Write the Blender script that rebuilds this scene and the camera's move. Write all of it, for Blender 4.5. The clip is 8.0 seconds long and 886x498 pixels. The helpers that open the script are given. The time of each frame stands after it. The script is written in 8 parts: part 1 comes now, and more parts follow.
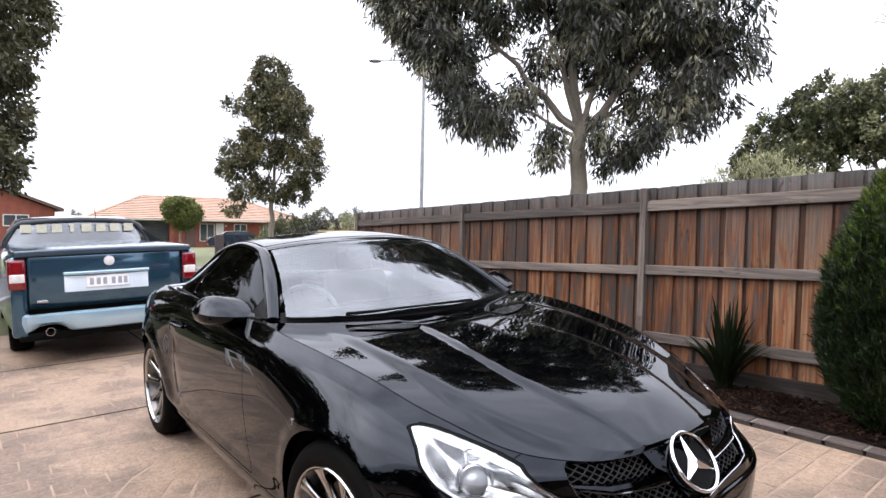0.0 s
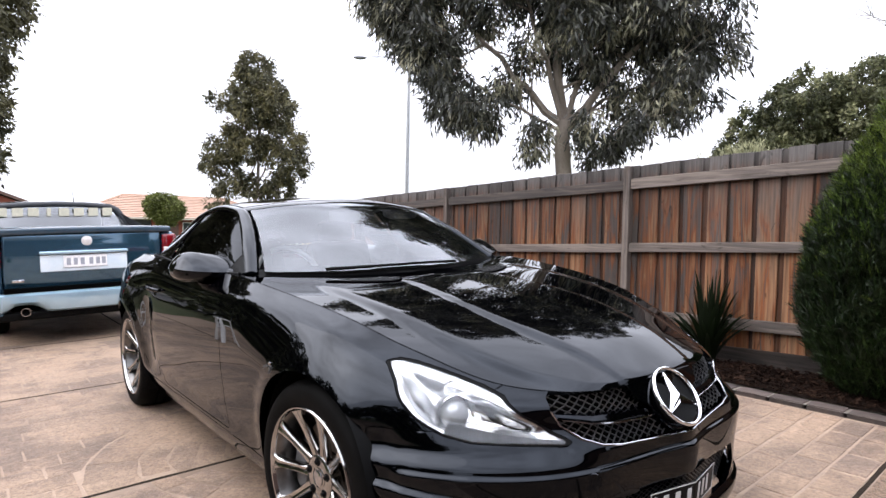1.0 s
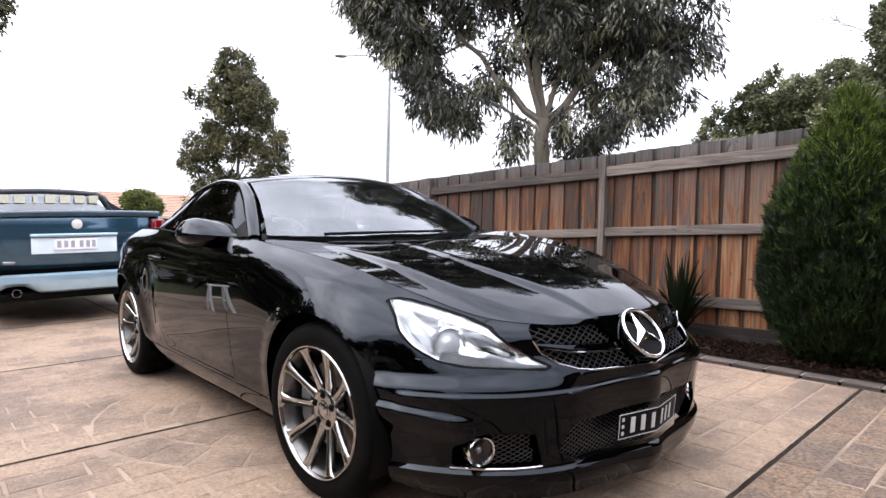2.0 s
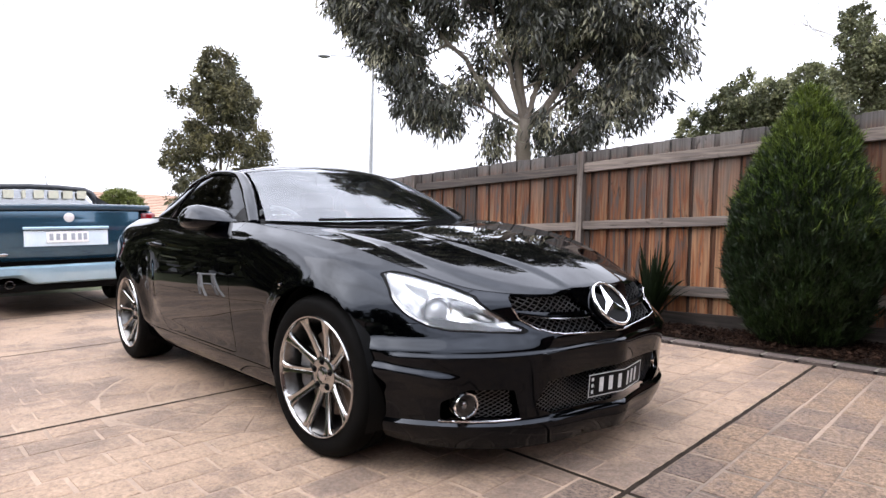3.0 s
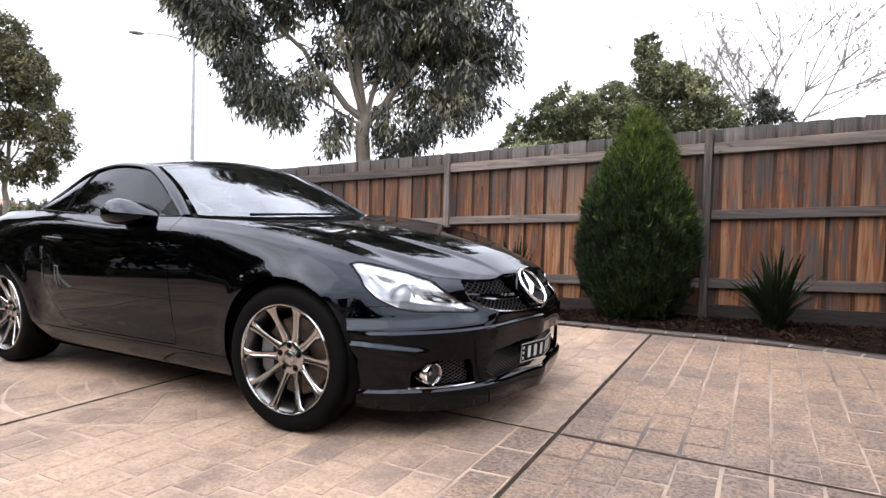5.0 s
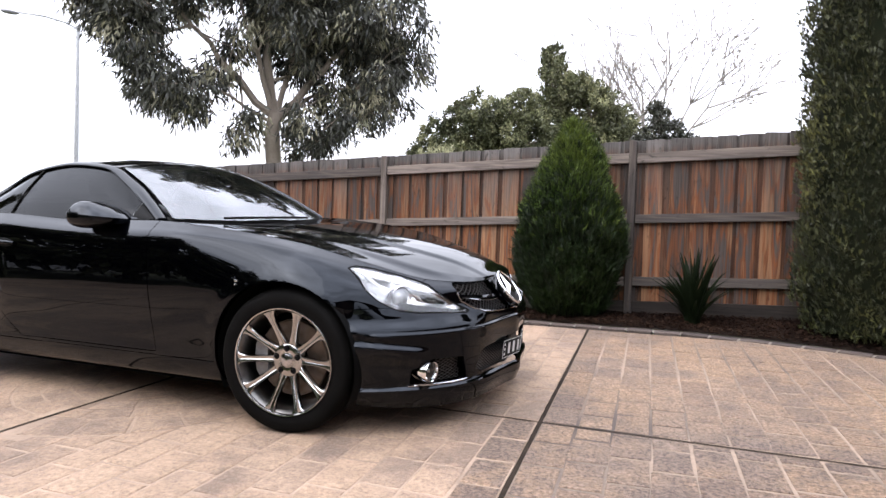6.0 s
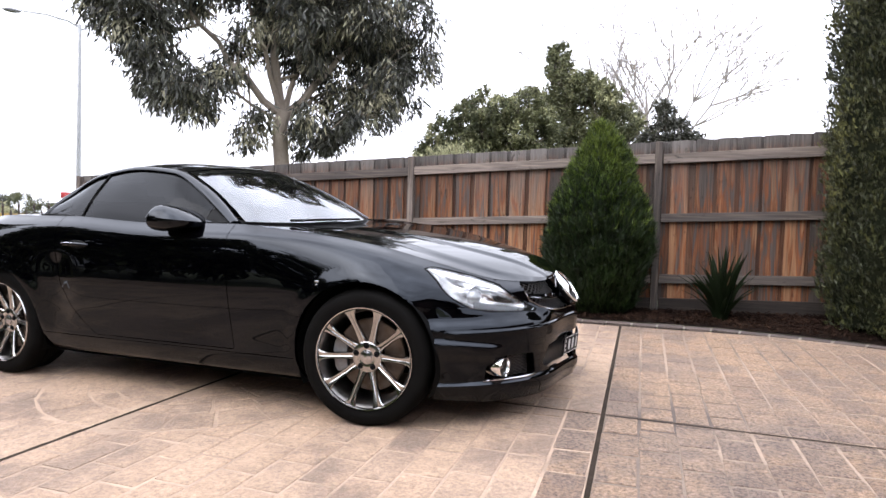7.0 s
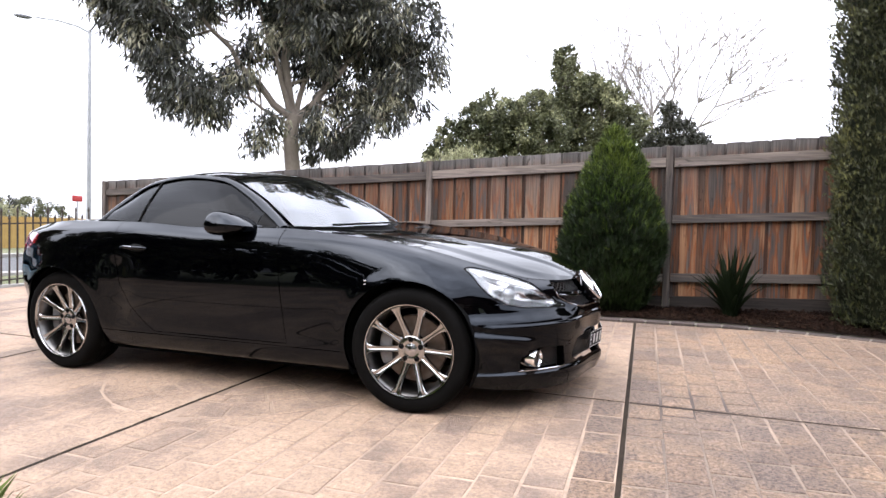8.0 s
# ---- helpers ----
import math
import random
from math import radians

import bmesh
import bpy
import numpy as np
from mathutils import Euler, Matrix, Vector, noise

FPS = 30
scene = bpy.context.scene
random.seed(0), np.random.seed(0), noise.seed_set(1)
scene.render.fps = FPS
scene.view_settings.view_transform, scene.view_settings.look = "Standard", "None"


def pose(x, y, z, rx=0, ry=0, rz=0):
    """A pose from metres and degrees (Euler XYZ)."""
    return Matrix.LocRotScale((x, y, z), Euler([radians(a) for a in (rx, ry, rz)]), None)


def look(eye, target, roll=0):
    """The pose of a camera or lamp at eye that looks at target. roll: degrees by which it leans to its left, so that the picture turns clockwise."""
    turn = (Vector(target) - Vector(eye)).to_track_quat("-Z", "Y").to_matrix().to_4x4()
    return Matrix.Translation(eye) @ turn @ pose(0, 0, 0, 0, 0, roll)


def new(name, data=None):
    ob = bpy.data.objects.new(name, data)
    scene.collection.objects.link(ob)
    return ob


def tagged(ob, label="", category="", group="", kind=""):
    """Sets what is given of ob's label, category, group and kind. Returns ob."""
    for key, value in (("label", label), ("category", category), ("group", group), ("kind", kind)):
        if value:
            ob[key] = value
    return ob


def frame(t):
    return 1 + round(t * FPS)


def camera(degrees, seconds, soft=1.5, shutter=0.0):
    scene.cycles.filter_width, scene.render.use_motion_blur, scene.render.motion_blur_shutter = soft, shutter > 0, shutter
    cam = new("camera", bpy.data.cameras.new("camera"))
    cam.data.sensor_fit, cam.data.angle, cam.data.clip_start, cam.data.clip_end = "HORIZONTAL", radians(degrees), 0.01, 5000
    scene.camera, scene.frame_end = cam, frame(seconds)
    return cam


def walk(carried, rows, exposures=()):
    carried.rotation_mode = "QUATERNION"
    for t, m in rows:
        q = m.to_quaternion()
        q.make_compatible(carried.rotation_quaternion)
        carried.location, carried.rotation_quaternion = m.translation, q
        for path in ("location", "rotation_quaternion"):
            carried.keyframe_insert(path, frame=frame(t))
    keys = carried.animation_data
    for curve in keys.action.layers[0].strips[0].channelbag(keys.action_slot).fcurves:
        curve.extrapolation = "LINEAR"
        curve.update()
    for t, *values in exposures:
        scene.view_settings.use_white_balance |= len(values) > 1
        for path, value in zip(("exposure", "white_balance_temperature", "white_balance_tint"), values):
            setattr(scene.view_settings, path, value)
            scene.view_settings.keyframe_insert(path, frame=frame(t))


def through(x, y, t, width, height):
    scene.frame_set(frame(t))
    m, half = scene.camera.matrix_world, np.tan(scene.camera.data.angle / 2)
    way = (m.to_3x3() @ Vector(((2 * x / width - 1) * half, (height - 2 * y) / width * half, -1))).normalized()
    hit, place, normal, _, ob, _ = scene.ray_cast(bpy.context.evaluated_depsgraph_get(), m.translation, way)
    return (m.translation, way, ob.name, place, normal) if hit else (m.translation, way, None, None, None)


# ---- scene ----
cam = camera(71.6, 8.0)
PATH = [
    (0, (1.774, -1.802, 1.313), (0.186, -0.59, 1.236), 1.2),
    (0.5, (1.73, -1.785, 1.216), (0.16, -0.55, 1.139), 1.1),
    (1, (1.767, -1.769, 1.101), (0.207, -0.52, 1.029), 1.2),
    (1.5, (1.865, -1.773, 0.983), (0.318, -0.507, 0.919), 1.3),
    (1.7, (1.879, -1.859, 0.97), (0.358, -0.563, 0.899), 1.5),
    (2.8, (2.065, -2.042, 0.858), (0.554, -0.734, 0.799), 1.4),
    (3, (2.08, -2.118, 0.861), (0.6, -0.773, 0.801), 1.5),
    (3.5, (2.104, -2.286, 0.858), (0.702, -0.861, 0.798), 1.6),
    (4, (2.094, -2.452, 0.864), (0.796, -0.932, 0.797), 1.6),
    (4.5, (2.004, -2.607, 0.851), (0.788, -1.02, 0.782), 1.7),
    (5, (1.903, -2.751, 0.852), (0.868, -1.041, 0.788), 1.7),
    (5.2, (1.843, -2.812, 0.86), (0.909, -1.044, 0.797), 1.9),
    (6.3, (1.523, -3.151, 0.872), (0.788, -1.292, 0.814), 1.8),
    (6.5, (1.467, -3.192, 0.878), (0.73, -1.334, 0.814), 1.8),
    (7, (1.332, -3.328, 0.883), (0.604, -1.467, 0.816), 1.7),
    (7.5, (1.268, -3.462, 0.883), (0.541, -1.6, 0.818), 1.5),
    (7.6, (1.266, -3.502, 0.898), (0.536, -1.641, 0.826), 1.5),
    (8, (1.265, -3.631, 0.892), (0.528, -1.773, 0.827), 1.4),
]
walk(cam, [(t, look(eye, target, roll)) for t, eye, target, roll in PATH],
     [(0.0, 0.84, 6520, 14), (1.5, 0.90, 6520, 14), (3.0, 1.00, 6520, 14), (5.0, 1.10, 6520, 14), (6.5, 1.14, 6520, 14), (7.5, 1.24, 6520, 14), (8.0, 1.22, 6520, 14)])


# ---- light ----
def build_world():
    """An even, bright overcast: a pale clouded sky and a wide weak sun behind it."""
    world = bpy.data.worlds.new("overcast_sky")
    scene.world = world
    world.use_nodes = True
    nt = world.node_tree
    nt.nodes.clear()
    out = nt.nodes.new("ShaderNodeOutputWorld")
    bg = nt.nodes.new("ShaderNodeBackground")
    sky = nt.nodes.new("ShaderNodeTexSky")
    sky.sky_type = "NISHITA"
    sky.sun_disc = False
    sky.sun_elevation = radians(SUN_ELEVATION)
    sky.sun_rotation = radians(SUN_ROTATION)
    sky.dust_density = 3.0
    grey = nt.nodes.new("ShaderNodeHueSaturation")
    grey.inputs["Saturation"].default_value = 0.16
    coord = nt.nodes.new("ShaderNodeTexCoord")
    stretch = nt.nodes.new("ShaderNodeMapping")
    stretch.inputs["Scale"].default_value = (1.0, 1.0, 2.6)
    cloud = nt.nodes.new("ShaderNodeTexNoise")
    cloud.inputs["Scale"].default_value = 2.3
    cloud.inputs["Detail"].default_value = 7.0
    cloud.inputs["Roughness"].default_value = 0.55
    ramp = nt.nodes.new("ShaderNodeMapRange")
    ramp.inputs["From Min"].default_value = 0.3
    ramp.inputs["From Max"].default_value = 0.7
    ramp.inputs["To Min"].default_value = 0.62
    ramp.inputs["To Max"].default_value = 1.3
    mul = nt.nodes.new("ShaderNodeVectorMath")
    mul.operation = "MULTIPLY"
    link = nt.links.new
    link(coord.outputs["Generated"], stretch.inputs["Vector"])
    link(stretch.outputs["Vector"], cloud.inputs["Vector"])
    link(cloud.outputs["Fac"], ramp.inputs["Value"])
    link(sky.outputs["Color"], grey.inputs["Color"])
    veil = nt.nodes.new("ShaderNodeMix")
    veil.data_type = "RGBA"
    veil.inputs["Factor"].default_value = 0.72
    veil.inputs["B"].default_value = (6.35, 6.75, 7.6, 1)
    link(grey.outputs["Color"], veil.inputs["A"])
    link(veil.outputs["Result"], mul.inputs[0])
    link(ramp.outputs["Result"], mul.inputs[1])
    # an overcast sky is brighter overhead than at the horizon
    split = nt.nodes.new("ShaderNodeSeparateXYZ")
    rise = nt.nodes.new("ShaderNodeMapRange")
    rise.inputs["From Min"].default_value = 0.0
    rise.inputs["From Max"].default_value = 1.0
    rise.inputs["To Min"].default_value = 0.92
    rise.inputs["To Max"].default_value = 2.9
    full = nt.nodes.new("ShaderNodeVectorMath")
    full.operation = "MULTIPLY"
    link(coord.outputs["Generated"], split.inputs["Vector"])
    link(split.outputs["Z"], rise.inputs["Value"])
    link(mul.outputs["Vector"], full.inputs[0])
    link(rise.outputs["Result"], full.inputs[1])
    link(full.outputs["Vector"], bg.inputs["Color"])
    bg.inputs["Strength"].default_value = SKY_STRENGTH
    link(bg.outputs["Background"], out.inputs["Surface"])


SUN_ELEVATION, SUN_ROTATION, SKY_STRENGTH = 48.0, 205.0, 0.15
build_world()
sun = new("sun", bpy.data.lights.new("sun", "SUN"))
sun.data.energy, sun.data.angle, sun.data.color = 0.6, radians(60), (1.0, 0.97, 0.93)
sun.matrix_world = look((-4.0, -8.5, 10.5), (0, 0, 0))
tagged(sun, kind="structure")


# ---- helpers for building ----
def curve_at(xs, knots, values):
    """A smooth line through (knots, values), knots ascending, read at xs."""
    k, v = np.asarray(knots, float), np.asarray(values, float)
    xs = np.clip(np.asarray(xs, float), k[0], k[-1])
    h = np.diff(k)
    d = np.diff(v) / h
    m = np.zeros(len(k))
    m[1:-1] = np.where(d[1:] * d[:-1] > 0, 2 * d[1:] * d[:-1] / np.where(np.abs(d[1:] + d[:-1]) < 1e-9, 1e-9, d[1:] + d[:-1]), 0)
    m[0], m[-1] = d[0], d[-1]
    i = np.clip(np.searchsorted(k, xs, side="right") - 1, 0, len(h) - 1)
    t = (xs - k[i]) / h[i]
    return ((1 + 2 * t) * (1 - t) ** 2 * v[i] + t * (1 - t) ** 2 * h[i] * m[i]
            + t * t * (3 - 2 * t) * v[i + 1] + t * t * (t - 1) * h[i] * m[i + 1])


def link_mesh(name, me, material, parent, label=""):
    ob = new(name, me)
    for m in material if isinstance(material, (list, tuple)) else [material]:
        me.materials.append(m)
    if parent:
        ob.parent = parent
    return tagged(ob, label)


def part(name, bm, material, parent=None, label="", smooth=True):
    """Links a bmesh as one mesh object under a thing or a part."""
    bmesh.ops.recalc_face_normals(bm, faces=bm.faces)
    me = bpy.data.meshes.new(name)
    if smooth:
        for f in bm.faces:
            f.smooth = True
        me_angle = radians(38)
        for e in bm.edges:
            if len(e.link_faces) == 2 and e.calc_face_angle(0) > me_angle:
                e.smooth = False
    bm.to_mesh(me)
    bm.free()
    return link_mesh(name, me, material, parent, label)


def raw(name, verts, faces, material, parent=None, label="", smooth=False):
    """Links vertices and faces as one mesh object."""
    me = bpy.data.meshes.new(name)
    me.from_pydata([tuple(v) for v in verts], [], [tuple(f) for f in faces])
    if smooth:
        me.polygons.foreach_set("use_smooth", [True] * len(me.polygons))
    me.update()
    return link_mesh(name, me, material, parent, label)


def thing(name, label, category, group="", m=None, kind=""):
    ob = new(name)
    ob.empty_display_size = 0.1
    if m is not None:
        ob.matrix_world = m
    return tagged(ob, label, category, group, kind)


def add_box(bm, x0, x1, y0, y1, z0, z1, bevel=0.0, m=None):
    """A box, with its edges rounded, into bm."""
    tmp = bmesh.new()
    bmesh.ops.create_cube(tmp, size=1.0)
    for v in tmp.verts:
        v.co = Vector(((x0 + x1) / 2 + v.co.x * (x1 - x0), (y0 + y1) / 2 + v.co.y * (y1 - y0), (z0 + z1) / 2 + v.co.z * (z1 - z0)))
    if bevel:
        bmesh.ops.bevel(tmp, geom=tmp.edges[:], offset=bevel, segments=2, affect="EDGES", profile=0.5)
    merge(bm, tmp, m)


def merge(bm, tmp, m=None):
    if m is not None:
        tmp.transform(m)
    made = {v: bm.verts.new(v.co) for v in tmp.verts}
    for f in tmp.faces:
        try:
            bm.faces.new([made[v] for v in f.verts])
        except ValueError:
            pass
    tmp.free()


def box(x0, x1, y0, y1, z0, z1, bevel=0.0, m=None):
    bm = bmesh.new()
    add_box(bm, x0, x1, y0, y1, z0, z1, bevel, m)
    return bm


def add_tube(bm, points, radii, sides=8, caps=True):
    """A round bar along points; radii: one, or one for each point."""
    pts = [Vector(p) for p in points]
    rr = [radii] * len(pts) if isinstance(radii, (int, float)) else list(radii)
    rings = []
    up = None
    for i, p in enumerate(pts):
        d = (pts[min(i + 1, len(pts) - 1)] - pts[max(i - 1, 0)]).normalized()
        if up is None:
            up = d.orthogonal().normalized()
        up = (up - d * up.dot(d)).normalized()
        side = d.cross(up)
        rings.append([bm.verts.new(p + (up * math.cos(a) + side * math.sin(a)) * rr[i]) for a in (2 * math.pi * k / sides for k in range(sides))])
    for a, b in zip(rings, rings[1:]):
        for k in range(sides):
            bm.faces.new((a[k], a[(k + 1) % sides], b[(k + 1) % sides], b[k]))
    if caps:
        bm.faces.new(rings[0][::-1])
        bm.faces.new(rings[-1])


def tube(points, radii, sides=8):
    bm = bmesh.new()
    add_tube(bm, points, radii, sides)
    return bm


def add_turned(bm, profile, steps=48, axis="y", close=False):
    """Turns a profile of (radius, along) round an axis through the origin."""
    rings = []
    for r, h in profile:
        ring = []
        for k in range(steps):
            a = 2 * math.pi * k / steps
            c, s = r * math.cos(a), r * math.sin(a)
            ring.append(bm.verts.new((c, h, s) if axis == "y" else (c, s, h) if axis == "z" else (h, c, s)))
        rings.append(ring)
    pairs = list(zip(rings, rings[1:])) + ([(rings[-1], rings[0])] if close else [])
    for a, b in pairs:
        for k in range(steps):
            bm.faces.new((a[k], a[(k + 1) % steps], b[(k + 1) % steps], b[k]))
    return rings


def turned(profile, steps=48, axis="y", close=False, caps=False):
    bm = bmesh.new()
    rings = add_turned(bm, profile, steps, axis, close)
    if caps:
        bm.faces.new(rings[0])
        bm.faces.new(rings[-1])
    return bm


def add_prism(bm, outline, depth0, depth1, to):
    """A plate with the 2D outline, from depth0 to depth1; to(u, v, d) gives the place."""
    a = [bm.verts.new(to(u, v, depth0)) for u, v in outline]
    b = [bm.verts.new(to(u, v, depth1)) for u, v in outline]
    bm.faces.new(a)
    bm.faces.new(b[::-1])
    for k in range(len(a)):
        n = (k + 1) % len(a)
        bm.faces.new((a[k], b[k], b[n], a[n]))


# ---- materials ----
def shade(name, a, b=None, scale=6.0, rough=0.6, rough_b=None, metal=0.0, bump=0.0, bump_scale=60.0, coat=0.0, detail=4.0,
          stretch=(1, 1, 1), spread=0.0, island=False, fine=0.25, specular=0.5):
    """A surface whose colour drifts between a and b in broad patches and fine grain. spread: how far one piece differs from the next."""
    mat = bpy.data.materials.new(name)
    mat.use_nodes = True
    nt = mat.node_tree
    link = nt.links.new
    p = nt.nodes["Principled BSDF"]
    p.inputs["Metallic"].default_value = metal
    p.inputs["Coat Weight"].default_value = coat
    p.inputs["Coat Roughness"].default_value = 0.02
    p.inputs["Specular IOR Level"].default_value = specular
    coord = nt.nodes.new("ShaderNodeTexCoord")
    mapping = nt.nodes.new("ShaderNodeMapping")
    mapping.inputs["Scale"].default_value = stretch
    link(coord.outputs["Object"], mapping.inputs["Vector"])
    b = b or a
    broad = nt.nodes.new("ShaderNodeTexNoise")
    broad.inputs["Scale"].default_value = scale
    broad.inputs["Detail"].default_value = detail
    grain = nt.nodes.new("ShaderNodeTexNoise")
    grain.inputs["Scale"].default_value = bump_scale
    grain.inputs["Detail"].default_value = 3.0
    link(mapping.outputs["Vector"], broad.inputs["Vector"])
    link(mapping.outputs["Vector"], grain.inputs["Vector"])
    widen = nt.nodes.new("ShaderNodeMapRange")
    widen.inputs["From Min"].default_value = 0.32
    widen.inputs["From Max"].default_value = 0.68
    link(broad.outputs["Fac"], widen.inputs["Value"])
    mix = nt.nodes.new("ShaderNodeMix")
    mix.data_type = "RGBA"
    mix.inputs["A"].default_value = (*a, 1)
    mix.inputs["B"].default_value = (*b, 1)
    link(widen.outputs["Result"], mix.inputs["Factor"])
    hsv = nt.nodes.new("ShaderNodeHueSaturation")
    link(mix.outputs["Result"], hsv.inputs["Color"])
    tone = nt.nodes.new("ShaderNodeMath")
    tone.operation = "MULTIPLY_ADD"
    tone.inputs[1].default_value = fine * 2
    tone.inputs[2].default_value = 1 - fine
    link(grain.outputs["Fac"], tone.inputs[0])
    value = tone.outputs[0]
    if spread:
        if island:
            info = nt.nodes.new("ShaderNodeNewGeometry")
            chance = info.outputs["Random Per Island"]
        else:
            info = nt.nodes.new("ShaderNodeObjectInfo")
            chance = info.outputs["Random"]
        vary = nt.nodes.new("ShaderNodeMath")
        vary.operation = "MULTIPLY_ADD"
        vary.inputs[1].default_value = 2 * spread
        vary.inputs[2].default_value = 1 - spread
        link(chance, vary.inputs[0])
        both = nt.nodes.new("ShaderNodeMath")
        both.operation = "MULTIPLY"
        link(value, both.inputs[0])
        link(vary.outputs[0], both.inputs[1])
        value = both.outputs[0]
    link(value, hsv.inputs["Value"])
    link(hsv.outputs["Color"], p.inputs["Base Color"])
    if rough_b is None:
        p.inputs["Roughness"].default_value = rough
    else:
        gloss = nt.nodes.new("ShaderNodeMapRange")
        gloss.inputs["To Min"].default_value = rough
        gloss.inputs["To Max"].default_value = rough_b
        link(grain.outputs["Fac"], gloss.inputs["Value"])
        link(gloss.outputs["Result"], p.inputs["Roughness"])
    if bump:
        relief = nt.nodes.new("ShaderNodeBump")
        relief.inputs["Strength"].default_value = 1.0
        relief.inputs["Distance"].default_value = bump
        link(grain.outputs["Fac"], relief.inputs["Height"])
        link(relief.outputs["Normal"], p.inputs["Normal"])
    return mat


def glass(name, tint, rough=0.0, clear=0.75, ior=1.6):
    """Thin tinted glass: it lets some light straight through and mirrors the rest at a slant."""
    mat = bpy.data.materials.new(name)
    mat.use_nodes = True
    nt = mat.node_tree
    nt.nodes.remove(nt.nodes["Principled BSDF"])
    out = nt.nodes["Material Output"]
    see = nt.nodes.new("ShaderNodeBsdfTransparent")
    see.inputs["Color"].default_value = (*[c * clear for c in tint], 1)
    shine = nt.nodes.new("ShaderNodeBsdfGlossy")
    shine.inputs["Roughness"].default_value = rough
    shine.inputs["Color"].default_value = (0.95, 0.97, 1.0, 1)
    fres = nt.nodes.new("ShaderNodeFresnel")
    fres.inputs["IOR"].default_value = ior
    mix = nt.nodes.new("ShaderNodeMixShader")
    nt.links.new(fres.outputs["Fac"], mix.inputs["Fac"])
    nt.links.new(see.outputs[0], mix.inputs[1])
    nt.links.new(shine.outputs[0], mix.inputs[2])
    nt.links.new(mix.outputs[0], out.inputs["Surface"])
    return mat

M = {}
M["concrete_worn"] = shade("worn_concrete", (0.27, 0.195, 0.14), (0.055, 0.04, 0.032), 1.1, 0.7, 0.9, bump=0.004, bump_scale=45, fine=0.3)
M["concrete"] = shade("stamped_concrete", (0.325, 0.234, 0.167), (0.195, 0.137, 0.097), 2.6, 0.62, 0.85, bump=0.004, bump_scale=45, fine=0.3)
M["concrete_plain"] = shade("smooth_stamped_concrete", (0.33, 0.236, 0.168), (0.27, 0.19, 0.135), 1.6, 0.62, 0.85, bump=0.004, bump_scale=45, fine=0.3)
M["joint"] = shade("joint_filler", (0.030, 0.022, 0.016), (0.015, 0.011, 0.008), 9, 0.95, bump=0.004, specular=0.1)
M["kerb_brick"] = shade("edging_brick", (0.0465, 0.03472, 0.031), (0.0713, 0.05084, 0.04092), 9, 0.8, bump=0.003, spread=0.3)
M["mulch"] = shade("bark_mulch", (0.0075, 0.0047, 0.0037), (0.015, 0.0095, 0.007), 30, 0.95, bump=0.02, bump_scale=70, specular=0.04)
M["grass"] = shade("grass", (0.085, 0.105, 0.040), (0.155, 0.150, 0.080), 2.0, 0.9, bump=0.02, bump_scale=160, fine=0.4)
M["asphalt"] = shade("asphalt", (0.0532, 0.0532, 0.057), (0.076, 0.076, 0.076), 1.2, 0.85, bump=0.004, bump_scale=220)
M["kerb"] = shade("kerb_concrete", (0.2888, 0.2736, 0.2508), (0.2128, 0.2052, 0.19), 3, 0.85, bump=0.003)


def smooth_step(v, lo, hi):
    t = np.clip((v - lo) / (hi - lo), 0, 1)
    return t * t * (3 - 2 * t)


def ground_z(x, y):
    """The drive rises towards the fence and falls a little to the street; the street beyond is level."""
    x, y = np.asarray(x, float), np.asarray(y, float)
    near = smooth_step(x, -11.0, -6.5)
    return 0.012 * np.clip(x, -20, 8) - 0.025 * np.clip(-20 - x, 0, 45) + 0.04 * np.clip(y, -7, 3.2) * near


TILT = Matrix(((1, 0, 0, 0), (0, 1, 0, 0), (0, 0, 1, 0), (0, 0, 0, 1)))
_n = Vector((-0.012, -0.04, 1)).normalized()
_x = Vector((1, 0, 0.012)).normalized()
_y = _n.cross(_x)
for _i in range(3):
    TILT[_i][0], TILT[_i][1], TILT[_i][2] = _x[_i], _y[_i], _n[_i]


def on_drive(x, y, turn=0.0):
    """A pose on the sloping drive, upright to its surface."""
    return Matrix.Translation((x, y, float(ground_z(x, y)))) @ TILT @ Matrix.Rotation(radians(turn), 4, "Z")


def on_ground(x, y, turn=0.0, up=0.0):
    return pose(x, y, float(ground_z(x, y)) + up, 0, 0, turn)


def sheet(name, xs, ys, z, material, label, category="ground"):
    xs, ys = np.asarray(xs, float), np.asarray(ys, float)
    gx, gy = np.meshgrid(xs, ys, indexing="ij")
    gz = z(gx, gy)
    n, k = gx.shape
    verts = np.stack([gx, gy, gz], -1).reshape(-1, 3)
    faces = [(i * k + j, (i + 1) * k + j, (i + 1) * k + j + 1, i * k + j + 1) for i in range(n - 1) for j in range(k - 1)]
    return tagged(raw(name, verts, faces, material, None, smooth=True), label, category, kind="structure")


def steps_to(far):
    near = np.arange(-50, 20.1, 1.0)
    return np.concatenate([[-far, -600, -200, -100, -70], near, [30, 50, 100, 300, far]])


# lawn and verges, one sheet out to the horizon
def lawn_z(x, y):
    under = (smooth_step(x, -8.6, -7.6) * (1 - smooth_step(x, 4.4, 5.2)) * smooth_step(y, -6.8, -6.0) * (1 - smooth_step(y, 3.0, 3.3)))
    street = smooth_step(x, -19.6, -18.6) * (1 - smooth_step(x, -11.3, -10.3))
    return ground_z(x, y) - 0.03 - 0.12 * under - 0.16 * street


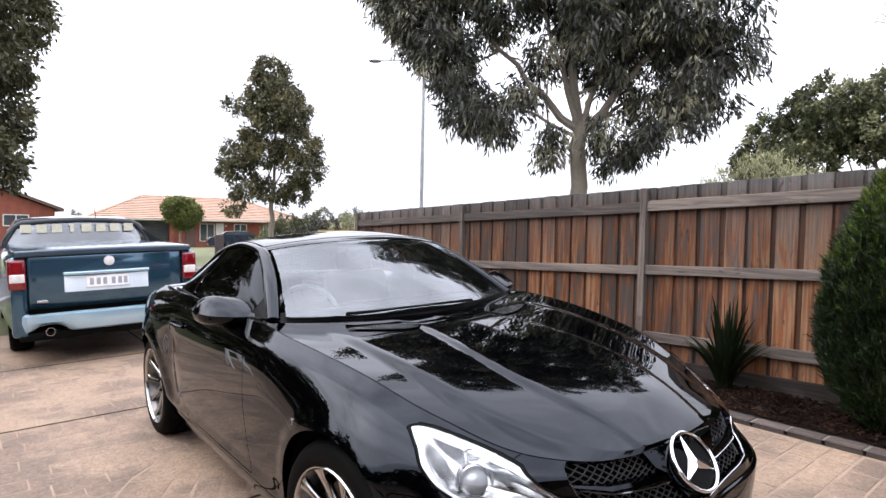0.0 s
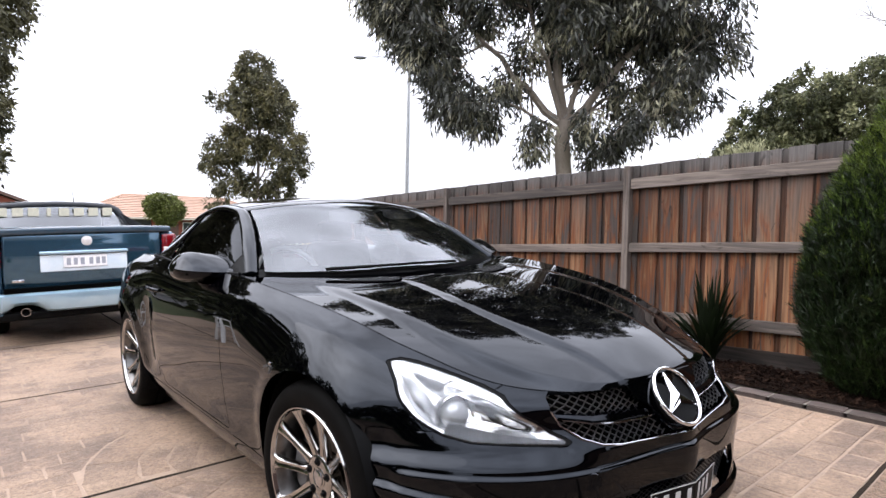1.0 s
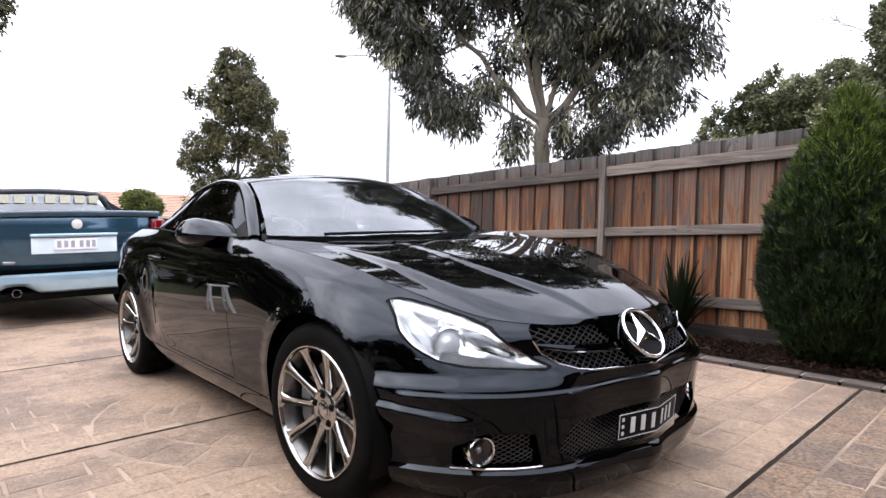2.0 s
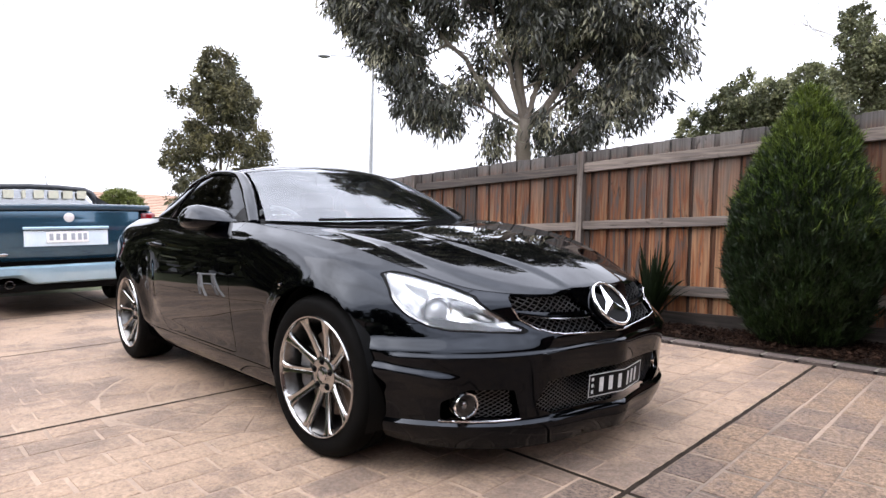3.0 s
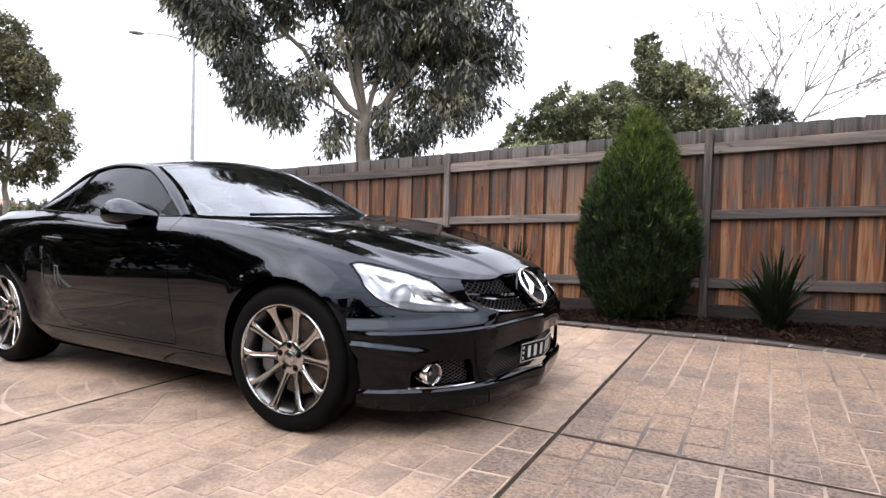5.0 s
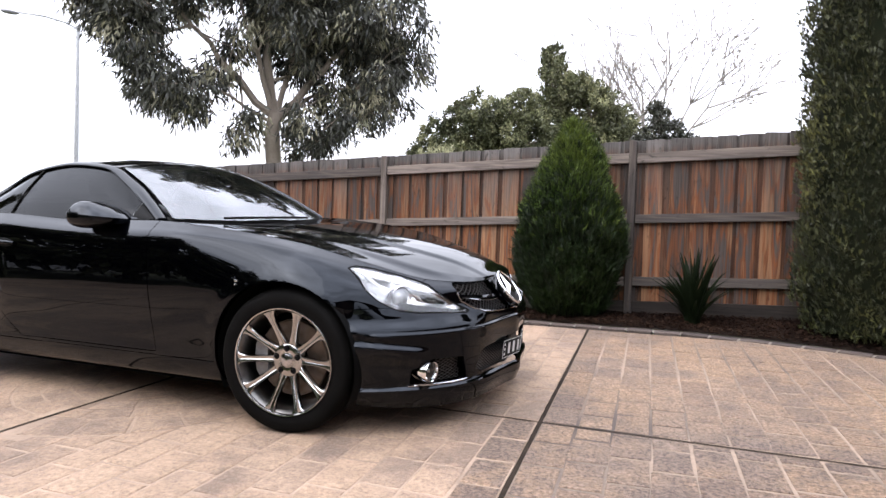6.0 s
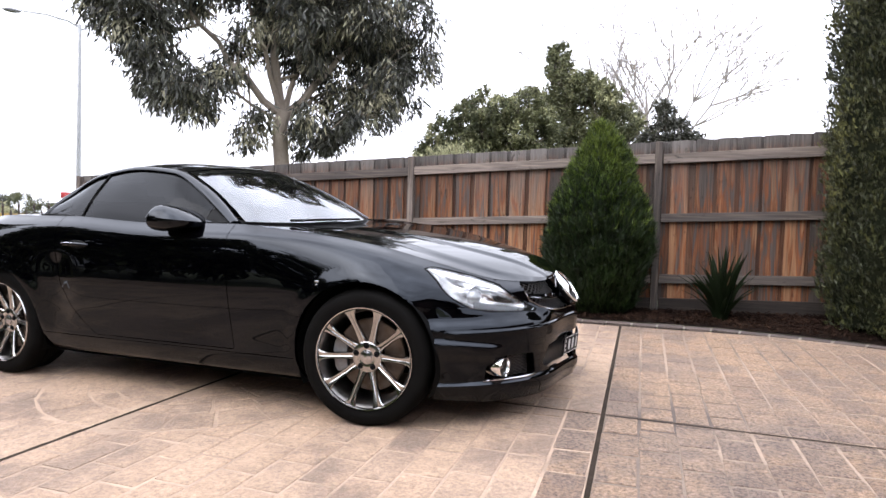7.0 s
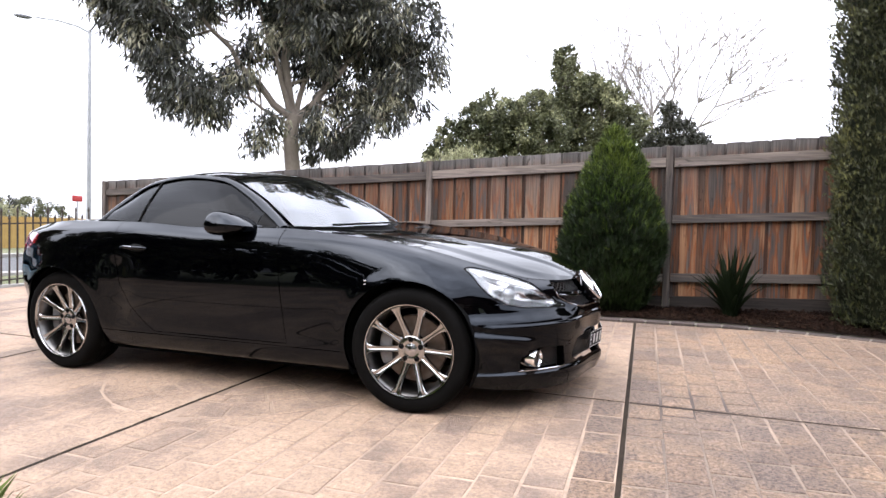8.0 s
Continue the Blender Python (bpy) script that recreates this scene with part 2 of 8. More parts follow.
sheet("ground", steps_to(2000), steps_to(2000), lawn_z, M["grass"], "short green grass lawn reaching into the distance", "lawn")
sheet("road", np.linspace(-18.55, -10.75, 9), np.concatenate([[-400, -100], np.linspace(-40, 60, 51), [150, 400]]), lambda x, y: ground_z(x, y) - 0.12 + 0 * y,
      M["asphalt"], "grey asphalt street between concrete kerbs", "road")

KERB_YS = np.concatenate([[-400, -100], np.linspace(-40, 60, 51), [150, 400]])
for kx in (-10.7, -18.7):
    bm = bmesh.new()
    prev = None
    for ky in KERB_YS:
        z0 = float(ground_z(kx, ky))
        ring = [bm.verts.new((kx + dx, ky, z0 + dz)) for dx, dz in ((-0.15, -0.25), (-0.15, -0.005), (-0.1, 0.01), (0.1, 0.01), (0.15, -0.005), (0.15, -0.25))]
        if prev:
            for i in range(5):
                bm.faces.new((prev[i], prev[i + 1], ring[i + 1], ring[i]))
        prev = ring
    tagged(part("kerb", bm, M["kerb"]), "pale concrete street kerb", "kerb", kind="structure")


# ---- driveway ----
JOINT_X = [-7.4, -5.15, -3.1, -1.14, 0.965, 3.05, 4.6]
JOINT_Y = [-5.6, -4.45, -2.35, -0.28, 2.1]


def long_joint(x, y):
    """The joints across the drive lean a little off square."""
    return x - 0.06 * (y - 0.3) * float(np.clip((x + 1.14) / 2.105, 0, 1))


def slab_bmesh(x0, x1, y0, y1, gap=0.011):
    bm = bmesh.new()
    ys = np.linspace(y0 + gap, y1 - gap, 3)
    top, low = [], []
    for y in ys:
        a, b = long_joint(x0, y) + gap, long_joint(x1, y) - gap
        top.append([bm.verts.new((x, y, float(ground_z(x, y)))) for x in (a, (a + b) / 2, b)])
        low.append([bm.verts.new((x, y, float(ground_z(x, y)) - 0.1)) for x in (a, (a + b) / 2, b)])
    for i in range(2):
        for j in range(2):
            bm.faces.new((top[i][j], top[i][j + 1], top[i + 1][j + 1], top[i + 1][j]))
    edge_t = top[0] + [top[1][2], top[2][2], top[2][1], top[2][0], top[1][0]]
    edge_l = low[0] + [low[1][2], low[2][2], low[2][1], low[2][0], low[1][0]]
    for k in range(8):
        n = (k + 1) % 8
        bm.faces.new((edge_t[k], edge_l[k], edge_l[n], edge_t[n]))
    return bm


driveway = tagged(new("driveway"), "tan stamped concrete driveway with sawn joints", "driveway", kind="structure")
for x0, x1 in zip(JOINT_X, JOINT_X[1:]):
    for y0, y1 in zip(JOINT_Y, JOINT_Y[1:]):
        part("slab", slab_bmesh(x0, x1, y0, y1), M["concrete_worn"] if x0 > 0.5 else M["concrete"] if x0 > -2.0 else M["concrete_plain"], driveway, smooth=False)
bm = bmesh.new()
rows = [[bm.verts.new((x, y, float(ground_z(x, y)) - 0.006)) for y in np.linspace(-5.65, 2.12, 9)] for x in np.linspace(-7.45, 4.65, 25)]
for r0, r1 in zip(rows, rows[1:]):
    for j in range(8):
        bm.faces.new((r0[j], r1[j], r1[j + 1], r0[j + 1]))
part("joint_filler", bm, M["joint"], driveway, "dark dirt filling the sawn joints", smooth=False)
# dirt that stands almost level with the slabs in each sawn joint
bm = bmesh.new()
for x in JOINT_X[1:-1]:
    ends = None
    for y in np.linspace(JOINT_Y[0], JOINT_Y[-1], 260):
        c = long_joint(x, y)
        w = (0.0100 if x < 0.5 else 0.0080) + 0.0035 * noise.noise((y * 14, x, 0.5)) + 0.0025 * noise.noise((y * 45, x, 2.5))
        pair = [bm.verts.new((c + d, y, float(ground_z(c, y)) + 0.0018)) for d in (-w, w)]
        if ends:
            bm.faces.new((ends[0], ends[1], pair[1], pair[0]))
        ends = pair
for y in JOINT_Y[1:-1]:
    ends = None
    for x in np.linspace(JOINT_X[0], JOINT_X[-1], 360):
        w = 0.0075 + 0.003 * noise.noise((x * 14, y, 0.5)) + 0.002 * noise.noise((x * 45, y, 2.5))
        pair = [bm.verts.new((x, y + d, float(ground_z(x, y)) + 0.0012)) for d in (-w, w)]
        if ends:
            bm.faces.new((ends[0], pair[0], pair[1], ends[1]))
        ends = pair
part("joint_dirt", bm, M["joint"], driveway, "dark dirt packed in the sawn joints", smooth=False)


# ---- the black roadster ----
M["paint"] = shade("black_paint", (0.00012, 0.00013, 0.0003), (0.00018, 0.0002, 0.0004), 3, 0.012, coat=0.0, fine=0.02, specular=0.27)
M["paint"].node_tree.nodes["Principled BSDF"].inputs["Specular Tint"].default_value = (0.80, 0.88, 1.0, 1)
M["rubber"] = shade("tyre_rubber", (0.0022, 0.0021, 0.002), (0.004, 0.0038, 0.0036), 8, 0.6, 0.8, specular=0.05, bump=0.0006, bump_scale=300)
M["alloy"] = shade("gunmetal_alloy", (0.46, 0.455, 0.45), (0.34, 0.335, 0.33), 5, 0.08, 0.16, metal=1.0, fine=0.06)
M["barrel"] = shade("dark_alloy_barrel", (0.17, 0.165, 0.16), (0.09, 0.086, 0.082), 8, 0.25, 0.4, metal=1.0)
M["chrome"] = shade("chrome", (0.86, 0.86, 0.87), None, 4, 0.04, metal=1.0, fine=0.02)
M["silver"] = shade("lamp_reflector", (0.80, 0.80, 0.79), (0.34, 0.34, 0.34), 22, 0.06, 0.22, metal=1.0, fine=0.12)
M["black"] = shade("black_plastic", (0.0015, 0.0015, 0.0015), (0.0028, 0.0028, 0.0028), 9, 0.5, 0.65, specular=0.08, bump=0.0004, bump_scale=400)
# near-black: the shade in gaps, seams and openings is put into the colour
M["void"] = shade("unlit_cavity", (0.001, 0.001, 0.001), None, 4, 0.9, specular=0.03)
M["disc"] = shade("brake_iron", (0.16, 0.13, 0.11), (0.10, 0.07, 0.05), 30, 0.4, 0.6, metal=0.8, stretch=(1, 6, 1))
M["caliper"] = shade("caliper_silver", (0.20, 0.20, 0.205), (0.14, 0.14, 0.145), 20, 0.45, metal=0.6)
M["windscreen"] = glass("windscreen_glass", (0.80, 0.88, 0.92), 0.0, 0.55, 1.95)
M["tint"] = glass("tinted_glass", (0.10, 0.11, 0.13), 0.0, 0.16, 1.19)
M["lens"] = glass("clear_lens", (1, 1, 1), 0.0, 0.94)
M["redlens"] = shade("red_lamp", (0.20, 0.005, 0.010), (0.12, 0.003, 0.006), 20, 0.06, coat=1.0)
M["leather"] = shade("dark_leather", (0.03, 0.03, 0.032), (0.045, 0.044, 0.042), 9, 0.5, 0.6, bump=0.0006, bump_scale=260)
M["plate_dark"] = shade("plate_black", (0.003, 0.003, 0.0034), None, 8, 0.5, specular=0.1)
M["plate_ink"] = shade("plate_ink", (0.30, 0.32, 0.36), (0.36, 0.38, 0.42), 12, 0.4)
M["plate_white"] = shade("plate_white", (0.55, 0.55, 0.54), (0.45, 0.45, 0.44), 12, 0.4)

KNOT_X = [-3.3, -2.9, -2.43, -1.9, -1.3, -0.8, -0.4, 0.0, 0.3, 0.55, 0.85]
ROW_Z = [
    [0.25, 0.22, 0.18, 0.165, 0.165, 0.165, 0.165, 0.158, 0.132, 0.114, 0.112],
    [0.31, 0.28, 0.22, 0.20, 0.20, 0.20, 0.20, 0.20, 0.195, 0.195, 0.195],
    [0.44, 0.41, 0.36, 0.33, 0.32, 0.32, 0.33, 0.33, 0.32, 0.32, 0.33],
    [0.57, 0.55, 0.50, 0.46, 0.45, 0.45, 0.46, 0.46, 0.44, 0.43, 0.435],
    [0.68, 0.67, 0.64, 0.60, 0.59, 0.59, 0.60, 0.60, 0.55, 0.505, 0.49],
    [0.77, 0.77, 0.77, 0.74, 0.72, 0.72, 0.73, 0.71, 0.64, 0.575, 0.545],
    [0.85, 0.86, 0.885, 0.88, 0.85, 0.845, 0.835, 0.79, 0.70, 0.62, 0.585],
    [0.88, 0.905, 0.95, 0.948, 0.918, 0.918, 0.885, 0.823, 0.737, 0.660, 0.622],
]
ROW_WIDE = [0.79, 0.835, 0.870, 0.886, 0.893, 0.888, 0.864, 0.785]
ROW_NOSE = [0.785, 0.812, 0.812, 0.812, 0.812, 0.765, 0.75, 0.72]
ROW_TAIL = [-3.10, -3.18, -3.25, -3.29, -3.27, -3.24, -3.21, -3.17]
ROW_BEND = [0.05, 0.05, 0.05, 0.03, 0.0, -0.1, -0.2, -0.3]
FRONT_N, SIDE_N, REAR_N, SPLIT = 80, 84, 40, 18
WHEEL_F, WHEEL_R = (0.0, 0.318), (-2.43, 0.316)
ARCH_F, ARCH_R = 0.352, 0.346


def bonnet_centre(x):
    return curve_at(x, [-0.8, -0.567, -0.23, 0.15, 0.54, 0.70, 0.75], [0.912, 0.902, 0.874, 0.826, 0.742, 0.668, 0.632])


def bonnet_ridge(x, y):
    """A raised middle that narrows to the nose, and a softer crease along each side."""
    far = np.abs(y)
    inner = curve_at(x, [-0.8, -0.4, 0.2, 0.72], INNER)
    outer = curve_at(x, [-0.8, -0.4, 0.2, 0.72], OUTER)
    fade = smooth_step(x, -0.62, -0.30) * (1 - 0.5 * smooth_step(x, 0.45, 0.72))
    return fade * (0.011 * (1 - smooth_step(far, inner - 0.014, inner + 0.016)) + 0.012 * (1 - smooth_step(far, outer - 0.02, outer + 0.05)))


INNER, OUTER = [0.23, 0.235, 0.285, 0.18], [0.57, 0.575, 0.53, 0.36]


def body_grid():
    """Half of the body's skin as a grid: rows go up the flank and over the bonnet, columns run from the nose's middle to the tail's."""
    lines = []
    for k in range(8):
        xc, nose, tail, wide = ROW_BEND[k], ROW_NOSE[k], ROW_TAIL[k], ROW_WIDE[k]
        a = np.linspace(0, math.pi / 2, FRONT_N + 1)
        fx = xc + (nose - xc) * np.cos(a).clip(0) ** (2 / 1.8)
        fy = wide * np.sin(a) ** (2 / [2.6, 2.6, 2.6, 2.6, 2.65, 2.8, 3.1, 3.15][k])
        sx = np.linspace(xc, -2.25, SIDE_N + 1)[1:]
        sy = np.full(len(sx), wide)
        a = np.linspace(math.pi / 2, 0, REAR_N + 1)[1:]
        rx = -2.25 + (tail + 2.25) * np.cos(a).clip(0) ** (2 / 2.8)
        ry = wide * np.sin(a).clip(0) ** (2 / 2.6)
        x, y = np.concatenate([fx, sx, rx]), np.concatenate([fy, sy, ry])
        hips = [0, 0.004, 0.010, 0.018, 0.024, 0.028, 0.018, 0.006][k]
        y = y + hips * np.exp(-(((x + 2.42) / 0.44) ** 2)) * (x > -3.0) + 0.4 * hips * np.exp(-(((x - 0.02) / 0.4) ** 2)) * (y > 0.5)
        prow = 0.030 * [1, 1, 1, 1, 1, 0.8, 0.5, 0.3][k]
        across = np.abs(y)
        x = x - prow * (x > 0.3) * (across / 0.2) * np.exp(0.5 * (1 - (across / 0.2) ** 2))
        lean = [0, 0, 0, 0, 0, 0.022, 0.058, 0.048][k]
        y = y - lean * (np.clip(y / ROW_WIDE[k], 0, 1) * smooth_step(x, -0.62, -0.02) + 0.35 * (y > 0.5) * np.exp(-(((x + 2.45) / 0.36) ** 2)))
        if k == 7:
            y = y + 0.022 * np.exp(-(((x + 1.7) / 0.5) ** 4))
        lines.append(np.stack([x, y, curve_at(x, KNOT_X, ROW_Z[k])], -1))
    lines = np.array(lines)
    u = np.linspace(0, 7, 7 * SPLIT + 1)
    knots = np.arange(8)
    grid = np.zeros((len(u), lines.shape[1], 3))
    for c in range(lines.shape[1]):
        for ax in range(3):
            grid[:, c, ax] = curve_at(u, knots, lines[:, c, ax])
    # ledges on the front bumper and the sills
    x, y, z = grid[..., 0], grid[..., 1], grid[..., 2]
    front = smooth_step(x, 0.18, 0.34)
    corner = smooth_step(y, 0.635, 0.70)
    step_z = 0.385 + 0.22 * np.clip(y - 0.66, 0, 1)
    ledge = 0.020 * front * corner * (1 - smooth_step(z, step_z - 0.012, step_z + 0.006)) * smooth_step(z, step_z - 0.10, step_z - 0.03)
    lip = 0.017 * front * (1 - smooth_step(z, 0.205, 0.22))
    crease = 0.012 * smooth_step(x, 0.37, 0.41) * (1 - smooth_step(z, 0.449, 0.460)) * smooth_step(z, 0.30, 0.44)
    lips = 0
    for (wx, wz), r in ((WHEEL_F, ARCH_F), (WHEEL_R, ARCH_R)):
        d = np.hypot(x - wx, z - wz) - r
        lips = lips + (0.007 if wx > -1 else 0.015) * (1 - smooth_step(d, 0.012, 0.075 if wx > -1 else 0.11)) * (y > 0.55) * smooth_step(z, 0.24, 0.34)
    waist = -0.012 * np.exp(-(((x + 1.93) / 0.10) ** 2)) * smooth_step(z, 0.30, 0.42) * (1 - smooth_step(z, 0.66, 0.82)) * (y > 0.55)
    sill = 0.012 * (1 - front) * smooth_step(x, -2.1, -1.85) * (1 - smooth_step(z, 0.255, 0.36)) * (0.1 + 0.9 * smooth_step(z, 0.15, 0.275))
    shelf = -0.034 * front * smooth_step(y, 0.34, 0.46) * smooth_step(z, 0.458, 0.515) * (1 - 0.75 * smooth_step(z, 0.53, 0.64))
    grow = ledge + lip + sill + crease + lips + shelf + waist
    size = np.hypot((x + 0.3) * front, y) + 1e-6
    grid[..., 0] += grow * front * (x + 0.3) / size
    grid[..., 1] += grow * y / size
    return grid


def lid(edge, far_x, centre_z, rows, ridge=None):
    """Rows from a flank's upper edge to the middle line."""
    out = []
    for i in range(1, rows + 1):
        u = i / rows
        x = edge[:, 0] + (far_x - edge[:, 0]) * u
        y = edge[:, 1] * (1 - u)
        z = edge[:, 2] + (centre_z - edge[:, 2]) * (1 - (1 - u) ** 1.85)
        if ridge is not None:
            z = z + ridge(x, y) * min(1.0, u * 6)
        out.append(np.stack([x, y, z], -1))
    return out


def signed(points_u, points_v, polygon):
    """Signed distance to a polygon's edge: negative inside."""
    px, pv = np.asarray(points_u), np.asarray(points_v)
    best, inside = np.full(px.shape, 9.0), np.zeros(px.shape, bool)
    for (x0, y0), (x1, y1) in zip(polygon, polygon[1:] + polygon[:1]):
        dx, dy = x1 - x0, y1 - y0
        t = np.clip(((px - x0) * dx + (pv - y0) * dy) / (dx * dx + dy * dy), 0, 1)
        best = np.minimum(best, np.hypot(px - x0 - t * dx, pv - y0 - t * dy))
        cross = (y0 > pv) != (y1 > pv)
        with np.errstate(divide="ignore", invalid="ignore"):
            inside ^= cross & (px < (x1 - x0) * (pv - y0) / (y1 - y0 if y1 != y0 else 1e-9) + x0)
    return np.where(inside, -best, best)


def cut(verts, polys, field):
    """Cuts polygons along the zero line of field(x, y, z); gives the points, the polygons and which lie inside."""
    v = np.array(verts)
    s = field(v[:, 0], v[:, 1], v[:, 2])
    s = np.where(np.abs(s) < 2e-4, 0.0, s)
    verts, made, out, inside = list(verts), {}, [], []
    for q, tag in polys:
        sq = [s[i] for i in q]
        if min(sq) >= 0 or max(sq) <= 0:
            out.append((q, tag))
            inside.append(max(sq) <= 0)
            continue
        neg, pos = [], []
        for k in range(len(q)):
            i, j = q[k], q[(k + 1) % len(q)]
            if s[i] <= 0:
                neg.append(i)
            if s[i] >= 0:
                pos.append(i)
            if s[i] * s[j] < 0:
                key = (min(i, j), max(i, j))
                if key not in made:
                    t = s[i] / (s[i] - s[j])
                    made[key] = len(verts)
                    verts.append(verts[i] + (verts[j] - verts[i]) * t)
                neg.append(made[key])
                pos.append(made[key])
        for ring, side in ((neg, True), (pos, False)):
            if len(ring) > 2:
                out.append((tuple(ring), tag))
                inside.append(side)
    return verts, out, inside


HEADLAMP = [(0.242, 0.723), (0.261, 0.731), (0.298, 0.724), (0.353, 0.709), (0.411, 0.691), (0.479, 0.668), (0.543, 0.643), (0.584, 0.614), (0.628, 0.577), (0.653, 0.549), (0.696, 0.524),
            (0.692, 0.515), (0.632, 0.523), (0.583, 0.528), (0.534, 0.531), (0.472, 0.545), (0.421, 0.571), (0.39, 0.592), (0.341, 0.637), (0.307, 0.674), (0.26, 0.712)]
GRILLE = [(-0.1, 0.492), (0.0, 0.492), (0.14, 0.494), (0.28, 0.503), (0.345, 0.513), (0.39, 0.530), (0.425, 0.563), (0.445, 0.600), (0.436, 0.634), (0.40, 0.66), (0.0, 0.66), (-0.1, 0.66)]
INTAKE = [(-0.1, 0.218), (0.34, 0.222), (0.425, 0.262), (0.37, 0.345), (0.0, 0.36), (-0.1, 0.36)]
FOG_HOLE = [(0.475, 0.226), (0.685, 0.230), (0.69, 0.29), (0.63, 0.335), (0.50, 0.328)]
DOOR = [(-0.715, 0.30), (-0.725, 0.45), (-0.745, 0.70), (-0.78, 1.1), (-1.95, 1.1), (-1.945, 0.86), (-1.93, 0.70), (-1.905, 0.57), (-1.83, 0.45), (-1.74, 0.36), (-1.66, 0.30)]
FLAP = (-2.14, 0.825)
TAIL_LAMP = [(-2.66, 0.82), (-2.66, 0.862), (-2.72, 0.874), (-3.4, 0.874), (-3.4, 0.70), (-3.10, 0.71), (-2.86, 0.745), (-2.72, 0.78)]


def f_arch(x, y, z):
    front = np.where(y > 0.55, np.hypot(x - WHEEL_F[0], z - WHEEL_F[1]) - ARCH_F, 1.0)
    rear = np.where(y > 0.55, np.hypot(x - WHEEL_R[0], z - WHEEL_R[1]) - ARCH_R, 1.0)
    return np.minimum(front, rear)


def f_headlamp(x, y, z):
    return np.where(y > 0.3, signed(x, z, HEADLAMP), 1.0)


def f_lamp_rim(x, y, z):
    return f_headlamp(x, y, z) + 0.0045


def f_bezel(x, y, z):
    line = np.maximum(z - (0.578 - 0.24 * np.clip(x - 0.47, 0, 1)), 0.47 - x)
    return np.where(f_headlamp(x, y, z) < 0.02, line, 1.0)


def f_grille(x, y, z):
    return np.where(x > 0.5, signed(y, z, GRILLE), 1.0)


def f_intake(x, y, z):
    return np.where(x > 0.5, signed(y, z, INTAKE), 1.0)


def f_fog(x, y, z):
    return np.where(x > 0.3, signed(y, z, FOG_HOLE), 1.0)


def f_door(x, y, z):
    return np.where(y > 0.6, signed(x, z, DOOR), 1.0)


def f_bumper(x, y, z):
    return np.maximum(0.285 - x, z - (0.556 + 2.5 * np.clip(x - 0.475, 0, 1)))


def f_sill(x, y, z):
    return np.maximum(z - 0.283, np.maximum(x + 0.30, -2.12 - x))


def f_rear_bumper(x, y, z):
    return np.maximum(z - 0.60, x + 2.79)


def f_tail(x, y, z):
    return np.where(x < -2.5, signed(x, z, TAIL_LAMP), 1.0)


class Skin:
    """Half of the body, cut along its panel gaps."""

    def __init__(self):
        g = body_grid()
        self.flank_rows = g.shape[0]
        self.g = g
        v, q = self.faces(g)
        verts, polys = list(v), [(tuple(int(i) for i in r), frozenset()) for r in q]
        for field, word in ((f_arch, "arch"), (f_headlamp, "headlamp"), (f_lamp_rim, "lens"), (f_bezel, "bezel"), (f_grille, "grille"), (f_intake, "intake"), (f_fog, "fog"), (f_door, "door"),
                            (f_bumper, "bumper"), (f_sill, "sill"), (f_rear_bumper, "rear"), (f_tail, "tail")):
            verts, polys, inside = cut(verts, polys, field)
            polys = [(r, tag | {word} if hit else tag) for (r, tag), hit in zip(polys, inside)]
        self.verts, self.polys = np.array(verts), polys
        top = g[-1]
        self.bonnet_cols = int(np.nonzero(top[:, 0] > -0.80)[0][-1]) + 1
        self.boot_col = int(np.nonzero(top[:, 0] < -2.25)[0][0])
        e = top[: self.bonnet_cols]
        far = 0.705 - (0.72 - e[:, 0]) * (1.345 / 1.52)
        self.bonnet = np.array([e] + lid(e, far, bonnet_centre(far) - 0.015, 48, bonnet_ridge))
        e = top[self.boot_col:]
        far = -3.165 + (e[:, 0] + 3.17) * (0.70 / 0.92)
        self.boot = np.array([e] + lid(e, far, curve_at(far, [-3.2, -3.0, -2.45], [0.905, 0.935, 0.972]), 14))

    def faces(self, grid):
        n, k, _ = grid.shape
        idx = np.arange(n * k).reshape(n, k)
        q = np.stack([idx[:-1, :-1], idx[:-1, 1:], idx[1:, 1:], idx[1:, :-1]], -1).reshape(-1, 4)
        return grid.reshape(-1, 3), q

    def at_side(self, x, z):
        """How far the flank stands out at x, z."""
        v = self.g.reshape(-1, 3)
        d = (v[:, 0] - x) ** 2 + (v[:, 2] - z) ** 2 + 9 * (v[:, 1] < 0.4)
        near = np.argsort(d)[:4]
        return float(v[near, 1].mean())

    def at_front(self, y, z):
        """How far the nose stands forward at y, z."""
        v = self.g.reshape(-1, 3)
        d = (v[:, 1] - abs(y)) ** 2 + (v[:, 2] - z) ** 2 + 9 * (v[:, 0] < 0.1)
        near = np.argsort(d)[:4]
        w = 1 / (d[near] + 1e-5)
        return float((v[near, 0] * w).sum() / w.sum())

    def at_bonnet(self, x, y):
        v = self.bonnet.reshape(-1, 3)
        d = (v[:, 0] - x) ** 2 + (v[:, 1] - abs(y)) ** 2
        near = np.argsort(d)[:4]
        w = 1 / (d[near] + 1e-5)
        return float((v[near, 2] * w).sum() / w.sum())


